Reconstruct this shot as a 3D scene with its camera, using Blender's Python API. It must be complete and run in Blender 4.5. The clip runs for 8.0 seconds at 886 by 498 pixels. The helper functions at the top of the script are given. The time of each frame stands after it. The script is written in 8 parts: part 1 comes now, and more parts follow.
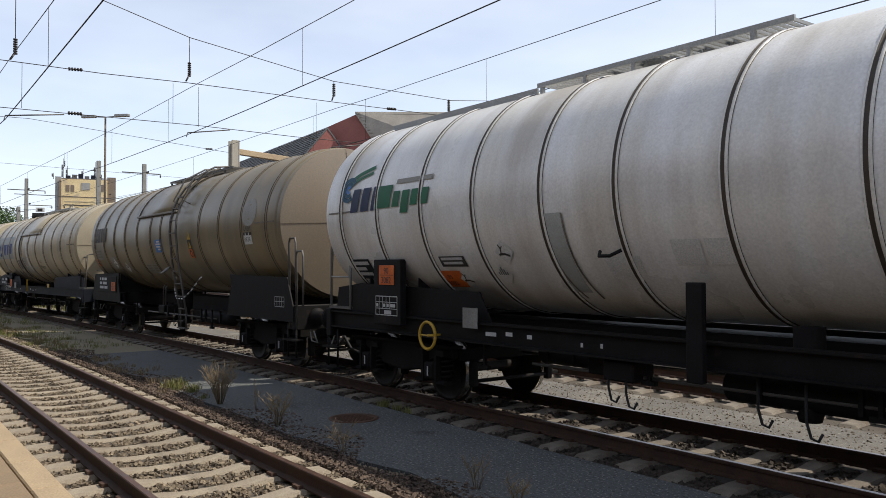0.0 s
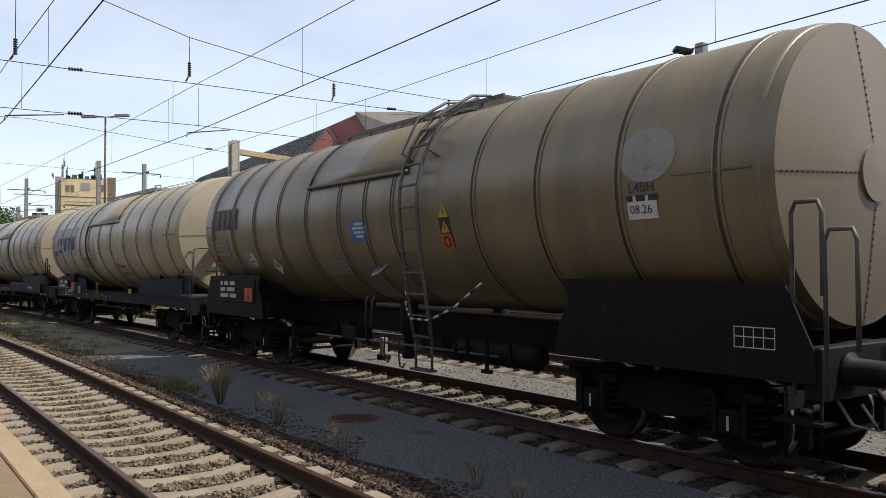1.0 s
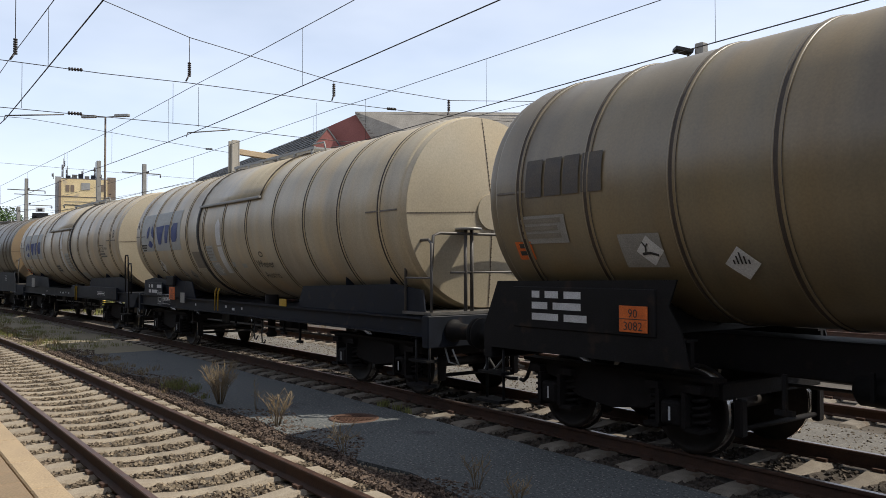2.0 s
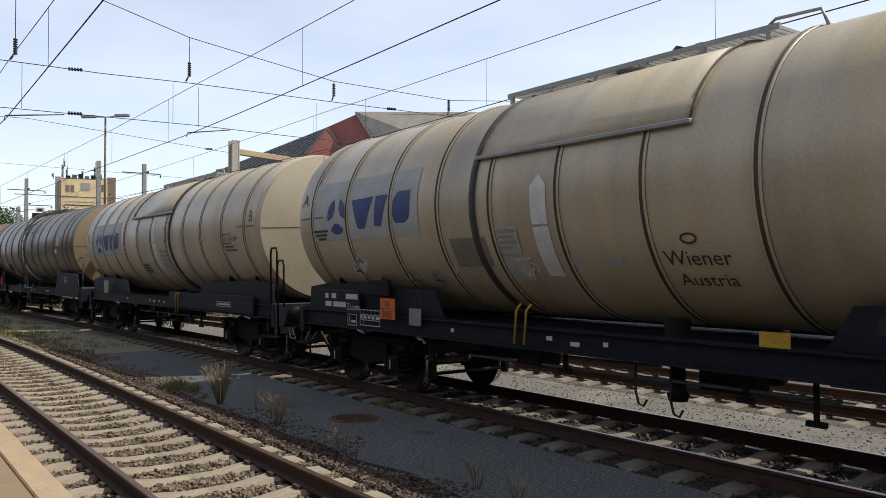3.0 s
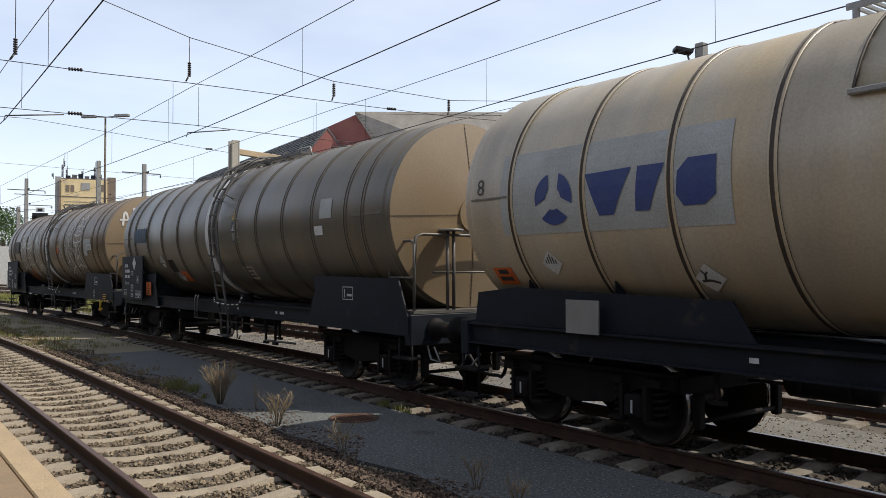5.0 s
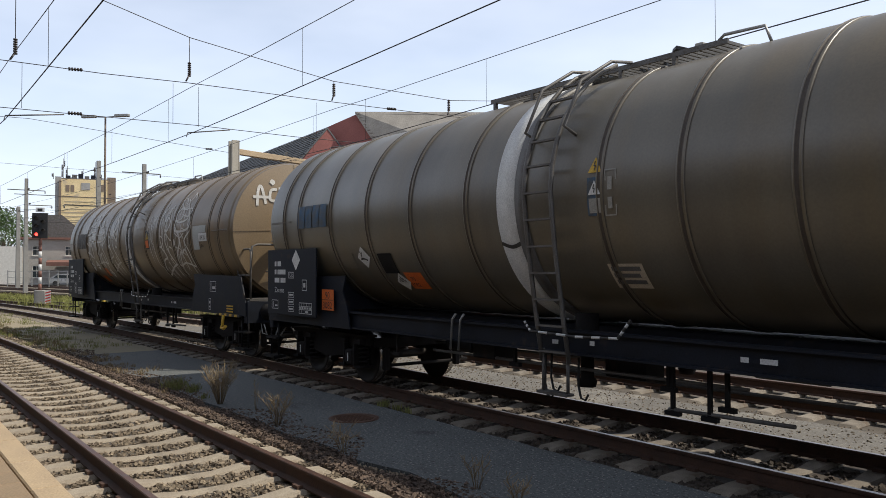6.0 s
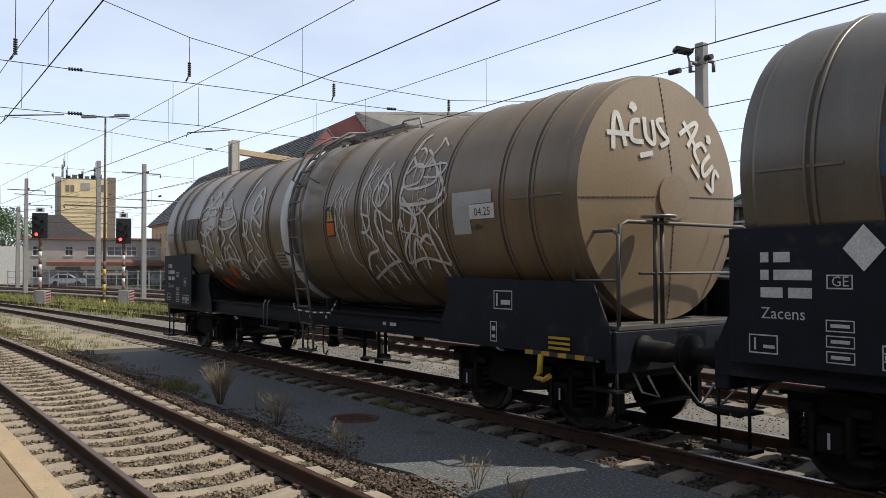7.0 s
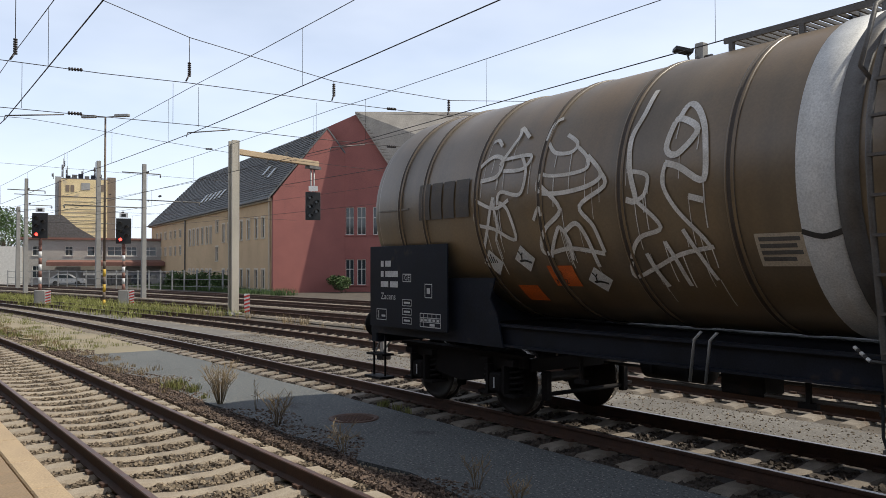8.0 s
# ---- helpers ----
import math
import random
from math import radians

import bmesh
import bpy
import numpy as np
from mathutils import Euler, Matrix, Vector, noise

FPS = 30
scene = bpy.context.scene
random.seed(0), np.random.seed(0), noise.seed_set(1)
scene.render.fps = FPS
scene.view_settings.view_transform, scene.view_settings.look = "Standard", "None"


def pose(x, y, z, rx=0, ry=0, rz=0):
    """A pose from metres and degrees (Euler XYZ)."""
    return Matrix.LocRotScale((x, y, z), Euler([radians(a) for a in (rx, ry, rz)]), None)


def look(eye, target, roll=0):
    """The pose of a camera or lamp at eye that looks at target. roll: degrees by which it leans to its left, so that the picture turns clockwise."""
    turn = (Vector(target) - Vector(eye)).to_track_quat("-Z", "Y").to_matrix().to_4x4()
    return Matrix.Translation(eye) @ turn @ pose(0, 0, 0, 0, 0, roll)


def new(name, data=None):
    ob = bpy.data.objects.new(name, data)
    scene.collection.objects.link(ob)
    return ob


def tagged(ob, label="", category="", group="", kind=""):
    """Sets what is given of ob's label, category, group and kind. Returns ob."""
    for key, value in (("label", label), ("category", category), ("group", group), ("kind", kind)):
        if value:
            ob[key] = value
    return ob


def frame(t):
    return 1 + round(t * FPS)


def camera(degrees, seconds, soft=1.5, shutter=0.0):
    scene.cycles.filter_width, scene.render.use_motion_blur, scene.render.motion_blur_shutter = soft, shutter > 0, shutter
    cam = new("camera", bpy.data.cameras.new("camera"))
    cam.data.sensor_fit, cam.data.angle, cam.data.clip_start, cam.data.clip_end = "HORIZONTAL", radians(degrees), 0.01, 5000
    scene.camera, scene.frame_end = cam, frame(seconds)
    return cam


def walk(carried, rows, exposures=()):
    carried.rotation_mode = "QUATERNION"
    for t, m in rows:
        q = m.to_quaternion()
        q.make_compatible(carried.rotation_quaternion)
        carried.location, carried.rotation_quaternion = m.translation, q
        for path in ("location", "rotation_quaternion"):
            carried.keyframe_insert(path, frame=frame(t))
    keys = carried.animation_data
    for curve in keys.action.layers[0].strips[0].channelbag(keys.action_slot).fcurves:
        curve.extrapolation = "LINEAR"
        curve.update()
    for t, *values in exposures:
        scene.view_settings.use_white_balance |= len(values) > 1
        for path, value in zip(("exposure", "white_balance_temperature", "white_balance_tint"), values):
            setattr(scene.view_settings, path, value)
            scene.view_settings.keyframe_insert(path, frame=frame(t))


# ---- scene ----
# ---- camera ----
EYE = (0.0, 0.0, 2.144)
YAW, PITCH, ROLL = 53.568, 1.375, -0.132
cam = camera(57.97, 8.0, soft=0.5)
AIM = (EYE[0] - math.sin(radians(YAW)) * math.cos(radians(PITCH)),
       EYE[1] + math.cos(radians(YAW)) * math.cos(radians(PITCH)),
       EYE[2] + math.sin(radians(PITCH)))
walk(cam, [(0.0, look(EYE, AIM, ROLL)), (8.0, look(EYE, AIM, ROLL))])

# ---- light ----
SUN_ELEV, SUN_AZ = 54.0, 33.7          # azimuth from +y towards +x
sun_to = Vector((math.sin(radians(SUN_AZ)) * math.cos(radians(SUN_ELEV)),
                 math.cos(radians(SUN_AZ)) * math.cos(radians(SUN_ELEV)),
                 math.sin(radians(SUN_ELEV))))
sun = new("sun", bpy.data.lights.new("sun", "SUN"))
sun.data.energy, sun.data.angle, sun.data.color = 4.0, radians(0.6), (1.0, 0.93, 0.80)
sun.matrix_world = look(sun_to * 50, (0, 0, 0))

world = bpy.data.worlds.new("world")
scene.world = world
world.use_nodes = True
wt = world.node_tree
wt.nodes.clear()
w_out = wt.nodes.new("ShaderNodeOutputWorld")
w_bg = wt.nodes.new("ShaderNodeBackground")
w_sky = wt.nodes.new("ShaderNodeTexSky")
w_sky.sky_type, w_sky.sun_disc = "NISHITA", False
w_sky.sun_elevation, w_sky.sun_rotation = radians(SUN_ELEV), radians(SUN_AZ)
w_sky.air_density, w_sky.dust_density, w_sky.ozone_density = 1.0, 1.2, 1.5
w_co = wt.nodes.new("ShaderNodeTexCoord")
w_map = wt.nodes.new("ShaderNodeMapping")
w_map.inputs["Scale"].default_value = (1.0, 1.0, 3.2)
w_noise = wt.nodes.new("ShaderNodeTexNoise")
w_noise.inputs["Scale"].default_value, w_noise.inputs["Detail"].default_value = 1.3, 5.0
w_noise.inputs["Roughness"].default_value = 0.55
w_ramp = wt.nodes.new("ShaderNodeValToRGB")
w_ramp.color_ramp.elements[0].position, w_ramp.color_ramp.elements[1].position = 0.30, 0.75
w_ramp.color_ramp.elements[0].color = (0.42, 0.42, 0.42, 1)
w_ramp.color_ramp.elements[1].color = (0.9, 0.9, 0.9, 1)
w_mix = wt.nodes.new("ShaderNodeMixRGB")
w_mix.inputs[2].default_value = (7.3, 7.9, 9.2, 1)     # thin white cloud, lit by the sun
wt.links.new(w_co.outputs["Generated"], w_map.inputs["Vector"])
wt.links.new(w_map.outputs["Vector"], w_noise.inputs["Vector"])
wt.links.new(w_noise.outputs["Fac"], w_ramp.inputs["Fac"])
wt.links.new(w_ramp.outputs["Color"], w_mix.inputs[0])
wt.links.new(w_sky.outputs["Color"], w_mix.inputs[1])
w_sep = wt.nodes.new("ShaderNodeSeparateXYZ")           # haze: bright low down, deeper overhead
w_haze = wt.nodes.new("ShaderNodeMapRange")
w_haze.interpolation_type = "SMOOTHSTEP"
w_haze.inputs["From Min"].default_value, w_haze.inputs["From Max"].default_value = 0.10, 0.75
w_haze.inputs["To Min"].default_value, w_haze.inputs["To Max"].default_value = 1.46, 0.66
w_mul = wt.nodes.new("ShaderNodeVectorMath")
w_mul.operation = "SCALE"
wt.links.new(w_co.outputs["Generated"], w_sep.inputs["Vector"])
wt.links.new(w_sep.outputs["Z"], w_haze.inputs["Value"])
wt.links.new(w_mix.outputs["Color"], w_mul.inputs[0])
wt.links.new(w_haze.outputs["Result"], w_mul.inputs["Scale"])
wt.links.new(w_mul.outputs["Vector"], w_bg.inputs["Color"])
wt.links.new(w_bg.outputs["Background"], w_out.inputs["Surface"])
w_bg.inputs["Strength"].default_value = 0.10
scene.view_settings.exposure = 0.09


# ---- materials ----
def mat(name, color, color2=None, rough=0.7, metal=0.0, scale=4.0, bump=0.15, fine=60.0, streak=0.0, spots=None, per=0.0, emit=None):
    """Two scales of variation: a broad noise between two colours, a fine grain, and relief. spots: (colour, scale, threshold)."""
    m = bpy.data.materials.new(name)
    m.use_nodes = True
    t = m.node_tree
    b = t.nodes["Principled BSDF"]
    co = t.nodes.new("ShaderNodeTexCoord")
    src = co.outputs["Object"]
    if streak:
        mp = t.nodes.new("ShaderNodeMapping")
        mp.inputs["Scale"].default_value = (1, 1, streak)
        t.links.new(src, mp.inputs["Vector"])
        src = mp.outputs["Vector"]
    n1 = t.nodes.new("ShaderNodeTexNoise")
    n1.inputs["Scale"].default_value, n1.inputs["Detail"].default_value = scale, 6
    t.links.new(src, n1.inputs["Vector"])
    n2 = t.nodes.new("ShaderNodeTexNoise")
    n2.inputs["Scale"].default_value, n2.inputs["Detail"].default_value = fine, 4
    t.links.new(co.outputs["Object"], n2.inputs["Vector"])
    r1 = t.nodes.new("ShaderNodeValToRGB")
    r1.color_ramp.elements[0].position, r1.color_ramp.elements[1].position = 0.3, 0.7
    c2 = color2 or tuple(c * 0.7 for c in color)
    r1.color_ramp.elements[0].color, r1.color_ramp.elements[1].color = (*c2, 1), (*color, 1)
    t.links.new(n1.outputs["Fac"], r1.inputs["Fac"])
    hv = t.nodes.new("ShaderNodeHueSaturation")
    mr = t.nodes.new("ShaderNodeMapRange")
    mr.inputs["From Min"].default_value, mr.inputs["From Max"].default_value = 0.25, 0.75
    mr.inputs["To Min"].default_value, mr.inputs["To Max"].default_value = 0.78, 1.2
    t.links.new(n2.outputs["Fac"], mr.inputs["Value"])
    t.links.new(r1.outputs["Color"], hv.inputs["Color"])
    last = mr.outputs["Result"]
    if per:
        oi = t.nodes.new("ShaderNodeObjectInfo")
        ge = t.nodes.new("ShaderNodeNewGeometry")
        ad = t.nodes.new("ShaderNodeMath")
        ad.operation = "ADD"
        t.links.new(oi.outputs["Random"], ad.inputs[0])
        t.links.new(ge.outputs["Random Per Island"], ad.inputs[1])
        m2 = t.nodes.new("ShaderNodeMapRange")
        m2.inputs["From Max"].default_value = 2.0
        m2.inputs["To Min"].default_value, m2.inputs["To Max"].default_value = 1 - per, 1 + per
        t.links.new(ad.outputs["Value"], m2.inputs["Value"])
        mu = t.nodes.new("ShaderNodeMath")
        mu.operation = "MULTIPLY"
        t.links.new(last, mu.inputs[0])
        t.links.new(m2.outputs["Result"], mu.inputs[1])
        last = mu.outputs["Value"]
    t.links.new(last, hv.inputs["Value"])
    col = hv.outputs["Color"]
    for sc, ss, th in (spots or ()):
        n3 = t.nodes.new("ShaderNodeTexNoise")
        n3.inputs["Scale"].default_value, n3.inputs["Detail"].default_value = ss, 5
        t.links.new(src, n3.inputs["Vector"])
        r3 = t.nodes.new("ShaderNodeMapRange")
        r3.inputs["From Min"].default_value, r3.inputs["From Max"].default_value = th, th + 0.12
        t.links.new(n3.outputs["Fac"], r3.inputs["Value"])
        mx = t.nodes.new("ShaderNodeMixRGB")
        mx.inputs[2].default_value = (*sc, 1)
        t.links.new(r3.outputs["Result"], mx.inputs[0])
        t.links.new(col, mx.inputs[1])
        col = mx.outputs["Color"]
    t.links.new(col, b.inputs["Base Color"])
    b.inputs["Metallic"].default_value = metal
    rr = t.nodes.new("ShaderNodeMapRange")
    rr.inputs["To Min"].default_value, rr.inputs["To Max"].default_value = max(0.05, rough - 0.12), min(1, rough + 0.12)
    t.links.new(n1.outputs["Fac"], rr.inputs["Value"])
    t.links.new(rr.outputs["Result"], b.inputs["Roughness"])
    if bump:
        bp = t.nodes.new("ShaderNodeBump")
        bp.inputs["Strength"].default_value, bp.inputs["Distance"].default_value = bump, 0.01
        t.links.new(n2.outputs["Fac"], bp.inputs["Height"])
        t.links.new(bp.outputs["Normal"], b.inputs["Normal"])
    if emit:
        b.inputs["Emission Color"].default_value, b.inputs["Emission Strength"].default_value = (*emit[0], 1), emit[1]
    return m


def dull(*ms):
    """Matt, dusty paint with little gloss."""
    for m in ms:
        m.node_tree.nodes["Principled BSDF"].inputs["Specular IOR Level"].default_value = 0.18


def glass_mat(name, tint):
    m = bpy.data.materials.new(name)
    m.use_nodes = True
    b = m.node_tree.nodes["Principled BSDF"]
    b.inputs["Base Color"].default_value = (*tint, 1)
    b.inputs["Roughness"].default_value = 0.06
    b.inputs["Specular IOR Level"].default_value = 0.6
    return m


M_ASPHALT = mat("asphalt", (0.118, 0.127, 0.128), (0.088, 0.095, 0.096), 0.9, scale=0.8, bump=0.9, fine=70, spots=[((0.12, 0.115, 0.10), 0.45, 0.60), ((0.045, 0.046, 0.047), 1.7, 0.62), ((0.038, 0.038, 0.038), 26.0, 0.55), ((0.38, 0.36, 0.32), 34.0, 0.575)])
M_GRAVEL = mat("gravel_ground", (0.11, 0.092, 0.072), (0.055, 0.045, 0.036), 0.95, scale=1.5, bump=0.9, fine=45, spots=[((0.07, 0.06, 0.05), 9.0, 0.55)])
# goods track stones and bed, darker than on the other tracks
M_STONE_GOODS = mat("dark_goods_ballast", (0.085, 0.066, 0.05), (0.03, 0.022, 0.017), 0.9, scale=6, bump=0.3, per=0.8)
M_DARKBED = mat("dark_track_bed", (0.06, 0.047, 0.036), (0.032, 0.025, 0.02), 0.95, scale=1.5, bump=0.9, fine=45)
M_STONE = mat("ballast_stone", (0.27, 0.215, 0.15), (0.09, 0.066, 0.046), 0.9, scale=6, bump=0.3, per=0.8)
M_STONE_DARK = mat("rusty_ballast", (0.17, 0.12, 0.088), (0.055, 0.036, 0.028), 0.9, scale=6, bump=0.3, per=0.85)
M_DUST = mat("dusty_asphalt", (0.30, 0.25, 0.17), (0.20, 0.175, 0.12), 0.95, scale=0.5, bump=0.6, fine=60, spots=[((0.17, 0.16, 0.06), 0.9, 0.6), ((0.09, 0.085, 0.08), 1.2, 0.64)])
M_CONCRETE = mat("sleeper_concrete", (0.37, 0.315, 0.24), (0.25, 0.205, 0.155), 0.85, scale=3, bump=0.4, fine=70, per=0.18, spots=[((0.2, 0.15, 0.11), 5, 0.62)])
M_OLDSLEEPER = mat("oily_old_concrete", (0.27, 0.235, 0.19), (0.13, 0.105, 0.082), 0.88, scale=3, bump=0.4, fine=70, per=0.25, spots=[((0.12, 0.085, 0.06), 4, 0.58)])
M_GRIT = mat("gritty_yard_ground", (0.17, 0.158, 0.14), (0.115, 0.105, 0.092), 0.95, scale=0.9, bump=0.9, fine=55, spots=[((0.24, 0.22, 0.19), 0.6, 0.58), ((0.30, 0.28, 0.25), 24.0, 0.60), ((0.05, 0.045, 0.04), 30.0, 0.58)])
M_RAIL = mat("rusty_rail", (0.085, 0.042, 0.026), (0.05, 0.027, 0.018), 0.8, scale=5, bump=0.4)
M_RAILTOP = mat("polished_rail_head", (0.38, 0.36, 0.34), (0.26, 0.2, 0.17), 0.34, 0.9, scale=8, bump=0.05)
M_RAILTOP_RUST = mat("brown_rail_head", (0.17, 0.088, 0.055), (0.11, 0.058, 0.038), 0.42, 0.6, scale=8, bump=0.1)
M_PAVER = mat("platform_paver", (0.30, 0.215, 0.135), (0.22, 0.16, 0.10), 0.85, scale=2, bump=0.3, per=0.12)
M_KERB = mat("platform_kerb", (0.45, 0.34, 0.215), (0.36, 0.27, 0.175), 0.85, scale=2, bump=0.3, per=0.08)
M_BLACK = mat("black_underframe_paint", (0.014, 0.013, 0.014), (0.008, 0.008, 0.008), 0.62, scale=3, bump=0.2, spots=[((0.03, 0.021, 0.016), 4, 0.62)])
M_NAVY = mat("dark_blue_frame_paint", (0.017, 0.021, 0.032), (0.012, 0.014, 0.019), 0.55, scale=3, bump=0.15, spots=[((0.06, 0.045, 0.035), 3, 0.62)])
M_GRIME = mat("grimy_bogie_steel", (0.017, 0.014, 0.013), (0.009, 0.008, 0.008), 0.8, scale=5, bump=0.4)
M_WHEEL = mat("worn_wheel_steel", (0.045, 0.037, 0.032), (0.022, 0.018, 0.016), 0.6, 0.4, scale=6, bump=0.15)
M_TREAD = mat("bright_wheel_tread", (0.6, 0.58, 0.55), (0.45, 0.43, 0.4), 0.25, 1.0, scale=6, bump=0.05)
M_STEEL = mat("grey_steel", (0.16, 0.155, 0.15), (0.10, 0.09, 0.08), 0.55, 0.3, scale=4, bump=0.2)
M_GALV = mat("galvanised_steel", (0.36, 0.36, 0.35), (0.26, 0.26, 0.25), 0.5, 0.4, scale=2, bump=0.1)
M_BAND = mat("tank_strap_steel", (0.22, 0.20, 0.175), (0.14, 0.12, 0.10), 0.55, 0.2, scale=5, bump=0.15)
M_YELLOW = mat("yellow_paint", (0.62, 0.40, 0.04), (0.5, 0.3, 0.03), 0.5, scale=5)
M_WHITE = mat("white_paint", (0.72, 0.72, 0.70), (0.6, 0.6, 0.58), 0.55, scale=5, bump=0.05)
M_LETTER = mat("white_lettering", (0.62, 0.63, 0.63), (0.5, 0.5, 0.5), 0.6, scale=8, bump=0)
M_DARKLETTER = mat("black_lettering", (0.03, 0.03, 0.03), (0.05, 0.045, 0.04), 0.6, scale=8, bump=0)
M_ORANGE = mat("orange_plate", (0.75, 0.17, 0.03), (0.6, 0.12, 0.02), 0.5, scale=6, bump=0.05)
M_BLUESIGN = mat("blue_sign", (0.03, 0.19, 0.55), (0.025, 0.15, 0.45), 0.5, scale=6, bump=0.05)
M_LOGOBLUE = mat("faded_blue_paint", (0.035, 0.06, 0.22), (0.05, 0.075, 0.2), 0.6, scale=5, bump=0.05)
M_LOGOGREEN = mat("green_paint", (0.02, 0.16, 0.08), (0.02, 0.12, 0.06), 0.6, scale=5, bump=0.05)
M_LOGONAVY = mat("navy_lettering_paint", (0.02, 0.035, 0.10), (0.02, 0.03, 0.07), 0.6, scale=5, bump=0.05)
M_LOGOTEAL = mat("teal_blue_paint", (0.02, 0.10, 0.16), (0.02, 0.07, 0.12), 0.6, scale=5, bump=0.05)
M_FAINT = mat("ghost_of_old_lettering", (0.075, 0.07, 0.068), (0.10, 0.082, 0.062), 0.6, scale=6, bump=0.05)
M_FADED = mat("faded_repaint", (0.25, 0.225, 0.18), (0.19, 0.165, 0.13), 0.6, scale=3, bump=0.08)
M_WORNBLUE = mat("worn_teal_blue_paint", (0.035, 0.10, 0.19), (0.07, 0.075, 0.075), 0.6, scale=7, bump=0.05)
M_PALEPATCH = mat("pale_blue_patch", (0.46, 0.48, 0.47), (0.36, 0.37, 0.35), 0.6, scale=2.5, bump=0.08)
M_GREYPATCH = mat("grey_patch_paint", (0.33, 0.32, 0.29), (0.27, 0.26, 0.23), 0.6, scale=4, bump=0.05)
M_SPRAY = mat("white_spray_paint", (0.74, 0.72, 0.68), (0.55, 0.52, 0.46), 0.7, scale=6, bump=0.0)
M_REDWALL = mat("red_render_wall", (0.33, 0.125, 0.108), (0.27, 0.10, 0.088), 0.9, scale=0.6, bump=0.2, fine=20)
M_YELLOWWALL = mat("ochre_render_wall", (0.60, 0.43, 0.26), (0.50, 0.355, 0.21), 0.9, scale=0.5, bump=0.2, fine=20)
M_TRIM = mat("pale_stone_trim", (0.55, 0.47, 0.36), (0.47, 0.4, 0.3), 0.85, scale=2, bump=0.1)
M_PALETRIM = mat("cream_window_trim", (0.68, 0.60, 0.48), (0.58, 0.50, 0.40), 0.85, scale=2, bump=0.1)
M_SLATE = mat("dark_roof_tile", (0.155, 0.158, 0.16), (0.085, 0.088, 0.092), 0.75, scale=1.2, bump=0.5, fine=14, spots=[((0.21, 0.20, 0.19), 2.5, 0.6)])
M_TILE = mat("grey_roof_tile", (0.42, 0.38, 0.33), (0.32, 0.29, 0.25), 0.85, scale=1.0, bump=0.5, fine=12)
M_PALEWALL = mat("pale_render_wall", (0.40, 0.375, 0.34), (0.32, 0.30, 0.27), 0.9, scale=0.5, bump=0.1, fine=15)
M_TOWERY = mat("yellow_tower_panel", (0.88, 0.70, 0.40), (0.78, 0.60, 0.32), 0.85, scale=0.35, bump=0.1, fine=10, spots=[((0.62, 0.50, 0.33), 0.6, 0.58)])
M_TOWERB = mat("brown_tower_side", (0.26, 0.20, 0.15), (0.21, 0.16, 0.12), 0.85, scale=0.5, bump=0.1, fine=10)
M_GREYWALL = mat("grey_render_wall", (0.42, 0.41, 0.39), (0.34, 0.33, 0.31), 0.9, scale=0.5, bump=0.1, fine=15)
M_RUSTROOF = mat("rusty_metal_roof", (0.25, 0.12, 0.09), (0.17, 0.085, 0.065), 0.75, scale=0.8, bump=0.2, fine=12)
M_LAMPPOST = mat("weathered_brown_post", (0.17, 0.13, 0.095), (0.12, 0.09, 0.07), 0.8, scale=3, bump=0.2)
M_GLASS = glass_mat("window_glass", (0.035, 0.045, 0.05))
M_FRAME = mat("white_window_frame", (0.7, 0.68, 0.63), (0.6, 0.58, 0.53), 0.6, scale=4, bump=0.05)
M_MASTCON = mat("mast_concrete", (0.33, 0.32, 0.30), (0.25, 0.24, 0.22), 0.85, scale=1.5, bump=0.3)
M_POST = mat("pale_weathered_post", (0.50, 0.46, 0.38), (0.38, 0.34, 0.28), 0.8, scale=1.2, bump=0.2, streak=0.3)
M_WIRE = mat("dark_copper_wire", (0.05, 0.045, 0.042), (0.035, 0.03, 0.03), 0.6, 0.3, scale=4, bump=0)
M_INSUL = mat("brown_insulator", (0.035, 0.025, 0.02), (0.025, 0.018, 0.015), 0.35, scale=4, bump=0)
M_SIGBLACK = mat("signal_black", (0.012, 0.012, 0.013), (0.018, 0.018, 0.018), 0.6, scale=4, bump=0.05)
M_REDLIGHT = mat("red_signal_lens", (0.8, 0.03, 0.02), (0.7, 0.02, 0.02), 0.3, scale=4, bump=0, emit=((1.0, 0.04, 0.03), 6.0))
M_REDPAINT = mat("red_paint", (0.5, 0.04, 0.03), (0.4, 0.035, 0.03), 0.55, scale=5, bump=0.05)
M_GRASS = mat("dry_grass", (0.24, 0.24, 0.07), (0.15, 0.16, 0.045), 0.85, scale=3, bump=0, per=0.4)
M_STRAW = mat("straw_weed", (0.30, 0.225, 0.13), (0.20, 0.145, 0.08), 0.85, scale=4, bump=0, per=0.35)
M_LEAF = mat("green_leaf", (0.07, 0.12, 0.03), (0.045, 0.085, 0.02), 0.7, scale=3, bump=0, per=0.5)
M_BARK = mat("bark", (0.12, 0.09, 0.065), (0.08, 0.06, 0.045), 0.9, scale=5, bump=0.4)
M_CARBODY = mat("silver_car_paint", (0.45, 0.46, 0.47), (0.40, 0.41, 0.42), 0.3, 0.3, scale=3, bump=0)
M_TYRE = mat("tyre_rubber", (0.02, 0.02, 0.02), (0.03, 0.03, 0.03), 0.8, scale=6, bump=0.1)
M_MANHOLE = mat("rusty_cast_iron", (0.14, 0.075, 0.05), (0.09, 0.05, 0.035), 0.7, 0.3, scale=6, bump=0.4)


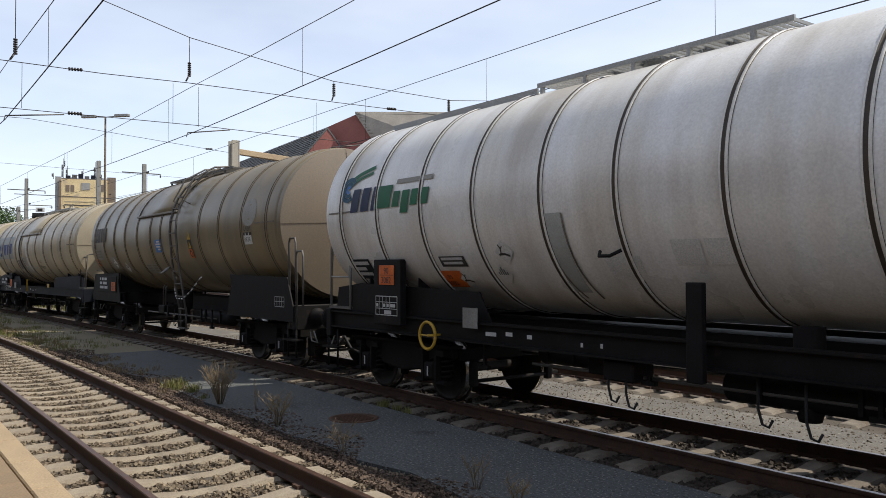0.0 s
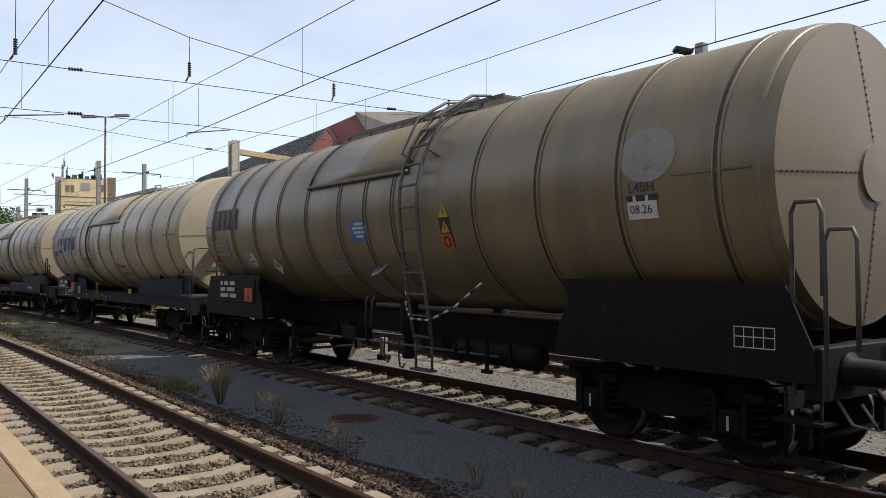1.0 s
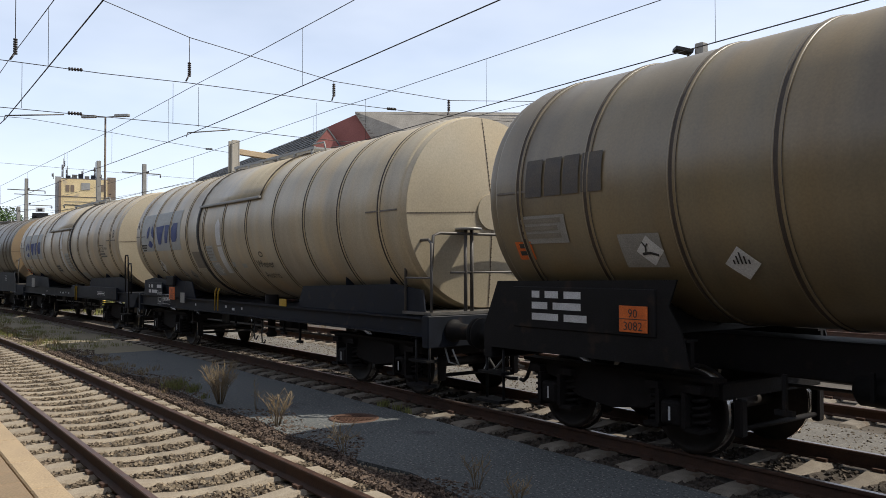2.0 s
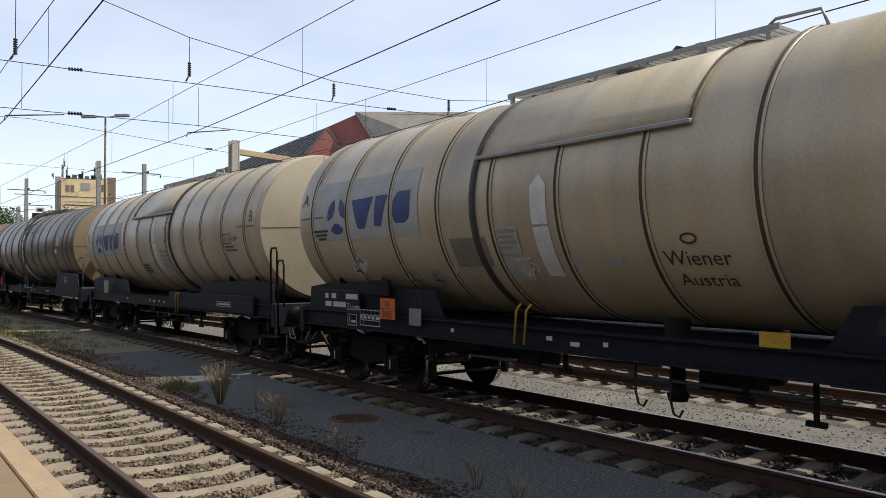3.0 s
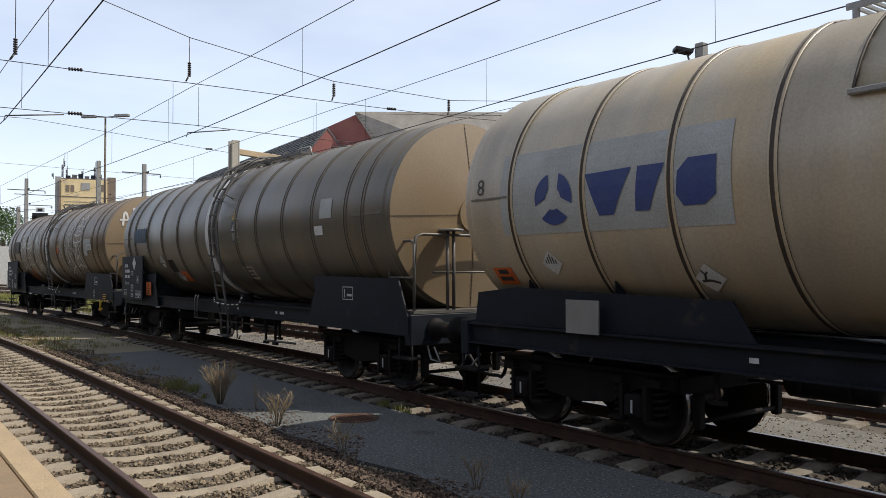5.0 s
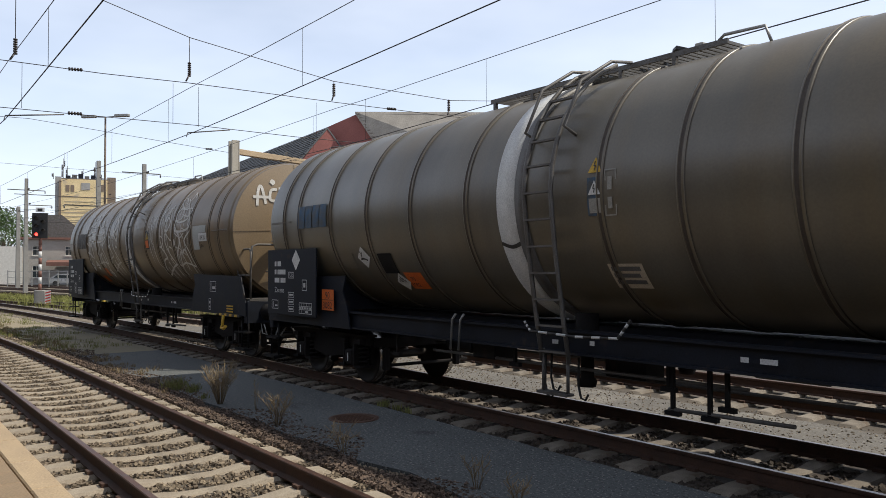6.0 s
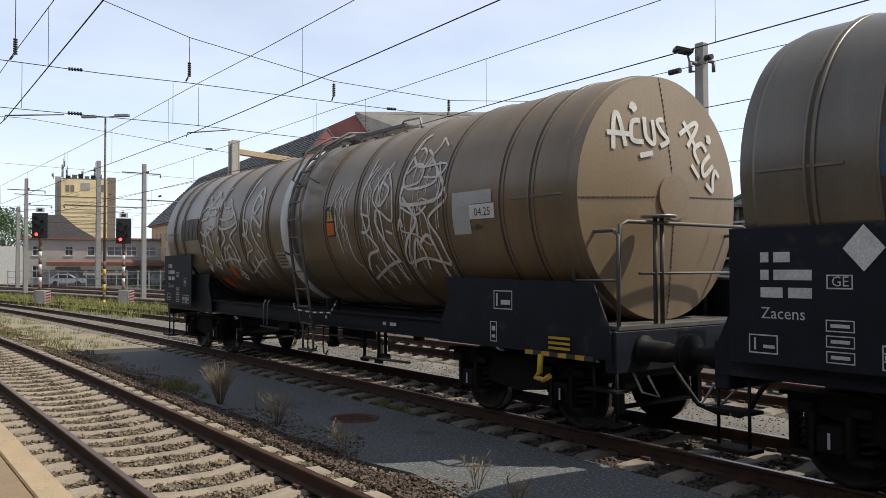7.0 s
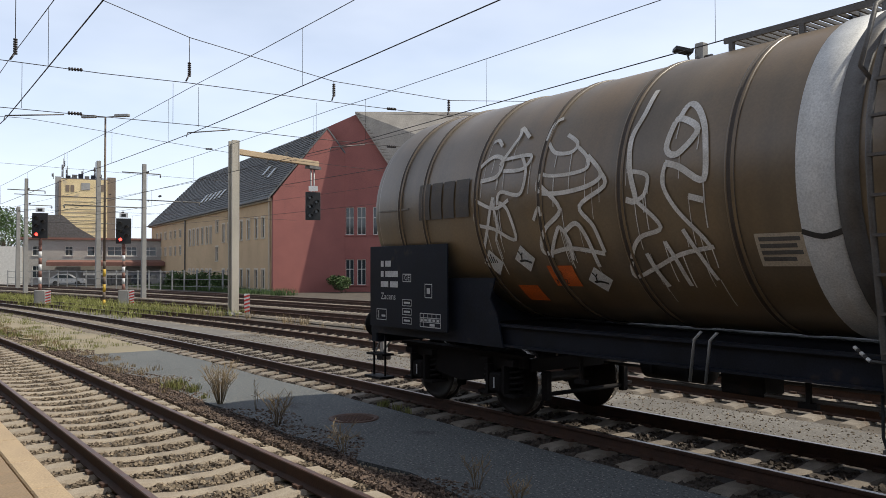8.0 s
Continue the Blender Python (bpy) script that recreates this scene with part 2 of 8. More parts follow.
# ---- mesh helpers ----
def part(name, bm, material, parent=None, label="", smooth=False):
    me = bpy.data.meshes.new(name)
    bm.to_mesh(me)
    bm.free()
    if smooth:
        for p in me.polygons:
            p.use_smooth = True
    for m in (material if isinstance(material, (list, tuple)) else (material,)):
        me.materials.append(m)
    ob = new(name, me)
    ob.parent = parent
    if label:
        ob["label"] = label
    return ob


def share(name, ob, parent, m):
    """Another object on the same mesh."""
    o = new(name, ob.data)
    o.parent = parent
    o.matrix_basis = m
    return o


def thing(name, label, category, group="", m=None, kind=""):
    e = new(name)
    e.empty_display_size = 0.2
    if m is not None:
        e.matrix_basis = m
    return tagged(e, label, category, group, kind)


def box(bm, x0, x1, y0, y1, z0, z1, m=None, bevel=0.0, mi=0):
    vs = [bm.verts.new(Vector(c) if m is None else m @ Vector(c)) for c in
          ((x0, y0, z0), (x1, y0, z0), (x1, y1, z0), (x0, y1, z0), (x0, y0, z1), (x1, y0, z1), (x1, y1, z1), (x0, y1, z1))]
    fs = [bm.faces.new([vs[i] for i in f]) for f in ((3, 2, 1, 0), (4, 5, 6, 7), (0, 1, 5, 4), (1, 2, 6, 5), (2, 3, 7, 6), (3, 0, 4, 7))]
    for f in fs:
        f.material_index = mi
    if bevel:
        es = list({e for f in fs for e in f.edges})
        bmesh.ops.bevel(bm, geom=es, offset=bevel, segments=1, affect="EDGES", profile=0.5)
    return vs


def bx(*a, **k):
    bm = bmesh.new()
    box(bm, *a, **k)
    return bm


def rod(bm, a, b, r, n=8, r2=None, mi=0, caps=True):
    a, b = Vector(a), Vector(b)
    d = b - a
    q = d.to_track_quat("Z", "Y").to_matrix()
    r2 = r if r2 is None else r2
    ra, rb = [], []
    for i in range(n):
        c, s = math.cos(2 * math.pi * i / n), math.sin(2 * math.pi * i / n)
        ra.append(bm.verts.new(a + q @ Vector((c * r, s * r, 0))))
        rb.append(bm.verts.new(b + q @ Vector((c * r2, s * r2, 0))))
    for i in range(n):
        f = bm.faces.new((ra[i], ra[(i + 1) % n], rb[(i + 1) % n], rb[i]))
        f.material_index, f.smooth = mi, True
    if caps:
        bm.faces.new(ra[::-1]).material_index = mi
        bm.faces.new(rb).material_index = mi


def tube(bm, pts, r, n=6, mi=0):
    """A bent round bar through the points, in one piece."""
    pts = [Vector(p) for p in pts]
    rings = []
    up = None
    for i, p in enumerate(pts):
        d = (pts[min(i + 1, len(pts) - 1)] - pts[max(i - 1, 0)]).normalized()
        if up is None:
            up = d.orthogonal().normalized()
        else:
            up = (up - d * up.dot(d)).normalized()
        w = d.cross(up)
        rings.append([bm.verts.new(p + (up * math.cos(2 * math.pi * k / n) + w * math.sin(2 * math.pi * k / n)) * r) for k in range(n)])
    for a, b in zip(rings, rings[1:]):
        for k in range(n):
            f = bm.faces.new((a[k], a[(k + 1) % n], b[(k + 1) % n], b[k]))
            f.material_index, f.smooth = mi, True
    bm.faces.new(rings[0][::-1]).material_index = mi
    bm.faces.new(rings[-1]).material_index = mi


def lathe(bm, profile, axis="X", n=48, centre=(0, 0, 0), mi=0, smooth=True):
    """Revolves (along, radius) pairs round an axis through centre."""
    rings = []
    c = Vector(centre)
    for a, r in profile:
        ring = []
        for k in range(n):
            t = 2 * math.pi * k / n
            u, v = r * math.cos(t), r * math.sin(t)
            ring.append(bm.verts.new(c + (Vector((a, u, v)) if axis == "X" else Vector((u, a, v)) if axis == "Y" else Vector((u, v, a)))))
        rings.append(ring)
    for a, b in zip(rings, rings[1:]):
        for k in range(n):
            f = bm.faces.new((a[k], a[(k + 1) % n], b[(k + 1) % n], b[k]))
            f.material_index, f.smooth = mi, smooth
    for ring in (rings[0], rings[-1]):
        if (ring[0].co - ring[n // 2].co).length > 1e-4:
            f = bm.faces.new(ring)
            f.material_index = mi
    bmesh.ops.recalc_face_normals(bm, faces=bm.faces)


def prism(bm, poly, depth, m=None, mi=0):
    """A polygon in x, z pushed along y by depth."""
    m = m or Matrix()
    a = [bm.verts.new(m @ Vector((x, 0, z))) for x, z in poly]
    b = [bm.verts.new(m @ Vector((x, depth, z))) for x, z in poly]
    n = len(poly)
    fs = [bm.faces.new(a), bm.faces.new(b[::-1])]
    for i in range(n):
        fs.append(bm.faces.new((a[i], b[i], b[(i + 1) % n], a[(i + 1) % n])))
    for f in fs:
        f.material_index = mi
    bmesh.ops.recalc_face_normals(bm, faces=fs)


def text_bm(body, size, align="LEFT"):
    """Letters of the built-in font as a flat mesh in x, y."""
    cu = bpy.data.curves.new("letters", "FONT")
    cu.body, cu.size, cu.align_x, cu.resolution_u = body, size, align, 2
    ob = bpy.data.objects.new("letters", cu)
    scene.collection.objects.link(ob)
    me = bpy.data.meshes.new_from_object(ob.evaluated_get(bpy.context.evaluated_depsgraph_get()))
    bm = bmesh.new()
    bm.from_mesh(me)
    bpy.data.objects.remove(ob)
    bpy.data.meshes.remove(me)
    return bm
dull(M_BLACK, M_NAVY, M_GRIME)




# ---- tracks ----
RAIL_TOP = 0.16
TRAIN_Y, NEAR_Y = 8.02, 2.88


def bend(x, x1, radius):
    """How far a track that curves left of x1 has swung to the side."""
    return max(0.0, x1 - x) ** 2 / (2 * radius)


def track_point(x, y0, x1, radius):
    return Vector((x, y0 - bend(x, x1, radius), 0)), math.atan2(max(0.0, x1 - x) / radius, 1.0)


TRACKS = {"near": (NEAR_Y, -16.0, 300.0), "train": (TRAIN_Y, -15.8, 390.0), "third": (12.25, -10.0, 300.0),
          "fourth": (17.0, -12.0, 330.0), "fifth": (21.2, -14.0, 420.0), "sixth": (25.2, -16.0, 520.0)}

PROFILE = [(-0.075, 0.0), (0.075, 0.0), (0.075, 0.012), (0.012, 0.03), (0.012, 0.118), (0.036, 0.128), (0.036, 0.153), (0.028, 0.16),
           (-0.028, 0.16), (-0.036, 0.153), (-0.036, 0.128), (-0.012, 0.118), (-0.012, 0.03), (-0.075, 0.012)]


def rail(parent, key, side, x0, x1, step, mats):
    bm = bmesh.new()
    rings = []
    n = int((x1 - x0) / step)
    for i in range(n + 1):
        p, a = track_point(x0 + i * step, *TRACKS[key])
        nrm = Vector((-math.sin(a), math.cos(a), 0))
        rings.append([bm.verts.new(p + nrm * (side * 0.7525 + u) + Vector((0, 0, v))) for u, v in PROFILE])
    k = len(PROFILE)
    for a, b in zip(rings, rings[1:]):
        for j in range(k):
            f = bm.faces.new((a[j], b[j], b[(j + 1) % k], a[(j + 1) % k]))
            f.material_index = 1 if j in (7,) else 0
    bmesh.ops.recalc_face_normals(bm, faces=bm.faces)
    return part("rail", bm, mats, parent)


def sleeper_mesh():
    """A concrete sleeper, thick under the rails and sunk in the middle."""
    bm = bmesh.new()
    ys = [-1.3, -1.24, -0.95, -0.6, -0.25, 0.25, 0.6, 0.95, 1.24, 1.3]
    tops = [-0.05, -0.012, 0.0, 0.0, -0.035, -0.035, 0.0, 0.0, -0.012, -0.05]
    half = [0.13, 0.145, 0.145, 0.145, 0.115, 0.115, 0.145, 0.145, 0.145, 0.13]
    rings = []
    for y, t, h in zip(ys, tops, half):
        rings.append([bm.verts.new(c) for c in ((-h, y, -0.2), (-h, y, t - 0.035), (-h + 0.035, y, t), (h - 0.035, y, t), (h, y, t - 0.035), (h, y, -0.2))])
    for a, b in zip(rings, rings[1:]):
        for j in range(6):
            bm.faces.new((a[j], b[j], b[(j + 1) % 6], a[(j + 1) % 6]))
    bm.faces.new(rings[0])
    bm.faces.new(rings[-1])
    bmesh.ops.recalc_face_normals(bm, faces=bm.faces)
    return bm


def clip_mesh(bm, side):
    """Rail fastenings: a low shoulder on each side of the rail foot."""
    for s in (-1, 1):
        box(bm, -0.06, 0.06, side * 0.7525 + s * 0.11 - 0.03, side * 0.7525 + s * 0.11 + 0.03, 0.0, 0.035, mi=1)


def build_track(name, key, label, x0, x1, spacing, phase, sleepers_as_parts, mats, step=2.0, tie=M_CONCRETE):
    t = thing(name, label, "railway track", kind="structure")
    for s in (-1, 1):
        rail(t, key, s, x0, x1, step, mats)
    first = None
    n0, n1 = math.ceil((x0 - phase) / spacing), math.floor((x1 - phase) / spacing)
    rest = bmesh.new()
    proto = sleeper_mesh()
    clip_mesh(proto, 1)
    clip_mesh(proto, -1)
    me = bpy.data.meshes.new("sleeper")
    proto.to_mesh(me)
    me.materials.append(tie)
    me.materials.append(M_RAIL)
    for k in range(n0, n1 + 1):
        x = phase + k * spacing
        p, a = track_point(x, *TRACKS[key])
        j = 0.5 * noise.noise(Vector((k * 1.7, len(key), 0)))
        m = Matrix.Translation(p + Vector((0.03 * j, 0.02 * j, 0))) @ Matrix.Rotation(a + 0.012 * j, 4, "Z")
        if sleepers_as_parts[0] <= x <= sleepers_as_parts[1]:
            o = new("sleeper", me)
            o.parent = t
            o.matrix_basis = m
        else:
            c = me.copy()
            c.transform(m)
            rest.from_mesh(c)
            bpy.data.meshes.remove(c)
    proto.free()
    if len(rest.verts):
        o = part("far_sleepers", rest, (tie, M_RAIL), t)
        o["kind"] = "stuff"
    else:
        rest.free()
    return t


def strip(name, label, category, y_off0, y_off1, key, x0, x1, z, material, step=1.0, wob0=0.0, wob1=0.0, thick=0.12):
    """A strip of paving or bed that follows a track, with ragged edges."""
    bm = bmesh.new()
    rows = []
    n = int((x1 - x0) / step)
    for i in range(n + 1):
        x = x0 + i * step
        p, a = track_point(x, *TRACKS[key])
        nr = Vector((-math.sin(a), math.cos(a), 0))
        w0 = wob0 * noise.noise(Vector((x * 0.9, y_off0, 3)))
        w1 = wob1 * noise.noise(Vector((x * 0.9, y_off1, 7)))
        a0, a1 = p + nr * (y_off0 + w0), p + nr * (y_off1 + w1)
        rows.append([bm.verts.new(c) for c in (a0 - Vector((0, 0, thick)), a0 + Vector((0, 0, z)), a1 + Vector((0, 0, z)), a1 - Vector((0, 0, thick)))])
    for a, b in zip(rows, rows[1:]):
        for j in range(3):
            bm.faces.new((a[j], b[j], b[j + 1], a[j + 1]))
    bmesh.ops.recalc_face_normals(bm, faces=bm.faces)
    return tagged(part(name, bm, material), label, category, kind="structure")


g = bmesh.new()
bmesh.ops.create_grid(g, x_segments=60, y_segments=60, size=2500)
for v in g.verts:
    v.co.z = -0.10
tagged(part("ground", g, M_GRAVEL), "brown gravelly railway ground with sparse dry grass", "ground", kind="structure")

strip("pavement", "worn dark grey asphalt strip between two tracks", "asphalt path", -3.40, -1.40, "train", -21.5, 14, 0.0, M_ASPHALT, 0.5, 0.22, 0.08)
strip("pavement", "dusty straw-coloured worn paving with weeds", "asphalt path", -3.40, -1.40, "train", -60, -21.5, -0.004, M_DUST, 0.5, 0.5, 0.08)
strip("pavement", "pale dusty asphalt strip beside the goods track", "asphalt path", 1.30, 2.75, "train", -70, 14, -0.02, M_GRIT, 0.5, 0.08, 0.08)
for key, half in (("near", 1.55), ("train", 1.45), ("third", 1.6), ("fourth", 1.7), ("fifth", 1.7), ("sixth", 1.7)):
    strip("track_bed", "crushed stone ballast bed under a track", "ballast", -half, half, key, -130, 16, -0.05, M_DARKBED if key == "train" else M_GRAVEL, 2.0, 0.1, 0.1)

build_track("track_near", "near", "lit station track with rusty brown rails and pale concrete sleepers", -90, 12, 0.606, -6.57, (-60, 4), (M_RAIL, M_RAILTOP_RUST))
build_track("track_goods", "train", "goods track with worn steel rails on concrete sleepers", -130, 30, 0.6025, -7.08, (-70, 6), (M_RAIL, M_RAILTOP), tie=M_OLDSLEEPER)
build_track("track_third", "third", "siding track with dark rusty rails", -140, 20, 0.62, 0.0, (-30, 2), (M_RAIL, M_RAILTOP_RUST), tie=M_OLDSLEEPER)
for key in ("fourth", "fifth", "sixth"):
    build_track("track_" + key, key, "far siding track with dark rusty rails", -160, 25, 0.62, 0.0, (9, 9), (M_RAIL, M_RAILTOP_RUST), 4.0, tie=M_OLDSLEEPER)

# platform
plat = thing("platform", "low station platform with pale edge stones and sunlit pavers", "platform", kind="structure")
b = bmesh.new()
box(b, -60, 14, -5.0, 1.16, -0.3, 0.47)
part("platform_base", b, M_ASPHALT, plat)
kb = bx(-0.495, 0.495, -0.11, 0.11, -0.14, 0.0, bevel=0.012)
k0 = part("edge_stone", kb, M_KERB, plat)
k0.matrix_basis = pose(-60, 1.17 - bend(-60, -16, 300), 0.54)
for i in range(1, 74):
    x = -60 + i
    share("edge_stone", k0, plat, pose(x, 1.17 - bend(x, -16, 300), 0.54, 0, 0, math.degrees(math.atan(max(0, -16 - x) / 300))))
pb = bx(-0.196, 0.196, -0.196, 0.196, -0.07, 0.0, bevel=0.006)
p0 = part("paver", pb, M_PAVER, plat)
p0.matrix_basis = pose(-11.8, 0.85, 0.536)
for i in range(30):
    for j in range(4):
        if i or j:
            share("paver", p0, plat, pose(-11.8 + i * 0.4, 0.85 - j * 0.4 - bend(-11.8 + i * 0.4, -16, 300), 0.536 + random.uniform(-0.002, 0.002)))


# ---- far buildings ----
def window_unit(parent, m, w, h, bars=1, trim=M_TRIM, sill=True):
    """A window in its opening: frame, panes, glazing bars and a sill; local x across, z up, y into the wall."""
    bm = bmesh.new()
    f = 0.06
    for x0, x1, z0, z1 in ((0, f, 0, h), (w - f, w, 0, h), (f, w - f, 0, f), (f, w - f, h - f, h)):
        box(bm, x0, x1, 0.08, 0.16, z0, z1, m)
    for i in range(bars):
        x = w * (i + 1) / (bars + 1)
        box(bm, x - 0.03, x + 0.03, 0.09, 0.15, f, h - f, m)
    box(bm, f, w - f, 0.09, 0.15, h * 0.62 - 0.03, h * 0.62 + 0.03, m)
    win = part("window", bm, M_FRAME, parent)
    part("pane", bx(0.02, w - 0.02, 0.12, 0.14, 0.02, h - 0.02, m), M_GLASS, win)
    if sill:
        part("sill", bx(-0.08, w + 0.08, -0.1, 0.1, -0.1, -0.002, m), trim, win)
    return win


def wall_with_holes(bm, width, height, holes, m, thick=0.35, top=None):
    """A wall in local x, z with rectangular holes (x, z, w, h) through it, made of a grid of blocks."""
    xs = sorted({0.0, width, *[h[0] for h in holes], *[h[0] + h[2] for h in holes]})
    zs = sorted({0.0, height, *[h[1] for h in holes], *[h[1] + h[3] for h in holes]})
    for x0, x1 in zip(xs, xs[1:]):
        run = None
        for z0, z1 in zip(zs, zs[1:]):
            cx, cz = (x0 + x1) / 2, (z0 + z1) / 2
            hole = any(h[0] < cx < h[0] + h[2] and h[1] < cz < h[1] + h[3] for h in holes)
            if hole:
                if run is not None:
                    box(bm, x0, x1, 0, thick, run, z0, m)
                run = None
            elif run is None:
                run = z0
        if run is not None:
            box(bm, x0, x1, 0, thick, run, zs[-1], m)


def ochre_building():
    """The long ochre building with its slate roof, and the red gable at its end; local x runs along the front, y into the house."""
    h = thing("station_building", "long ochre rendered building with dark slate roof and red gable", "building")
    L, D, EAVE, RIDGE = 55.8, 10.6, 8.75, 15.6
    mf = Matrix.Translation((-124.0, 36.5, 0.0)) @ Matrix.Rotation(math.atan2(-5.54, 55.5), 4, "Z")
    near = [2.4, 4.5, 7.0, 9.4, 14.0, 16.0]
    mid = [21.4, 23.1, 25.2, 27.4, 29.4, 31.4]
    far = [36.7, 39.7, 42.5, 45.8, 48.9, 51.7]
    holes = []
    for c in near + mid:
        holes += [(L - c - 0.45, 0.45, 0.9, 1.8), (L - c - 0.45, 5.25, 0.9, 1.95)]
    holes += [(L - 18.75 - 0.5, 6.4, 1.0, 1.3), (L - 18.75 - 0.5, 3.2, 1.0, 1.6)]
    for c in far:
        holes += [(L - c - 0.5, 0.3, 1.0, 1.6), (L - c - 0.5, 4.2, 1.0, 1.1), (L - c - 0.5, 6.5, 1.0, 0.95)]
    bm = bmesh.new()
    wall_with_holes(bm, L, EAVE + 0.1, holes, mf @ Matrix.Translation((0, 0, -0.2)))
    part("front_wall", bm, M_YELLOWWALL, h)
    for x, z, w, hh in holes:
        z -= 0.2
        win = window_unit(h, mf @ Matrix.Translation((x, 0, z)), w, hh, 1)
        bm = bmesh.new()
        for a, b_, c, d in ((x - 0.14, x, z, z + hh + 0.14), (x + w, x + w + 0.14, z, z + hh + 0.14), (x, x + w, z + hh, z + hh + 0.14)):
            box(bm, a, b_, -0.05, -0.002, c, d, mf)
        part("window_surround", bm, M_PALETRIM, win)
    part("cornice", bx(-0.3, L, -0.35, -0.004, EAVE - 0.4, EAVE - 0.06, mf), M_TRIM, h)
    part("plinth", bx(0.0, L - 0.1, -0.06, -0.003, -0.2, 0.2, mf), M_GREYWALL, h)
    for dx in (0.35, 12.2, 33.6):
        part("downpipe", bx(L - dx - 0.1, L - dx + 0.1, -0.2, -0.06, 0.2, EAVE - 0.42, mf), M_TRIM if dx < 1 else M_STEEL, h)
    bm = bmesh.new()
    box(bm, 0.0, L, D - 0.35, D, -0.3, EAVE, mf)
    box(bm, 0.0, 0.35, 0.36, D - 0.36, -0.3, EAVE, mf)
    part("back_wall", bm, M_YELLOWWALL, h)
    bm = bmesh.new()
    prism(bm, [(0.0, -0.3), (D, -0.3), (D, EAVE), (D / 2, RIDGE - 0.15), (0.0, EAVE)], 0.4, mf @ Matrix(((0, 1, 0, L + 0.003), (1, 0, 0, 0), (0, 0, 1, 0), (0, 0, 0, 1))))
    part("gable_wall", bm, M_REDWALL, h, "brick-red rendered gable")
    bm = bmesh.new()
    A, Bp = Vector((L + 0.45, -0.5, EAVE - 0.1)), Vector((L + 0.45, D / 2, RIDGE))
    C, Dp = Vector((7.5, D / 2, RIDGE)), Vector((-0.6, -0.5, EAVE - 0.1))
    E, F = Vector((L + 0.45, D + 0.5, EAVE - 0.1)), Vector((-0.6, D + 0.5, EAVE - 0.1))
    up = Vector((0, 0, 0.2))
    vs = [bm.verts.new(mf @ p) for p in (A, Bp, C, Dp, E, F)] + [bm.verts.new(mf @ (p - up)) for p in (A, Bp, C, Dp, E, F)]
    for f in ((0, 1, 2, 3), (4, 5, 2, 1), (3, 2, 5), (6, 9, 8, 7), (10, 7, 8, 11), (9, 11, 8), (0, 3, 9, 6), (3, 5, 11, 9), (5, 4, 10, 11), (0, 6, 7, 1), (1, 7, 10, 4)):
        bm.faces.new([vs[i] for i in f])
    bmesh.ops.recalc_face_normals(bm, faces=bm.faces)
    roof = part("roof", bm, M_SLATE, h)
    # courses of slates, as low steps across the front slope
    bm = bmesh.new()
    d = (Bp - A)
    for i in range(1, 26):
        k = i / 26
        p, q = A + d * k, Dp + (C - Dp) * k
        rod(bm, mf @ (p + Vector((0, -0.02, 0.03))), mf @ (q + Vector((0, -0.02, 0.03))), 0.035, 4)
    part("slate_course", bm, M_SLATE, roof)["kind"] = "stuff"
    tilt = Matrix.Rotation(math.atan2(d.z, d.y), 4, "X")
    for fx, fk in ((5.5, 0.42), (8.5, 0.5), (21.0, 0.30), (23.0, 0.30), (25.0, 0.30), (27.0, 0.30), (29.0, 0.30)):
        p = A + d * fk
        rw = part("roof_window", bx(-0.4, 0.4, -0.7, 0.7, 0.06, 0.14, mf @ Matrix.Translation((L - fx, p.y, p.z)) @ tilt, 0.02), M_GALV if fx > 10 else M_SLATE, roof)
        part("pane", bx(-0.3, 0.3, -0.6, 0.6, 0.142, 0.15, mf @ Matrix.Translation((L - fx, p.y, p.z)) @ tilt), M_GLASS, rw)
    for cx, cy, hh in ((4.0, 2.6, 1.2), (12.5, 3.6, 0.9)):
        z = A.z + d.z * (cy + 0.5) / d.y
        part("vent_pipe", bx(L - cx, L - cx + 0.25, cy, cy + 0.25, z - 0.1, z + hh, mf), M_STEEL, roof)
    part("gutter", bx(-0.6, L + 0.4, -0.66, -0.51, EAVE - 0.24, EAVE - 0.12, mf), M_STEEL, roof)


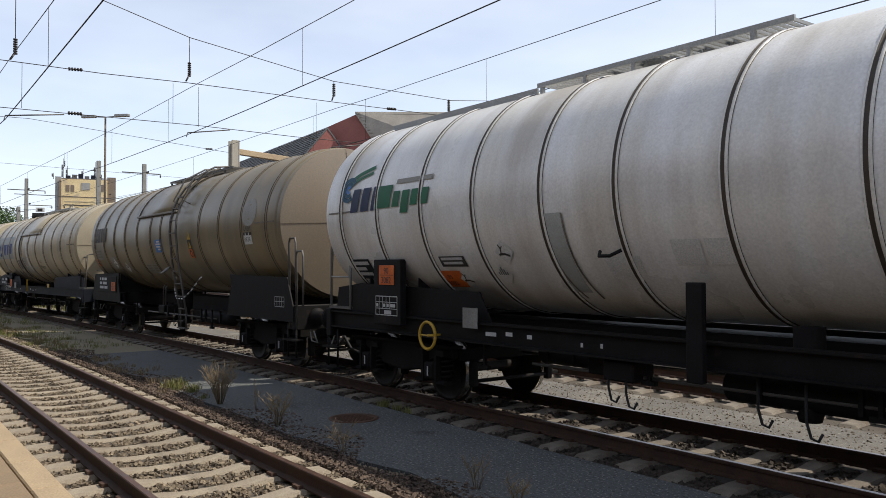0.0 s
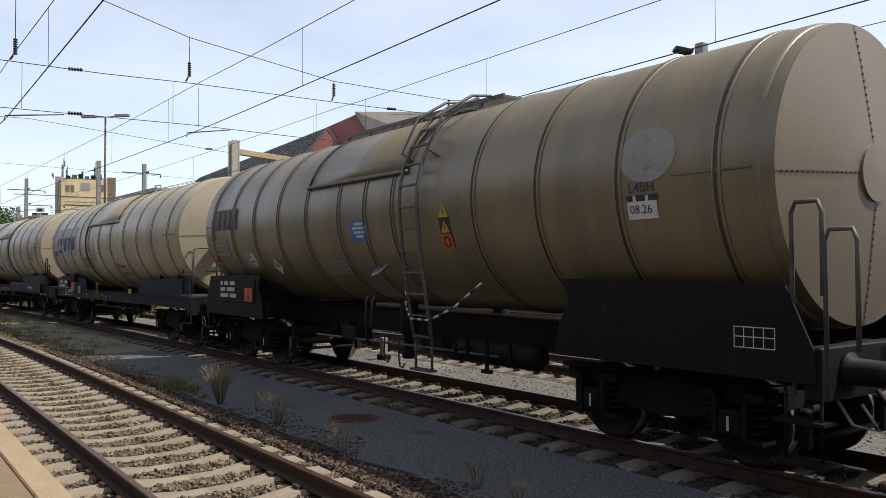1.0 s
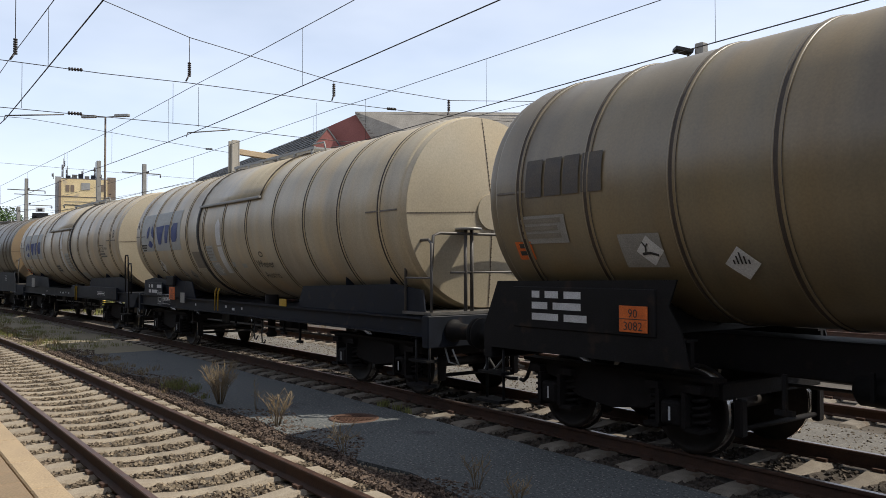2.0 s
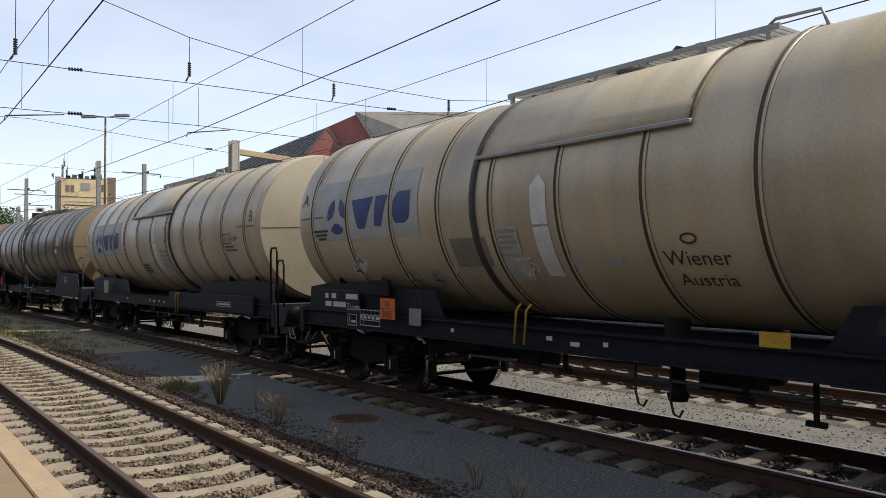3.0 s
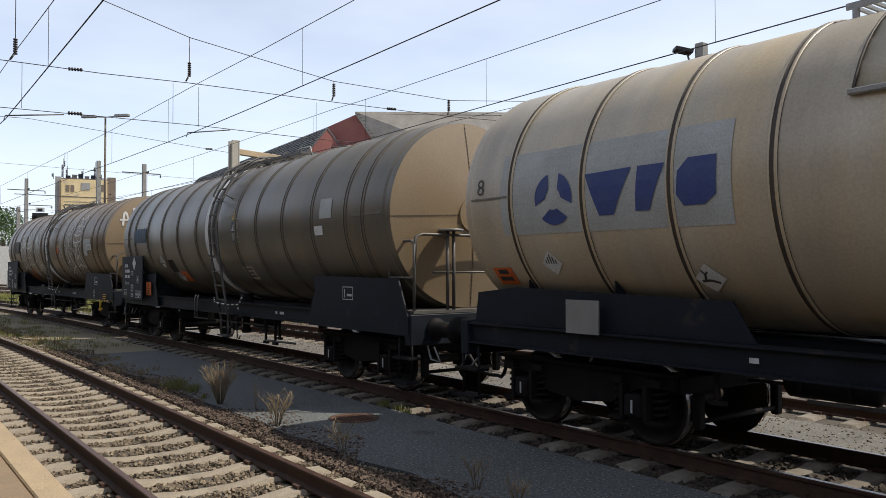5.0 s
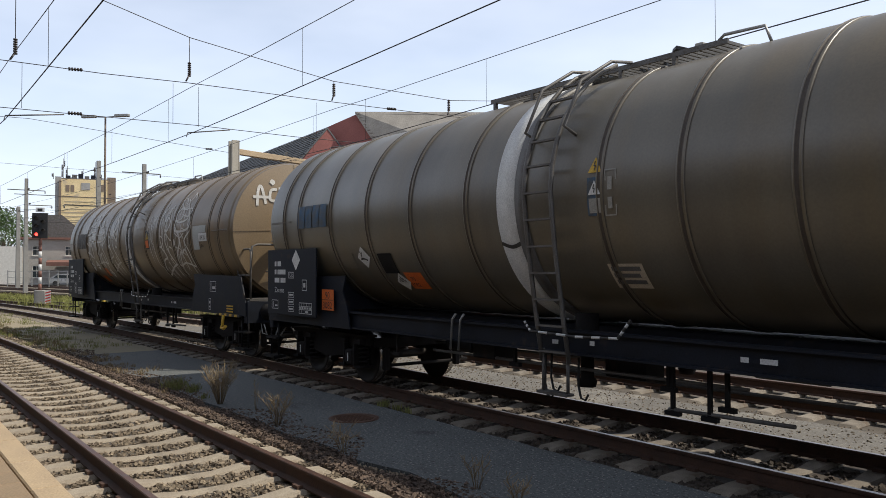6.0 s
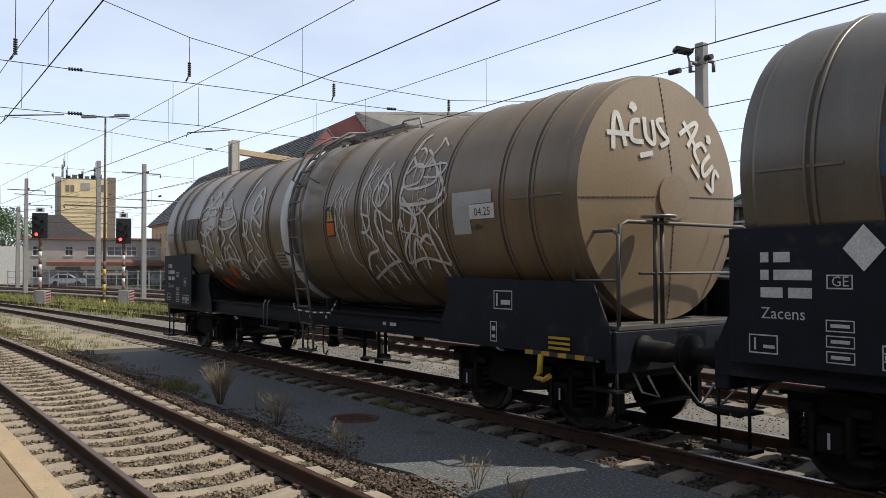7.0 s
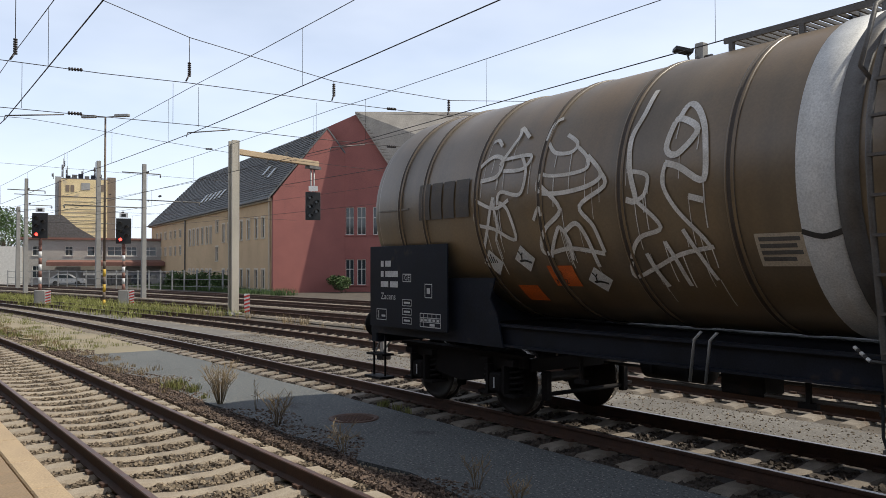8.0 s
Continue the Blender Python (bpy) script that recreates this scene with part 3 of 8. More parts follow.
def red_wing():
    """The red wing with its light tiled roof."""
    h = thing("red_wing_building", "brick-red rendered wing with tall windows and grey tiled roof", "building")
    ex, ey = 0.7507, 0.6607
    mw = Matrix(((ex, -ey, 0, -69.33), (ey, ex, 0, 36.27), (0, 0, 1, -0.3), (0, 0, 0, 1)))
    holes = []
    for x in (0.25, 1.3, 2.66, 3.86, 5.44, 6.6, 7.9, 9.1):
        holes += [(x, 0.85, 0.88, 2.45), (x, 5.65, 0.88, 2.65)]
    bm = bmesh.new()
    wall_with_holes(bm, 22.0, 9.4, holes, mw)
    part("front_wall", bm, M_REDWALL, h)
    bm = bmesh.new()
    prism(bm, [(-0.3, 9.4), (-0.3, 15.7), (3.85, 17.28), (9.1, 9.4)], 0.35, mw)
    part("gable_wall", bm, M_REDWALL, h)
    for x, z, w, hh in holes:
        window_unit(h, mw @ Matrix.Translation((x, 0, z)), w, hh, 1, M_REDWALL)
    part("side_wall", bx(-0.3, 0.0, 0.36, 12.0, 0, 15.6, mw), M_REDWALL, h)
    part("far_wall", bx(21.7, 22.0, 0.36, 12.0, 0, 9.4, mw), M_REDWALL, h)
    bm = bmesh.new()
    pts = [(3.75, -0.3, 17.45), (24.0, 3.0, 17.1), (24.0, -0.6, 9.3), (9.2, -0.6, 9.3), (3.75, 12.0, 17.45), (24, 12.0, 17.1)]
    vs = [bm.verts.new(mw @ Vector(p)) for p in pts] + [bm.verts.new(mw @ Vector((p[0], p[1], p[2] - 0.2))) for p in pts]
    for f in ((0, 1, 2, 3), (0, 4, 5, 1), (6, 9, 8, 7), (0, 3, 9, 6), (3, 2, 8, 9), (2, 1, 7, 8), (6, 7, 11, 10), (1, 5, 11, 7), (0, 6, 10, 4), (4, 10, 11, 5)):
        bm.faces.new([vs[i] for i in f])
    bmesh.ops.recalc_face_normals(bm, faces=bm.faces)
    roof = part("roof", bm, M_TILE, h)
    bm = bmesh.new()
    a, b_, c, d = [Vector(p) for p in pts[:4]]
    for i in range(1, 26):
        k = i / 26
        rod(bm, mw @ (a + (d - a) * k + Vector((0, -0.02, 0.04))), mw @ (b_ + (c - b_) * k + Vector((0, -0.02, 0.04))), 0.05, 4)
    part("tile_course", bm, M_TILE, roof)["kind"] = "stuff"


def tower_block():
    h = thing("silo_tower", "tall yellow tower with brown side and rooftop aerials", "building")
    d = Vector((-156.4, 33.6, 0))
    m = Matrix.Translation(d) @ Matrix.Rotation(math.atan2(-d.x, d.y), 4, "Z")
    part("yellow_face", bx(-3.5, 4.2, 0, 6, 0, 18.5, m), M_TOWERY, h)
    part("brown_side", bx(4.202, 5.65, 0.3, 6, 0, 19.1, m), M_TOWERB, h)
    part("grey_side", bx(-4.5, -3.502, 0.2, 6, 0, 18.9, m), M_GREYWALL, h)
    part("dark_edge", bx(-3.9, -3.52, -0.12, 0.198, 0, 18.2, m), M_TOWERB, h)
    part("roof_slab", bx(-3.5, 4.2, 0.3, 6, 18.502, 18.7, m), M_STEEL, h)
    for z in (15.2, 12.4, 9.6):
        part("panel_joint", bx(-3.45, 4.15, -0.04, -0.004, z, z + 0.14, m), M_KERB, h)
    for k in range(11):
        part("ledge", bx(-3.2 + 0.2 * (k % 3), 2.2 + 0.3 * (k % 2), -0.05, -0.004, 7.6 + k * 0.68, 7.68 + k * 0.68, m), M_TRIM, h)
    part("sign_panel", bx(-0.2, 1.3, -0.07, -0.006, 16.6, 17.9, m), M_GREYWALL, h)
    for x, z in ((-2.75, 16.2), (-1.95, 16.2), (3.0, 16.4)):
        part("window", bx(x, x + 0.6, -0.06, -0.006, z, z + 1.2, m), M_TOWERB, h)
    for x, hh in ((-3.2, 3.6), (-2.5, 2.2), (2.2, 3.2), (2.9, 3.6), (0.1, 1.9), (-4.8, 0.9)):
        bm = bmesh.new()
        rod(bm, m @ Vector((x, 1, 18.5)), m @ Vector((x, 1, 18.7 + hh)), 0.05, 6)
        for k in range(2):
            box(bm, x - 0.3, x - 0.07, 0.8, 1.2, 18.9 + k * hh / 3, 18.9 + k * hh / 3 + hh / 3.4, m)
        part("aerial", bm, M_STEEL, h)
    for i in range(6):
        part("roof_unit", bx(-2.8 + i * 1.05, -2.0 + i * 1.05, 0.6, 2.5, 18.702, 19.2 + 0.2 * (i % 3), m), M_STEEL if i % 2 else M_NAVY, h)


def low_depot():
    """The low grey depot with its rust-brown canopy, behind the fence."""
    h = thing("depot_building", "low grey depot with rusty canopy roof and white windows", "building")
    p = Vector((-121.0, 18.5, 0))
    q = Vector((-117.5, 34.5, 0))
    yaw = math.atan2((q - p).y, (q - p).x)
    m = Matrix.Translation(p) @ Matrix.Rotation(yaw, 4, "Z")
    holes = [(5.2, 4.0, 1.0, 1.3), (8.0, 4.0, 1.9, 1.3), (10.6, 4.0, 1.9, 1.3), (13.1, 4.0, 1.4, 1.3), (15.2, 4.0, 1.9, 1.3), (1.2, 1.0, 1.1, 1.6), (1.2, 4.0, 1.1, 1.3)]
    bm = bmesh.new()
    wall_with_holes(bm, 18.0, 6.2, holes, m)
    part("front_wall", bm, M_PALEWALL, h)
    for x, z, w, hh in holes:
        window_unit(h, m @ Matrix.Translation((x, 0, z)), w, hh, 1, M_FRAME)
    part("roof", bx(-0.5, 18.5, -0.4, 12, 6.21, 6.5, m), M_RUSTROOF, h)
    part("canopy_roof", bx(3.0, 18.0, -3.0, -0.004, 2.9, 3.4, m @ Matrix.Rotation(radians(6), 4, "X")), M_RUSTROOF, h)
    part("shed_roof", bx(7.5, 18.0, -5.5, -3.1, 1.95, 2.1, m @ Matrix.Rotation(radians(8), 4, "X")), M_SLATE, h)
    for i in range(7):
        part("canopy_post", bx(7.6 + i * 1.65, 7.75 + i * 1.65, -5.2, -5.05, 0, 1.25, m), M_STEEL, h)
    part("back_wall", bx(0, 18, 11.6, 12, 0, 6.2, m), M_GREYWALL, h)
    part("gate", bx(4.2, 7.2, -0.1, -0.004, 0, 2.6, m), M_GALV, h)
    part("pale_wing", bx(-3.0, -0.01, -0.6, 8, 0, 5.2, m), M_FRAME, h)
    # stepped grey roof behind
    bm = bmesh.new()
    prism(bm, [(1.5, 6.5), (10, 6.5), (6.5, 8.6), (4.5, 10.4), (2.0, 10.4)], 4.0, m @ Matrix.Translation((0, 13, 0)))
    part("back_roof", bm, M_STEEL, h)


ochre_building()
red_wing()
tower_block()
low_depot()


# ---- masts, signals, wires ----
def mast(name, label, x, y, h, w=0.34, taper=0.75, material=M_MASTCON, arms=()):
    t = thing(name, label, "mast", "railway masts", pose(x, y, 0))
    bm = bmesh.new()
    a, b_ = w / 2, w / 2 * taper
    vs = [bm.verts.new(c) for c in ((-a, -a, -0.1), (a, -a, -0.1), (a, a, -0.1), (-a, a, -0.1), (-b_, -b_, h), (b_, -b_, h), (b_, b_, h), (-b_, b_, h))]
    for f in ((3, 2, 1, 0), (4, 5, 6, 7), (0, 1, 5, 4), (1, 2, 6, 5), (2, 3, 7, 6), (3, 0, 4, 7)):
        bm.faces.new([vs[i] for i in f])
    bmesh.ops.bevel(bm, geom=list(bm.edges), offset=0.02, segments=1, affect="EDGES")
    part("post", bm, material, t)
    for z, x0, x1 in arms:
        bm = bmesh.new()
        rod(bm, (0, x0, z), (0, x1, z), 0.045, 6)
        rod(bm, (0, x1, z), (0, x1, z - 0.25), 0.05, 6)
        part("cross_arm", bm, M_STEEL, t)
        bm = bmesh.new()
        for k in range(4):
            rod(bm, (x1 - 0.25 - k * 0.09, 0, z), (x1 - 0.19 - k * 0.09, 0, z), 0.075, 8)
        part("insulator", bm, M_INSUL, t)
    return t


mast("catenary_mast", "grey concrete catenary mast beside the sidings", -61.4, 17.5, 10.0, 0.34, 0.8, arms=((9.3, -1.6, 1.2), (7.3, -0.4, 4.2), (6.7, 0.2, -5.5)))
mast("catenary_mast", "grey concrete catenary mast with short cross arms", -83.9, 13.1, 10.7, 0.38, 0.75, arms=((9.6, -1.6, 1.6), (8.2, -0.2, 2.2)))
mast("catenary_mast", "slim grey catenary mast by the depot", -96.4, 14.3, 8.9, 0.45, 0.75, arms=((8.4, -1.2, 0.8),))
mast("catenary_mast", "tall grey mast in front of the tower", -95.9, 22.3, 14.4, 0.52, 0.8, arms=((12.4, -0.4, 1.2), (10.2, -8.5, 5.5), (7.3, -7.0, 3.5)))
mast("catenary_mast", "tall steel mast carrying a floodlight behind the train", -12.14, 17.0, 7.75, 0.27, 0.88, M_MASTCON, arms=((7.35, -0.2, 0.5), (7.2, 0.2, -0.45)))


def platform_lamp():
    t = thing("yard_lamp", "slim rusty yard lamp post with double head", "lamp post", m=pose(-49.65, 11.9, 0))
    bm = bmesh.new()
    rod(bm, (0, 0, 2.6), (0, 0, 11.1), 0.075, 8, 0.055)
    part("post", bm, M_LAMPPOST, t)
    for k in range(6):
        bm = bmesh.new()
        rod(bm, (0, 0, -0.1 + 0.45 * k), (0, 0, 0.345 + 0.45 * k), 0.085, 8)
        part("striped_section", bm, M_YELLOW if k % 2 == 0 else M_LAMPPOST, t)
    for s in (-1, 1):
        bm = bmesh.new()
        rod(bm, (0, 0, 11.1), (0.6 * s, 0.6 * s, 11.15), 0.03, 6)
        part("arm", bm, M_STEEL, t)
        bm = bmesh.new()
        box(bm, -0.45, 0.45, -0.13, 0.13, -0.08, 0.08, Matrix.Translation((0.75 * s, 0.75 * s, 11.17)) @ Matrix.Rotation(radians(45), 4, "Z"), 0.03)
        part("lamp_head", bm, M_GALV, t)


platform_lamp()

bm = bmesh.new()
fl = thing("floodlight", "small black floodlight bracketed to the mast top", "floodlight", m=pose(-12.42, 16.82, 7.52, 0, 0, 54))
part("housing", bx(-0.35, 0.1, -0.16, 0.16, 0.0, 0.1, Matrix.Rotation(radians(12), 4, "Y"), 0.01), M_SIGBLACK, fl)
rod(bm, (0.0, 0, 0.0), (0.1, 0, -0.45), 0.025, 6)
rod(bm, (0.1, 0, -0.45), (0.42, 0, -0.45), 0.025, 6)
part("bracket", bm, M_STEEL, fl)


def signal_head(parent, m, w=1.0, h=1.75, lit=True):
    """A black target plate with hooded lenses, one of them red."""
    bm = bmesh.new()
    box(bm, -w / 2, w / 2, 0, 0.12, 0, h, m, 0.02)
    head = part("signal_head", bm, M_SIGBLACK, parent)
    lens = [(-0.22, 1.4), (0.22, 1.15), (-0.22, 0.85), (0.22, 0.55), (-0.2, 0.28)]
    for i, (x, z) in enumerate(lens):
        x, z = x * w, z * h / 1.75
        bm = bmesh.new()
        seg = 12
        r0 = 0.13 * w
        a = [bm.verts.new(m @ Vector((x + r0 * math.cos(math.pi * k / seg * 1.3 - 0.47), -0.004, z + r0 * math.sin(math.pi * k / seg * 1.3 - 0.47)))) for k in range(seg + 1)]
        b_ = [bm.verts.new(m @ Vector((x + r0 * math.cos(math.pi * k / seg * 1.3 - 0.47), -0.28, z + r0 * math.sin(math.pi * k / seg * 1.3 - 0.47) - 0.02))) for k in range(seg + 1)]
        for k in range(seg):
            bm.faces.new((a[k], a[k + 1], b_[k + 1], b_[k]))
        part("hood", bm, M_SIGBLACK, head)
        bm = bmesh.new()
        rod(bm, m @ Vector((x, 0, z)), m @ Vector((x, -0.04, z)), 0.11 * w, 14)
        part("lens", bm, M_REDLIGHT if (i == 4 and lit) else M_GLASS, head, "glowing red lens" if (i == 4 and lit) else "")
    return head


def signal(x, y, h, label):
    t = thing("signal", label, "railway signal", "light signals", pose(x, y, 0, 0, 0, 72))
    for i in range(8):
        bm = bmesh.new()
        z0 = 0.9 + i * (h - 2.4) / 8
        rod(bm, (0, 0, z0), (0, 0, z0 + (h - 2.4) / 8 - 0.002), 0.09, 10)
        part("post_section", bm, M_WHITE if i in (1, 3, 5) else M_RUSTROOF, t)
    part("base", bx(-0.28, 0.28, -0.28, 0.28, -0.15, 0.9, bevel=0.03), M_MASTCON, t)
    signal_head(t, Matrix.Translation((0, -0.25, h - 1.5)), 0.84, 1.5)
    part("number_board", bx(-0.24, 0.24, -0.2, -0.14, h + 0.05, h + 0.32), M_WHITE, t)
    part("number_bar", bx(-0.13, 0.13, -0.21, -0.204, h + 0.1, h + 0.26), M_SIGBLACK, t)
    bm = bmesh.new()
    box(bm, 0.34, 0.62, -0.3, -0.26, 0.02, 0.9)
    marker = part("marker_board", bm, M_WHITE, t)
    for k in range(5):
        bm = bmesh.new()
        prism(bm, [(0.34, 0.04 + k * 0.165), (0.62, 0.12 + k * 0.165), (0.62, 0.20 + k * 0.165), (0.34, 0.12 + k * 0.165)], 0.008, Matrix.Translation((0, -0.31, 0)))
        part("red_stripe", bm, M_REDPAINT, marker)


signal(-52.1, 8.9, 5.45, "black light signal showing red on a striped post")
signal(-49.7, 13.0, 5.15, "black light signal showing red beside the sidings")


def gantry():
    t = thing("signal_gantry", "pale cantilever post and arm with hanging unlit black signal", "signal gantry", m=pose(-36.87, 14.71, 0))
    bm = bmesh.new()
    for x in (-0.26, 0.14):
        box(bm, x, x + 0.12, -0.18, 0.18, -0.1, 8.3)
    part("post", bm, M_POST, t)
    part("post_web", bx(-0.138, 0.138, -0.05, 0.05, 0.0, 8.25), M_GALV, t)
    part("foot", bx(-0.34, 0.34, -0.3, 0.3, -0.2, 0.06, bevel=0.03), M_MASTCON, t)
    arm_dir = Matrix.Rotation(radians(110), 4, "Z")
    part("arm", bx(0.2, 5.9, -0.13, 0.13, 7.66, 7.94, arm_dir, 0.02), M_KERB, t)
    part("arm_shoe", bx(5.1, 6.0, -0.17, 0.17, 7.50, 7.655, arm_dir), M_STEEL, t)
    bm = bmesh.new()
    for dx in (-0.12, 0.12):
        rod(bm, arm_dir @ Vector((5.5 + dx, 0, 7.55)), arm_dir @ Vector((5.5 + dx, 0, 4.9)), 0.035, 6)
    part("hanger", bm, M_GALV, t)
    mh = Matrix.Translation(arm_dir @ Vector((5.5, 0, 4.74))) @ Matrix.Rotation(radians(72), 4, "Z")
    signal_head(t, mh @ Matrix.Translation((0, -0.2, 0)), 0.8, 1.5, lit=False)
    part("number_board", bx(-0.24, 0.24, -0.25, -0.2, 1.55, 1.82, mh), M_WHITE, t)
    mk = Matrix.Translation((0.6, 0.35, 0)) @ Matrix.Rotation(radians(66), 4, "Z")
    for o in (-0.05,):
        mb = part("marker_board", bx(o, o + 0.26, -0.03, 0.0, 0.0, 0.95, mk), M_WHITE, t)
        for k in range(5):
            bm = bmesh.new()
            prism(bm, [(o, 0.03 + k * 0.18), (o + 0.26, 0.11 + k * 0.18), (o + 0.26, 0.20 + k * 0.18), (o, 0.12 + k * 0.18)], 0.008, mk @ Matrix.Translation((0, -0.04, 0)))
            part("red_stripe", bm, M_REDPAINT, mb)


gantry()


def catenary(label, line, z_contact, z_mess, x_sup=-21.6, x0=-95, x1=16, bays=60.0, sag=0.25, drops=()):
    """Contact wire and messenger wire, with droppers between them; line: the (x, y) places that the wires pass over."""
    t = thing("overhead_line", label, "overhead line", "overhead lines")
    lx, ly = [p[0] for p in line], [p[1] for p in line]

    def side(x):
        return float(np.interp(x, lx, ly))

    def mz(x):
        u = ((x - x_sup) / bays) % 1.0
        return z_mess - sag * 4 * u * (1 - u)

    bm = bmesh.new()
    tube(bm, [(x, side(x), z_contact) for x in np.linspace(x0, x1, 60)], 0.011, 5)
    part("contact_wire", bm, M_WIRE, t)
    bm = bmesh.new()
    tube(bm, [(x, side(x), mz(x)) for x in np.linspace(x0, x1, 80)], 0.0085, 5)
    part("messenger_wire", bm, M_WIRE, t)
    for x in drops or np.arange(x0 + 3, x1, 8.5):
        bm = bmesh.new()
        rod(bm, (x, side(x), z_contact), (x, side(x), mz(x)), 0.005, 4)
        part("dropper", bm, M_WIRE, t)
    return t


X_SPAN = -21.6
catenary("thin dark overhead wires above the near platform track", [(-95, -7.5), (-60, -0.5), (-40, 2.0), (-22.6, 2.93), (-11.25, 2.66), (16, 2.0)], 5.75, 7.10, sag=0.75, drops=(-70, -60, -50, -41, -33, -15.6, -5, 5))
catenary("thin dark overhead wires above the goods track", [(-95, 3.4), (-70, 5.6), (-52, 6.79), (-42, 6.95), (-30, 7.31), (-22, 7.47), (-18, 7.43), (-12.35, 7.31), (16, 6.6)], 5.88, 7.17, sag=0.24, drops=(-70, -61, -52, -44, -36, -29.6, -23.7, -14.8, -6.0, 3.0))
catenary("thin dark overhead wires above the third track", [(-95, 7.6), (-70, 9.9), (-50, 11.2), (-34, 11.75), (-20.5, 12.1), (-14.3, 11.82), (-5.4, 11.5), (16, 10.9)], 5.92, 7.14, sag=0.28, drops=(-65, -56, -47, -40, -34, -29.3, -23.4, -20.2, -14.3, -8.0, 0.0))
catenary("thin dark overhead wires above the fourth track", [(-95, 9.0), (-60, 13.6), (-40, 15.4), (-21.6, 16.4), (16, 16.0)], 5.95, 7.15)
catenary("thin dark overhead wires above the far sidings", [(-95, 17.5), (-60, 22.5), (-40, 24.1), (-21.6, 24.8), (16, 24.4)], 5.85, 7.05)


def insulator(bm, a, b_, r=0.05, n=7):
    a, b_ = Vector(a), Vector(b_)
    for i in range(n):
        p = a + (b_ - a) * (i + 0.15) / n
        rod(bm, p, a + (b_ - a) * (i + 0.75) / n, r, 8)
    rod(bm, a, b_, 0.015, 6)


def cross_span(label, x, pts_low, pts_high, supports):
    """Wires slung across the tracks that hold the overhead lines on insulators."""
    t = thing("cross_span", label, "cross span", "cross spans")
    for nm, pts in (("lower_wire", pts_low), ("upper_wire", pts_high)):
        if pts:
            bm = bmesh.new()
            tube(bm, [(x, y, z) for y, z in pts], 0.011, 5)
            part(nm, bm, M_WIRE, t)
    for y, z0, z1 in supports:
        bm = bmesh.new()
        insulator(bm, (x, y, z0 + 0.15), (x, y, z0 + 0.55))
        rod(bm, (x, y, z0 + 0.5), (x, y, z1), 0.01, 5)
        rod(bm, (x, y, z0 + 0.2), (x + 0.1, y - 0.12, z0), 0.025, 5)
        part("insulator", bm, M_INSUL, t)
    for y in (4.45, 13.9):
        bm = bmesh.new()
        z = np.interp(y, [p[0] for p in pts_low], [p[1] for p in pts_low])
        insulator(bm, (x, y - 0.17, z), (x, y + 0.17, z + 0.02), 0.045, 5)
        part("strain_insulator", bm, M_INSUL, t)
    return t


cross_span("dark span wires with brown insulators over the tracks", X_SPAN, [(-6, 7.1), (3.1, 7.16), (5.1, 7.16), (7.34, 7.22), (11.8, 7.24), (16.2, 7.29), (26, 7.7)],
           [(-6, 11.9), (2.2, 9.75), (5.1, 9.05), (7.35, 8.47), (11.78, 7.88), (16.27, 7.84), (20.4, 8.31), (26, 9.2)], [(3.1, 7.18, 9.5), (7.34, 7.24, 8.47), (11.8, 7.26, 7.88), (16.2, 7.31, 7.84)])
cross_span("dark span wires over the tracks further down the line", -61.4, [(-12, 9.6), (6, 9.4), (17.5, 9.2), (30, 9.0)], [(-12, 6.2), (17.5, 6.3), (30, 6.2)], [(7.0, 9.3, 10.6), (12.0, 9.25, 10.4)])
cross_span("dark span wires over the curve of the tracks", -38.0, [(-8, 8.0), (2, 8.5), (6, 8.6), (14.7, 7.9), (30, 7.4)], [], [])


def steady_gear():
    """The lower span wire, and the arms that hold the contact wires to the side."""
    t = thing("steady_span", "thin lower span wire with steady arms on the contact wires", "cross span", "cross spans")
    bm = bmesh.new()
    tube(bm, [(X_SPAN, y, z) for y, z in ((-6, 6.0), (2.8, 6.02), (7.58, 6.08), (10.5, 6.05), (17, 6.1), (26, 6.3))], 0.010, 5)
    part("lower_wire", bm, M_WIRE, t)
    for y0, z0, y1, z1 in ((2.9, 5.83, 4.2, 6.0), (7.3, 5.85, 8.5, 6.05), (11.7, 5.84, 12.9, 6.03), (16.2, 5.85, 17.4, 6.05)):
        bm = bmesh.new()
        rod(bm, (X_SPAN, y0, z0), (X_SPAN, y1, z1), 0.018, 6)
        rod(bm, (X_SPAN, y0, z0), (X_SPAN, y0 - 0.03, z0 - 0.12), 0.012, 5)
        part("steady_arm", bm, M_STEEL, t)
    for y in (3.25, 6.9, 7.6, 11.2):
        bm = bmesh.new()
        rod(bm, (X_SPAN, y, 6.05), (X_SPAN, y, 7.15), 0.006, 4)
        part("hanger_wire", bm, M_WIRE, t)
    for y in (4.45, 13.9):
        bm = bmesh.new()
        insulator(bm, (X_SPAN, y - 0.17, 6.05), (X_SPAN, y + 0.17, 6.06), 0.045, 5)
        part("strain_insulator", bm, M_INSUL, t)


steady_gear()


# ---- tank wagons ----
TANK_Z, TANK_R = 3.0, 1.54


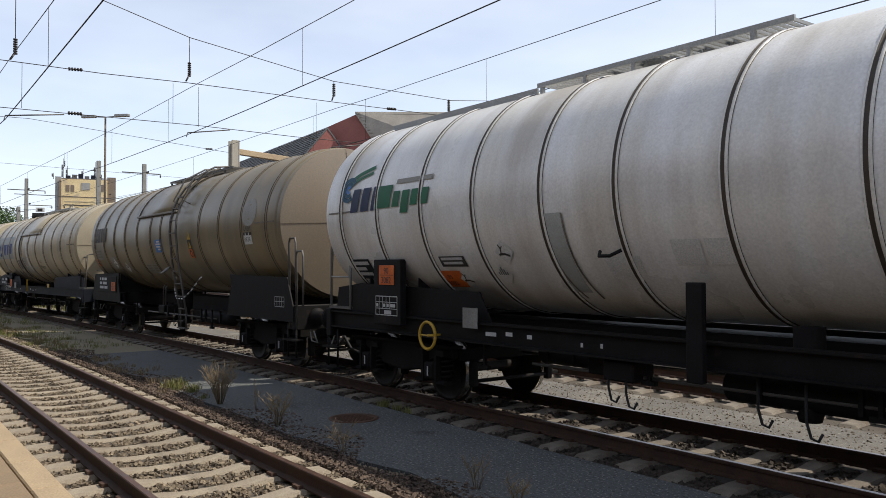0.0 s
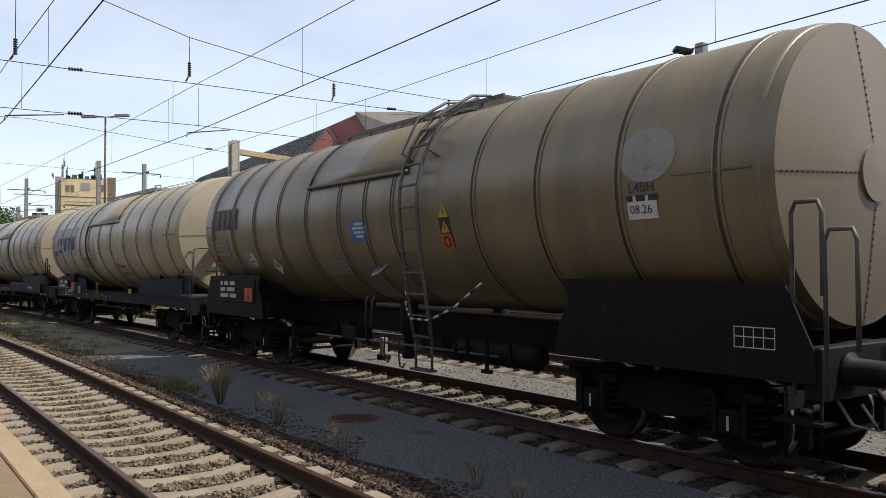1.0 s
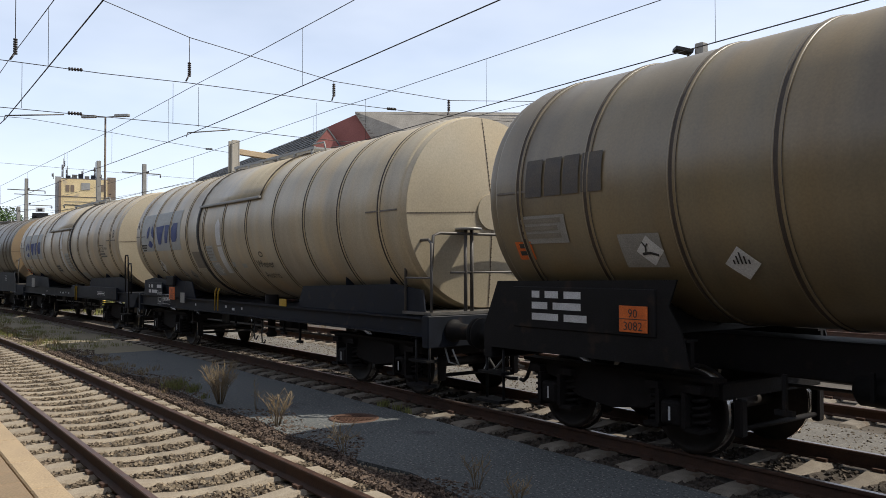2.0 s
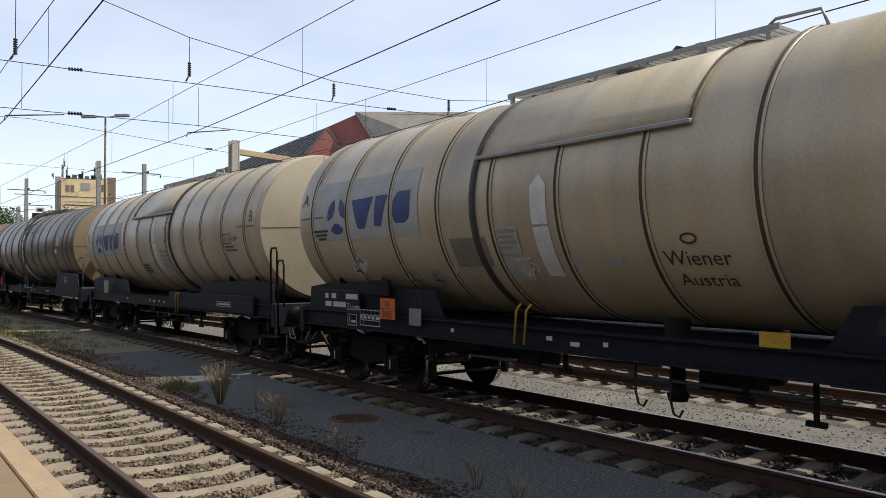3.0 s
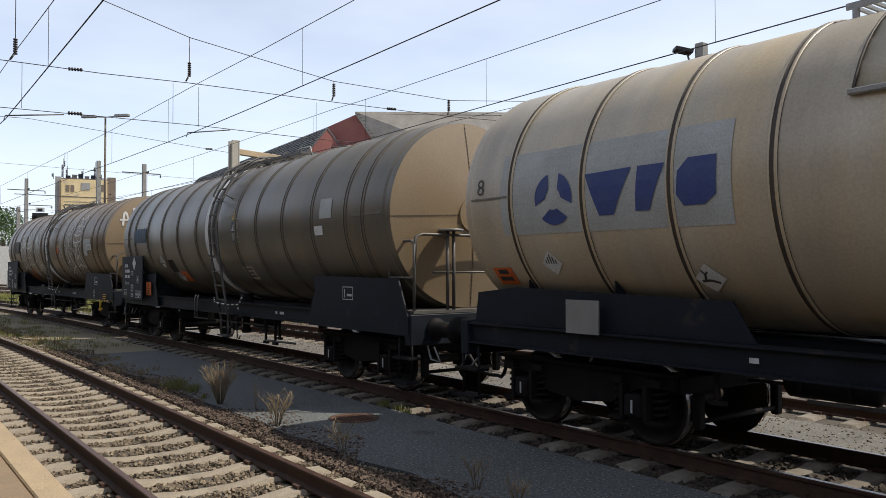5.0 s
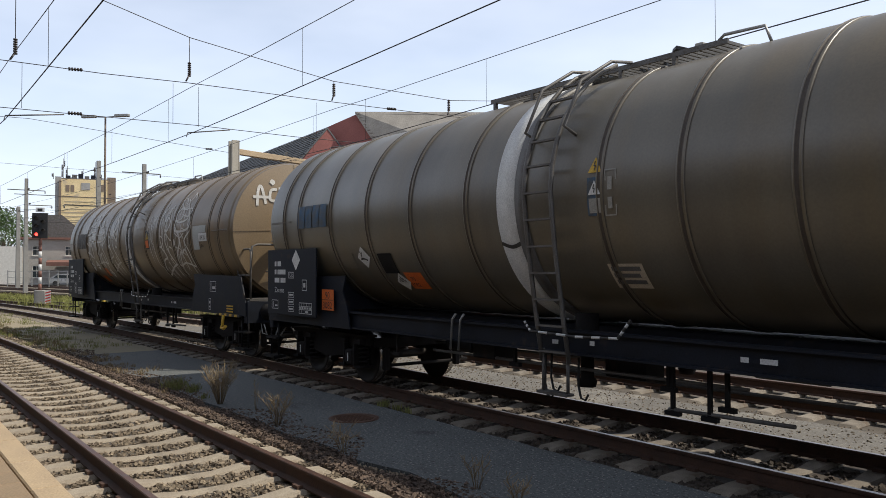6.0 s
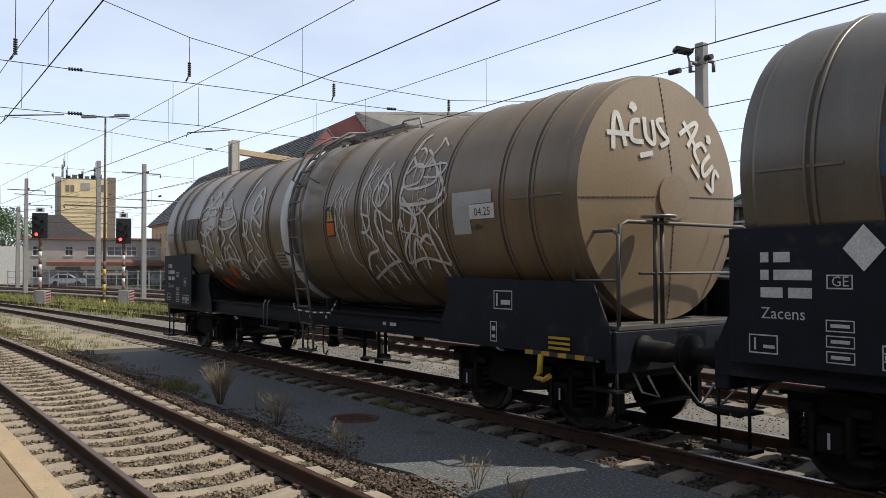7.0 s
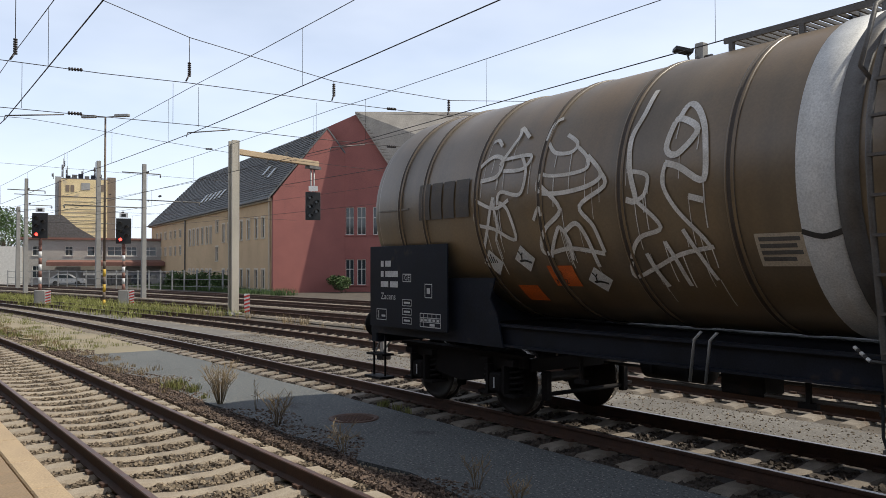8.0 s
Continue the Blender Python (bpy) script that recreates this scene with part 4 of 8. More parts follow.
def tank_mat(name, base, dirt, streak_amt=0.55, rough=0.5, warm=(1.08, 0.93, 0.68)):
    """Weathered jacket paint: blotches, and dirt that has run down round the shell in streaks."""
    m = bpy.data.materials.new(name)
    m.use_nodes = True
    t = m.node_tree
    b = t.nodes["Principled BSDF"]
    co = t.nodes.new("ShaderNodeTexCoord")
    mp = t.nodes.new("ShaderNodeMapping")
    mp.inputs["Scale"].default_value = (2.2, 0.30, 0.30)
    t.links.new(co.outputs["Object"], mp.inputs["Vector"])
    n1 = t.nodes.new("ShaderNodeTexNoise")
    n1.inputs["Scale"].default_value, n1.inputs["Detail"].default_value = 1.2, 8
    t.links.new(mp.outputs["Vector"], n1.inputs["Vector"])
    n2 = t.nodes.new("ShaderNodeTexNoise")
    n2.inputs["Scale"].default_value, n2.inputs["Detail"].default_value = 0.7, 6
    t.links.new(co.outputs["Object"], n2.inputs["Vector"])
    n3 = t.nodes.new("ShaderNodeTexNoise")
    n3.inputs["Scale"].default_value, n3.inputs["Detail"].default_value = 38, 5
    t.links.new(co.outputs["Object"], n3.inputs["Vector"])
    mul = t.nodes.new("ShaderNodeMath")
    mul.operation = "MULTIPLY"
    t.links.new(n1.outputs["Fac"], mul.inputs[0])
    t.links.new(n2.outputs["Fac"], mul.inputs[1])
    mr = t.nodes.new("ShaderNodeMapRange")
    mr.inputs["From Min"].default_value, mr.inputs["From Max"].default_value = 0.14, 0.40
    mr.inputs["To Max"].default_value = streak_amt
    t.links.new(mul.outputs["Value"], mr.inputs["Value"])
    mx = t.nodes.new("ShaderNodeMixRGB")
    mx.inputs[1].default_value, mx.inputs[2].default_value = (*base, 1), (*dirt, 1)
    t.links.new(mr.outputs["Result"], mx.inputs[0])
    n4 = t.nodes.new("ShaderNodeTexNoise")
    n4.inputs["Scale"].default_value, n4.inputs["Detail"].default_value = 0.9, 7
    t.links.new(mp.outputs["Vector"], n4.inputs["Vector"])
    r4 = t.nodes.new("ShaderNodeMapRange")
    r4.inputs["From Min"].default_value, r4.inputs["From Max"].default_value, r4.inputs["To Max"].default_value = 0.45, 0.75, 0.75
    t.links.new(n4.outputs["Fac"], r4.inputs["Value"])
    mw = t.nodes.new("ShaderNodeMixRGB")
    mw.inputs[2].default_value = (base[0] * warm[0], base[1] * warm[1], base[2] * warm[2], 1)
    t.links.new(r4.outputs["Result"], mw.inputs[0])
    t.links.new(mx.outputs["Color"], mw.inputs[1])
    hv = t.nodes.new("ShaderNodeHueSaturation")
    r3 = t.nodes.new("ShaderNodeMapRange")
    r3.inputs["From Min"].default_value, r3.inputs["From Max"].default_value = 0.25, 0.75
    r3.inputs["To Min"].default_value, r3.inputs["To Max"].default_value = 0.86, 1.12
    t.links.new(n3.outputs["Fac"], r3.inputs["Value"])
    t.links.new(r3.outputs["Result"], hv.inputs["Value"])
    t.links.new(mw.outputs["Color"], hv.inputs["Color"])
    t.links.new(hv.outputs["Color"], b.inputs["Base Color"])
    b.inputs["Specular IOR Level"].default_value = 0.9
    rr = t.nodes.new("ShaderNodeMapRange")
    rr.inputs["To Min"].default_value, rr.inputs["To Max"].default_value = rough - 0.14, rough + 0.2
    t.links.new(n2.outputs["Fac"], rr.inputs["Value"])
    t.links.new(rr.outputs["Result"], b.inputs["Roughness"])
    bp = t.nodes.new("ShaderNodeBump")
    bp.inputs["Strength"].default_value, bp.inputs["Distance"].default_value = 0.12, 0.03
    t.links.new(n2.outputs["Fac"], bp.inputs["Height"])
    t.links.new(bp.outputs["Normal"], b.inputs["Normal"])
    return m


M_T_WHITE = tank_mat("white_jacket", (0.88, 0.88, 0.88), (0.425, 0.366, 0.283), 0.75, 0.28, (0.97, 0.95, 0.88))
M_T_BROWN = tank_mat("khaki_brown_jacket", (0.234, 0.19, 0.113), (0.106, 0.0775, 0.045), 0.7, 0.35)
M_T_BEIGE = tank_mat("beige_jacket", (0.513, 0.446, 0.319), (0.23, 0.182, 0.128), 0.65, 0.36)
M_T_BEIGE_B = tank_mat("pale_beige_jacket", (0.527, 0.461, 0.349), (0.243, 0.196, 0.142), 0.6, 0.36)
M_T_OLIVE = tank_mat("dark_olive_jacket", (0.134, 0.117, 0.0853), (0.0625, 0.05, 0.035), 0.65, 0.34)
M_T_RUST = tank_mat("dark_brown_jacket", (0.186, 0.134, 0.0757), (0.075, 0.0537, 0.03), 0.7, 0.34)
M_E_BEIGE = tank_mat("tan_end_plate", (0.225, 0.175, 0.12), (0.12, 0.088, 0.058), 0.6)
M_E_CREAM = tank_mat("cream_end_plate", (0.46, 0.40, 0.29), (0.25, 0.20, 0.135), 0.5)
M_E_OCHRE = tank_mat("ochre_brown_end_plate", (0.255, 0.18, 0.098), (0.12, 0.08, 0.045), 0.6)
M_STRAP = mat("rusty_strap_edge", (0.085, 0.068, 0.052), (0.05, 0.038, 0.03), 0.6, scale=6, bump=0.2)
M_SEAM = mat("riveted_seam", (0.13, 0.10, 0.07), (0.08, 0.06, 0.045), 0.6, scale=6, bump=0.1)


def wrapped(bm, x, v, off=0.006, r=TANK_R):
    """Lays a flat mesh (x along, y up) on the camera-side flank of the tank."""
    for p in bm.verts:
        a = (v + p.co.y) / r
        p.co = Vector((x + p.co.x, -(r + off) * math.cos(a), TANK_Z + (r + off) * math.sin(a)))
    return bm


def patch_bm(w, h, nx=2, ny=8, skew=0.0):
    bm = bmesh.new()
    vs = [[bm.verts.new((w * i / nx + skew * h * j / ny, h * j / ny, 0)) for i in range(nx + 1)] for j in range(ny + 1)]
    for j in range(ny):
        for i in range(nx):
            bm.faces.new((vs[j][i], vs[j][i + 1], vs[j + 1][i + 1], vs[j + 1][i]))
    return bm


def ribbon(bm, pts, w):
    """A brush stroke through points in x, y."""
    pts = [Vector((p[0], p[1], 0)) for p in pts]
    fine = []
    for i in range(len(pts) - 1):
        p0, p1, p2, p3 = pts[max(i - 1, 0)], pts[i], pts[i + 1], pts[min(i + 2, len(pts) - 1)]
        for k in range(5):
            t = k / 5
            fine.append(0.5 * ((2 * p1) + (p2 - p0) * t + (2 * p0 - 5 * p1 + 4 * p2 - p3) * t * t + (3 * p1 - p0 - 3 * p2 + p3) * t ** 3))
    fine.append(pts[-1])
    prev = None
    for i, p in enumerate(fine):
        d = (fine[min(i + 1, len(fine) - 1)] - fine[max(i - 1, 0)]).normalized()
        nrm = Vector((-d.y, d.x, 0)) * w / 2
        cur = (bm.verts.new(p + nrm), bm.verts.new(p - nrm))
        if prev:
            bm.faces.new((prev[0], prev[1], cur[1], cur[0]))
        prev = cur


def flat_side(bm, x, y, z):
    """Turns a flat mesh (x along, y up) upright, facing the camera side, at a place on the wagon."""
    for p in bm.verts:
        p.co = Vector((x + p.co.x, y, z + p.co.y))
    return bm


def words(parent, body, size, x, z, y=None, v=None, material=None, name="lettering"):
    bm = text_bm(body, size)
    bm = wrapped(bm, x, v) if v is not None else flat_side(bm, x, y, z)
    return part(name, bm, material or M_LETTER, parent)


def bars_bm(w, h, rows):
    """Bars in place of writing, row by row: fractions of the width."""
    bm = bmesh.new()
    n = len(rows)
    for i, row in enumerate(rows):
        y1 = h - i * h / n
        y0 = y1 - 0.62 * h / n
        for a, b_ in row:
            vs = [bm.verts.new(c) for c in ((a * w, y0, 0), (b_ * w, y0, 0), (b_ * w, y1, 0), (a * w, y1, 0))]
            bm.faces.new(vs)
    return bm


def outline_bm(w, h, t=0.012, inner=()):
    bm = bmesh.new()

    def q(x0, x1, y0, y1):
        bm.faces.new([bm.verts.new(c) for c in ((x0, y0, 0), (x1, y0, 0), (x1, y1, 0), (x0, y1, 0))])
    q(0, w, 0, t)
    q(0, w, h - t, h)
    q(0, t, t, h - t)
    q(w - t, w, t, h - t)
    for x0, x1, y0, y1 in inner:
        q(x0, x1, y0, y1)
    return bm


def orange_plate(parent, x, y, z, w=0.40, h=0.30, number=True):
    p = part("hazard_plate", bx(x, x + w, y, y + 0.012, z, z + h, bevel=0.003), M_ORANGE, parent, "orange hazard plate with black figures")
    if number:
        k = h * 0.47
        part("figures", flat_side(text_bm("90", k, "CENTER"), x + w / 2, y - 0.004, z + h * 0.56), M_DARKLETTER, p)
        part("figures", flat_side(text_bm("3082", k, "CENTER"), x + w / 2, y - 0.004, z + h * 0.08), M_DARKLETTER, p)
    part("divider", bx(x, x + w, y - 0.004, y - 0.001, z + h * 0.49, z + h * 0.515), M_DARKLETTER, p)
    return p


def diamond(parent, x, v, s=0.26, material=None, mark="env"):
    """A hazard label standing on its corner, on the flank."""
    bm = patch_bm(s, s, 4, 4)
    rot = Matrix.Rotation(radians(45), 4, "Z")
    for p in bm.verts:
        p.co = rot @ (p.co - Vector((s / 2, s / 2, 0)))
    d = part("hazard_label", wrapped(bm, x, v, 0.012), material or M_WHITE, parent, "white diamond hazard label")
    bm = bmesh.new()
    if mark == "env":
        ribbon(bm, [(-0.06, -0.02), (-0.04, 0.05), (-0.07, 0.11)], 0.02)
        ribbon(bm, [(-0.04, 0.05), (0.0, 0.09)], 0.015)
        ribbon(bm, [(-0.1, -0.03), (0.0, -0.02), (0.1, -0.05)], 0.03)
    else:
        for i in range(5):
            ribbon(bm, [(-0.08 + i * 0.04, 0.0), (-0.08 + i * 0.04, 0.13 - abs(i - 2) * 0.04)], 0.018)
    part("mark", wrapped(bm, x, v, 0.018), M_DARKLETTER, d)
    return d


def wheelset_mesh():
    """Two wheels with flanges and dished webs on an axle along y."""
    bm = bmesh.new()
    for s in (-1, 1):
        prof = [(0.66, 0.0), (0.66, 0.49), (0.685, 0.495), (0.70, 0.465), (0.80, 0.458), (0.80, 0.40), (0.765, 0.385), (0.745, 0.16), (0.80, 0.13), (0.82, 0.0)]
        lathe(bm, [(s * a, r) for a, r in prof], "Y", 32)
    for f in bm.faces:
        r = math.hypot(f.calc_center_median().x, f.calc_center_median().z)
        f.material_index = 1 if r > 0.44 and abs(f.normal.y) < 0.5 else 0
    lathe(bm, [(-1.08, 0.0), (-1.08, 0.07), (1.08, 0.07), (1.08, 0.0)], "Y", 12)
    return bm


def axle_mark_mesh():
    """Axle-box face cover with a white index bar."""
    bm = bmesh.new()
    lathe(bm, [(-1.17, 0.0), (-1.17, 0.10), (-1.08, 0.12), (-1.08, 0.0)], "Y", 16)
    return bm


def bogie_frame_mesh():
    bm = bmesh.new()
    for s in (-1, 1):
        y = s * 1.0
        # fish-bellied side frame
        poly = [(-1.35, 0.98), (1.35, 0.98), (1.35, 0.84), (1.08, 0.84), (0.85, 0.80), (0.5, 0.62), (0.0, 0.56), (-0.5, 0.62), (-0.85, 0.80), (-1.08, 0.84), (-1.35, 0.84)]
        prism(bm, poly, 0.10, Matrix.Translation((0, y - 0.05, 0)))
        poly = [(-1.4, 1.02), (1.4, 1.02), (1.4, 0.982), (-1.4, 0.982)]
        prism(bm, poly, 0.22, Matrix.Translation((0, y - 0.11, 0)))
        # spring pockets and horn guides
        for c in (-0.9, 0.9):
            for dx in (-0.26, 0.26):
                box(bm, c + dx - 0.09, c + dx + 0.09, y - 0.14, y + 0.14, 0.86, 0.94)
                box(bm, c + dx - 0.10, c + dx + 0.10, y - 0.15, y + 0.15, 0.46, 0.50)
            box(bm, c - 0.13, c + 0.13, y - 0.17, y + 0.17, 0.50, 0.76, bevel=0.03)
            box(bm, c - 0.19, c - 0.14, y - 0.16, y + 0.16, 0.50, 0.86)
            box(bm, c + 0.14, c + 0.19, y - 0.16, y + 0.16, 0.50, 0.86)
    box(bm, -0.28, 0.28, -0.94, 0.94, 0.66, 0.96, bevel=0.03)
    for x in (-1.33, 1.33):
        box(bm, x - 0.05, x + 0.05, -0.94, 0.94, 0.80, 0.96)
    # brake rigging
    for c in (-0.9, 0.9):
        for dx in (-0.55, 0.55):
            for s in (-1, 1):
                box(bm, c + dx - 0.05, c + dx + 0.05, s * 0.74 - 0.06, s * 0.74 + 0.06, 0.42, 0.8, bevel=0.02)
            rod(bm, (c + dx, -0.75, 0.5), (c + dx, 0.75, 0.5), 0.03, 6)
    return bm


def spring_mesh():
    bm = bmesh.new()
    pts = []
    for i in range(49):
        a = 2 * math.pi * i / 10
        pts.append((0.082 * math.cos(a), 0.082 * math.sin(a), 0.50 + 0.36 * i / 48))
    tube(bm, pts, 0.019, 5)
    return bm


def buffer_mesh(s):
    """A buffer: square base, sleeve, plunger and round head; s gives the end it faces."""
    bm = bmesh.new()
    lathe(bm, [(s * a, r) for a, r in ((0, 0.0), (0, 0.17), (0.03, 0.17), (0.05, 0.125), (0.33, 0.115), (0.35, 0.10), (0.5, 0.09), (0.545, 0.12), (0.57, 0.22), (0.60, 0.225), (0.62, 0.20), (0.625, 0.0))], "X", 24)
    return bm


ME_WHEEL = bpy.data.meshes.new("wheelset")
_b = wheelset_mesh(); _b.to_mesh(ME_WHEEL); _b.free()
ME_WHEEL.materials.append(M_WHEEL); ME_WHEEL.materials.append(M_TREAD)
ME_COVER = bpy.data.meshes.new("axle_cover")
_b = axle_mark_mesh(); _b.to_mesh(ME_COVER); _b.free()
ME_COVER.materials.append(M_GRIME)
ME_BOGIE = bpy.data.meshes.new("bogie")
_b = bogie_frame_mesh(); _b.to_mesh(ME_BOGIE); _b.free()
ME_BOGIE.materials.append(M_GRIME)
ME_SPRING = bpy.data.meshes.new("spring")
_b = spring_mesh(); _b.to_mesh(ME_SPRING); _b.free()
ME_SPRING.materials.append(M_GRIME)
ME_BUF = {}
for _s in (-1, 1):
    ME_BUF[_s] = bpy.data.meshes.new("buffer")
    _b = buffer_mesh(_s); _b.to_mesh(ME_BUF[_s]); _b.free()
    ME_BUF[_s].materials.append(M_BLACK)
ME_BAND = bpy.data.meshes.new("strap")
_b = bmesh.new()
lathe(_b, [(-0.05, TANK_R - 0.01), (-0.05, TANK_R + 0.012), (-0.022, TANK_R + 0.022), (-0.018, TANK_R + 0.012), (0.018, TANK_R + 0.012), (0.022, TANK_R + 0.022), (0.05, TANK_R + 0.012), (0.05, TANK_R - 0.01)], "X", 72)
for _f in [f for f in _b.faces if len(f.verts) > 4]:
    _b.faces.remove(_f)
for _f in _b.faces:
    _f.material_index = 1 if abs(_f.normal.x) > 0.6 or abs(_f.calc_center_median().x) < 0.01 else 0
_b.to_mesh(ME_BAND); _b.free()
ME_BAND.materials.append(M_BAND)
ME_BAND.materials.append(M_BAND)

WAGONS = []
SPEED = 10.2
WHEELSETS = []


def child(name, me, parent, m=None, label=""):
    o = new(name, me)
    o.parent = parent
    if m is not None:
        o.matrix_basis = m
    if label:
        o["label"] = label
    return o


def wagon(label, start, length, rim0, rim1, shell, end_mat, bands, frame_mat=M_BLACK, saddle="bearer", mid_sill=True):
    """The common parts of a four-axle tank wagon, centred on its own origin at ground height; start: its x at the clip's start."""
    w = thing("tank_wagon", label, "tank wagon", "goods train")
    WAGONS.append((w, start))
    # shell, with softly rounded shoulders
    bm = bmesh.new()
    lathe(bm, [(rim0, TANK_R - 0.03), (rim0 + 0.02, TANK_R - 0.008), (rim0 + 0.05, TANK_R), (rim1 - 0.05, TANK_R), (rim1 - 0.02, TANK_R - 0.008), (rim1, TANK_R - 0.03)], "X", 96, (0, 0, TANK_Z))
    for f in [f for f in bm.faces if len(f.verts) > 4]:
        bm.faces.remove(f)
    tank = part("tank", bm, shell, w)
    for s, rim in ((-1, rim0), (1, rim1)):
        bm = bmesh.new()
        lathe(bm, [(rim + s * a, r) for a, r in ((0.13, TANK_R - 0.045), (0.19, 1.1), (0.25, 0.6), (0.285, 0.3), (0.29, 0.0001))], "X", 72, (0, 0, TANK_Z))
        for f in [f for f in bm.faces if len(f.verts) > 4 and abs(f.calc_center_median().x - rim) < 0.2]:
            bm.faces.remove(f)
        b2 = bmesh.new()
        lathe(b2, [(rim + s * a, r) for a, r in ((-0.02, TANK_R - 0.028), (0.06, TANK_R - 0.028), (0.128, TANK_R - 0.044))], "X", 72, (0, 0, TANK_Z))
        for f in [f for f in b2.faces if len(f.verts) > 4]:
            b2.faces.remove(f)
        lip = part("end_lip", b2, shell, w)
        e = part("tank_end", bm, end_mat, w, "sunlit domed end plate with riveted seams" if s > 0 else "")
        bm = bmesh.new()
        lathe(bm, [(rim + s * a, r) for a, r in ((0.25, 0.0001), (0.25, 0.28), (0.312, 0.28), (0.318, 0.0001))], "X", 32, (0, 0, TANK_Z), 0, False)
        part("hub_cover", bm, end_mat, e)
        for k in range(4):
            bm = bmesh.new()
            d = Vector((0, math.cos(k * math.pi / 2 + 0.04), math.sin(k * math.pi / 2 + 0.04)))
            side = Vector((0, -d.z, d.y)) * 0.006
            prof = ((0.289, 0.29), (0.2545, 0.6), (0.1945, 1.1), (0.1345, TANK_R - 0.05))
            ring = []
            for a, r in prof:
                c = Vector((rim + s * a, 0, TANK_Z)) + d * r
                ring.append((bm.verts.new(c + side), bm.verts.new(c - side)))
            for p, q in zip(ring, ring[1:]):
                bm.faces.new((p[0], p[1], q[1], q[0]))
            for i in range(16):
                r = 0.36 + i * 0.07
                a = np.interp(r, [0.3, 0.6, 1.1, TANK_R - 0.045], [0.285, 0.25, 0.19, 0.13])
                c = Vector((rim + s * (a + 0.008), 0, TANK_Z)) + d * r
                box(bm, c.x - 0.008, c.x + 0.005, c.y - 0.008, c.y + 0.008, c.z - 0.008, c.z + 0.008)
            part("seam", bm, M_SEAM, e)
    for x in bands:
        o = child("strap", ME_BAND, tank, Matrix.Translation((x, 0, TANK_Z)))
        o.material_slots[0].link = "OBJECT"
        o.material_slots[0].material = shell
        o.material_slots[1].link = "OBJECT"
        o.material_slots[1].material = M_STRAP
    # waist seam at each end of the jacket
    for a, b_ in ((rim0 + 0.06, rim0 + 0.85), (rim1 - 0.95, rim1 - 0.06)):
        part("waist_seam", bx(a, b_, -TANK_R - 0.012, -TANK_R + 0.02, TANK_Z - 0.012, TANK_Z + 0.012), M_BAND, tank)
    # underframe
    hl = length / 2 - 0.62
    part("centre_sill", bx(-hl, hl, -0.3, 0.3, 1.02, 1.42, bevel=0.02), frame_mat, w)
    for s in (-1, 1):
        poly = [(-0.09, 1.14), (0.09, 1.14), (0.09, 1.165), (0.03, 1.165), (0.03, 1.395), (0.09, 1.395), (0.09, 1.42), (-0.09, 1.42), (-0.09, 1.395), (-0.03, 1.395), (-0.03, 1.165), (-0.09, 1.165)]
        for a, b_ in (((-hl + 0.02, hl - 0.02),) if mid_sill else ((-hl + 0.02, -4.2), (4.2, hl - 0.02))):
            bm = bmesh.new()
            prism(bm, poly, b_ - a, Matrix(((0, 1, 0, a), (1, 0, 0, s * 1.24), (0, 0, 1, 0), (0, 0, 0, 1))))
            part("side_sill", bm, frame_mat, w)
    for s in (-1, 1):
        x = s * hl
        hs = part("headstock", bx(min(x, x - s * 0.16), max(x, x - s * 0.16), -1.34, 1.34, 0.98, 1.45, bevel=0.015), frame_mat, w)
        for y in (-0.875, 0.875):
            child("buffer", ME_BUF[s], hs, Matrix.Translation((x, y, 1.22)))
        bm = bmesh.new()
        rod(bm, (x, 0, 1.1), (x + s * 0.3, 0, 1.1), 0.06, 8)
        tube(bm, [(x + s * 0.28, 0, 1.1), (x + s * 0.40, 0, 1.04), (x + s * 0.52, 0, 1.02), (x + s * 0.56, 0, 1.12)], 0.035, 6)
        part("coupling_hook", bm, M_GRIME, hs)
        bm = bmesh.new()
        tube(bm, [(x, -0.35, 1.0), (x + s * 0.12, -0.36, 0.85), (x + s * 0.3, -0.3, 0.6), (x + s * 0.48, -0.2, 0.52), (x + s * 0.6, -0.15, 0.52)], 0.028, 6)
        part("brake_hose", bm, M_TYRE, hs)
        bm = bmesh.new()
        yy = -1.3
        for xo in (-s * 0.35, -s * 0.02):
            rod(bm, (x + xo, yy, 1.1), (x + xo, yy, 0.44), 0.018, 6)
        box(bm, min(x - s * 0.42, x + s * 0.05), max(x - s * 0.42, x + s * 0.05), yy - 0.14, yy + 0.12, 0.42, 0.46)
        box(bm, min(x - s * 0.42, x + s * 0.05), max(x - s * 0.42, x + s * 0.05), yy - 0.10, yy + 0.12, 0.78, 0.81)
        part("shunter_step", bm, M_BLACK, w)
        bm = bmesh.new()
        tube(bm, [(x - s * 0.05, -1.0, 0.98), (x + s * 0.12, -1.05, 0.78), (x + s * 0.35, -1.05, 0.76), (x + s * 0.2, -1.05, 0.97)], 0.014, 6)
        part("handhold", bm, M_GALV, w)
    # saddles under the tank
    for s in (-1, 1):
        xc = s * (length / 2 - 2.55)
        if saddle == "plate":
            poly, y_in = [(-1.3, 1.13), (1.9, 1.13), (1.88, 1.42), (1.62, 1.98), (-1.15, 2.02), (-1.05, 1.75), (-1.2, 1.5)], 1.335
        else:
            poly, y_in = [(-2.45, 1.424), (1.72, 1.424), (1.66, 1.82), (0.9, 1.90), (-2.2, 1.82)], 1.215
        poly = [(s * u, v) for u, v in poly][::s]
        for y in (-y_in - 0.025, y_in):
            bm = bmesh.new()
            prism(bm, poly, 0.025, Matrix.Translation((xc, y, 0)))
            bmesh.ops.recalc_face_normals(bm, faces=bm.faces)
            part("saddle_plate", bm, frame_mat, w)
